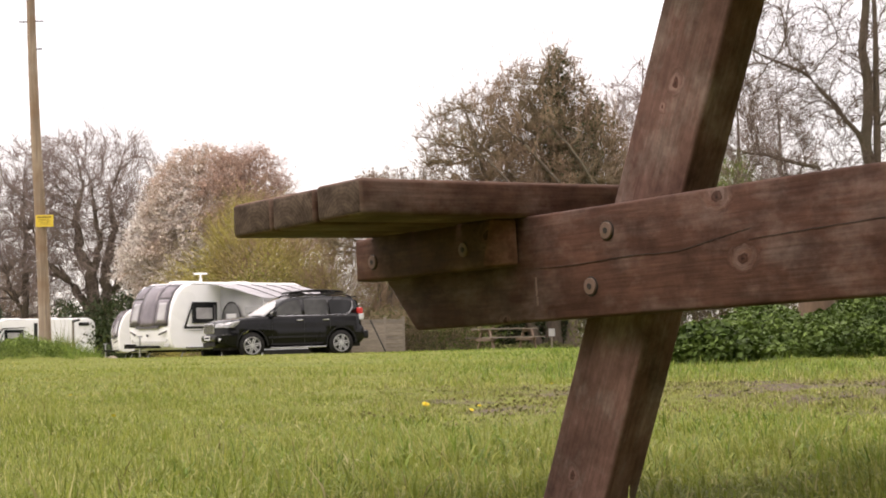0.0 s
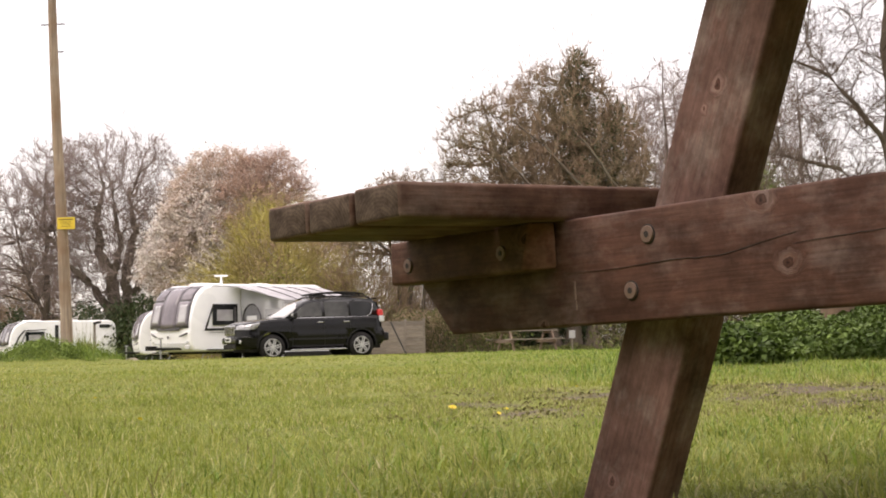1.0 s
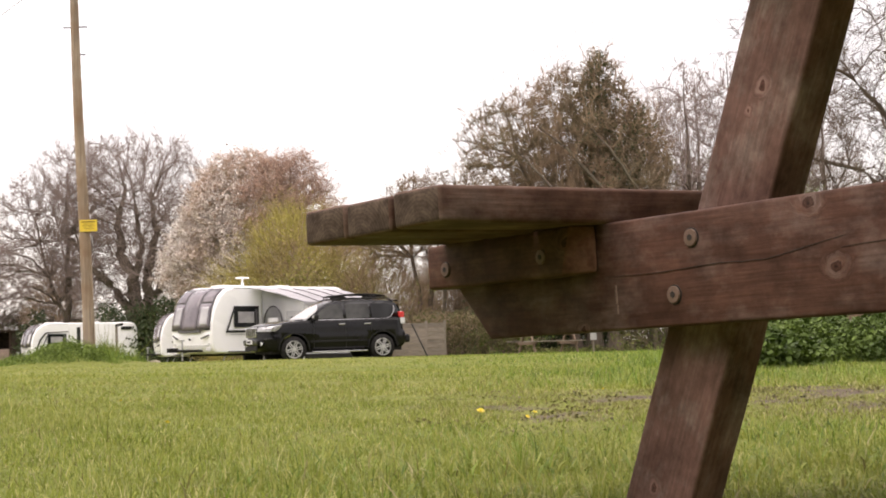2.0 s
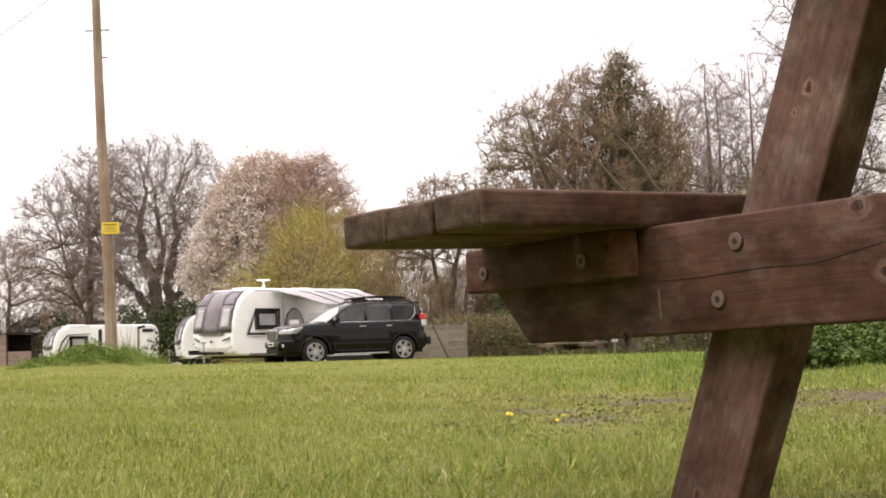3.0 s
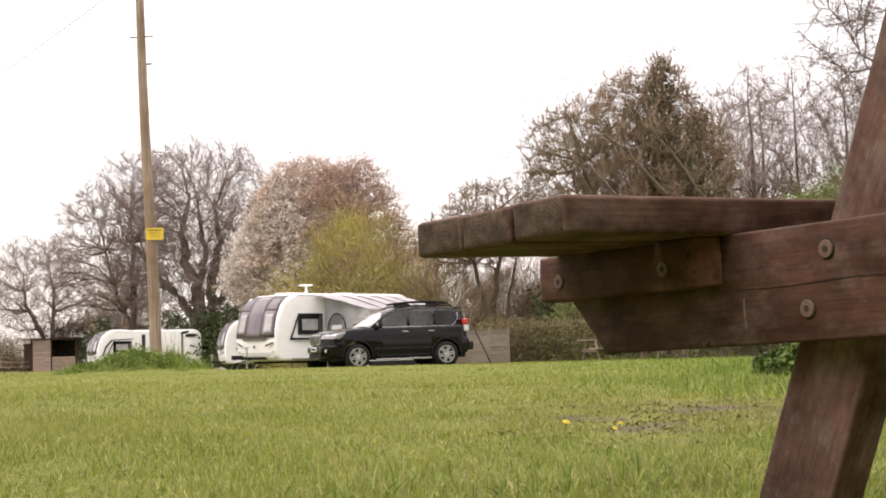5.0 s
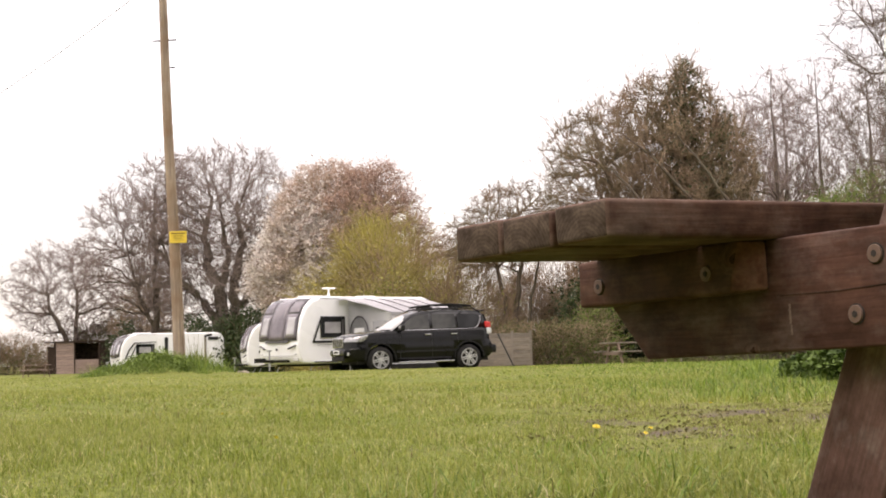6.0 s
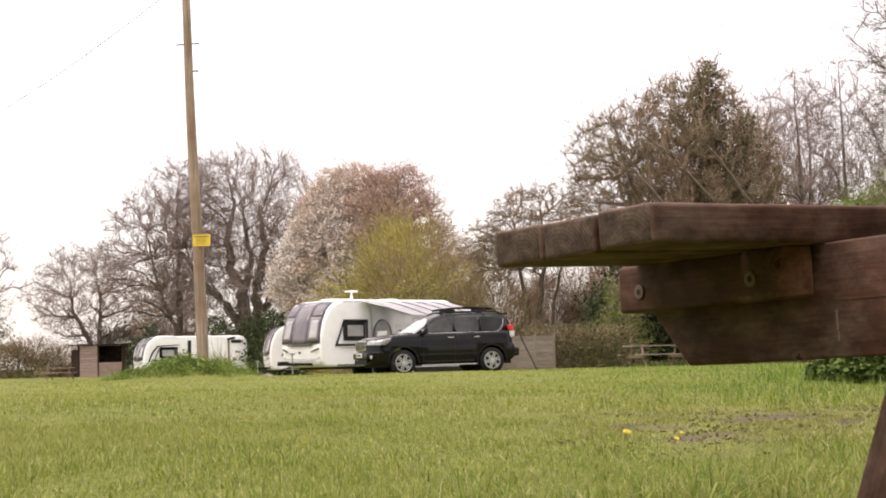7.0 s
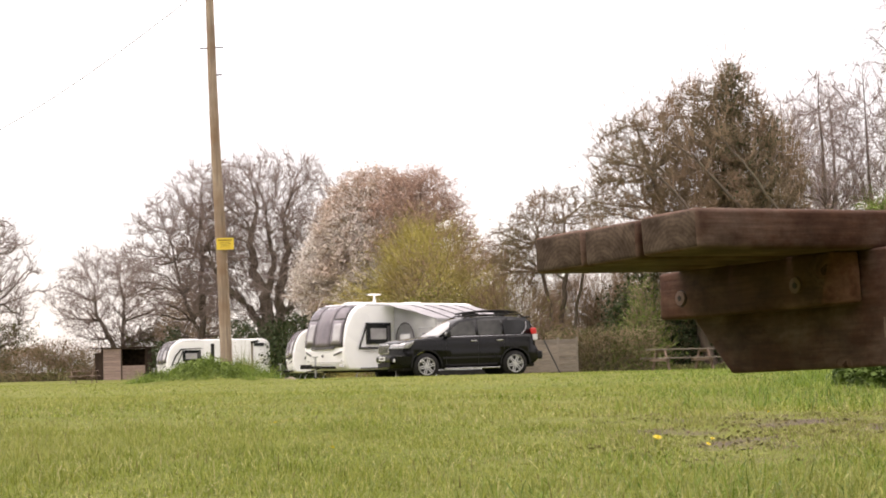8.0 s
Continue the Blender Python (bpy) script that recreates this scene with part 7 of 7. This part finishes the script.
upright_legs(small_table(stand(1.9, 52.2, 24) @ Matrix.Scale(0.93, 4), "weathered timber picnic table by the hedge", 2.3))
upright_legs(small_table(stand(-32.87, 95, 5), "bleached timber picnic table near the shed", wood=M_SHED))
bd = thing("loose_board", Matrix.Translation((-32.22, 94.6, ground_z(-32.5, 95) + 0.765)), "short pale board propped on the table", "board")
part("plank", box(0.55, 0.1, 0.03, (0, 0, 0.17), 0.004, 2, Matrix.Rotation(radians(-38), 4, "Y")), M_GREYWOOD, bd)

st = thing("tree_stump", Matrix.Translation((5.15, 22.0, ground_z(5.15, 22.0))), "sawn brown tree stump among the nettles", "stump")
V, F = tubes([([Vector((0, 0, -0.05)), Vector((0.02, 0, 0.2)), Vector((0, 0.02, 0.6)), Vector((0.01, 0, 1.05))], [0.36, 0.29, 0.26, 0.25])], 18)
for v in V:
    v += Vector((v.x, v.y, 0)) * 0.18 * noise.noise(Vector((v.x * 5, v.y * 5, v.z * 1.5)))
mesh_part("trunk", V, F, M_STUMP, st, smooth=True)
mk = thing("marker_post", Matrix.Translation((3.83, 58.0, ground_z(3.83, 58.0))), "small white marker board on a short post", "sign")
part("upright", bar((0, 0.02, -0.05), (0, 0.02, 0.62), 0.03), M_GREYWOOD, mk)
part("board", box(0.23, 0.02, 0.28, (0, -0.02, 0.6), 0.006), M_BLIND, mk, "plain white board")


def stone(x, y, r, seed, label):
    """A weathered field stone half sunk in the grass."""
    t = thing("stone", Matrix.Translation((x, y, ground_z(x, y) - 0.02)), label, "stone", "stones round the mound")
    bm = bmesh.new()
    bmesh.ops.create_icosphere(bm, subdivisions=3, radius=r)
    for v in bm.verts:
        k = 1 + 0.35 * noise.noise(v.co * (1.6 / r) + Vector((seed, 0, 0))) + 0.12 * noise.noise(v.co * (4 / r) + Vector((0, seed, 0)))
        v.co = Vector((v.co.x * 1.5 * k, v.co.y * k, v.co.z * 0.75 * k))
    part("boulder", smooth(bm), M_STONE, t)


M_STONE = surface("pale field stone", (0.16, 0.13, 0.1), (0.32, 0.27, 0.21), 12, 0.9, 0.5, c3=(0.12, 0.11, 0.07), scale3=3, dist=0.02)
stone(-7.15, 33.6, 0.12, 3.0, "small brown stone in the grass by the mound")
stone(-10.6, 34.2, 0.16, 8.0, "pale rounded stone half sunk in the grass")
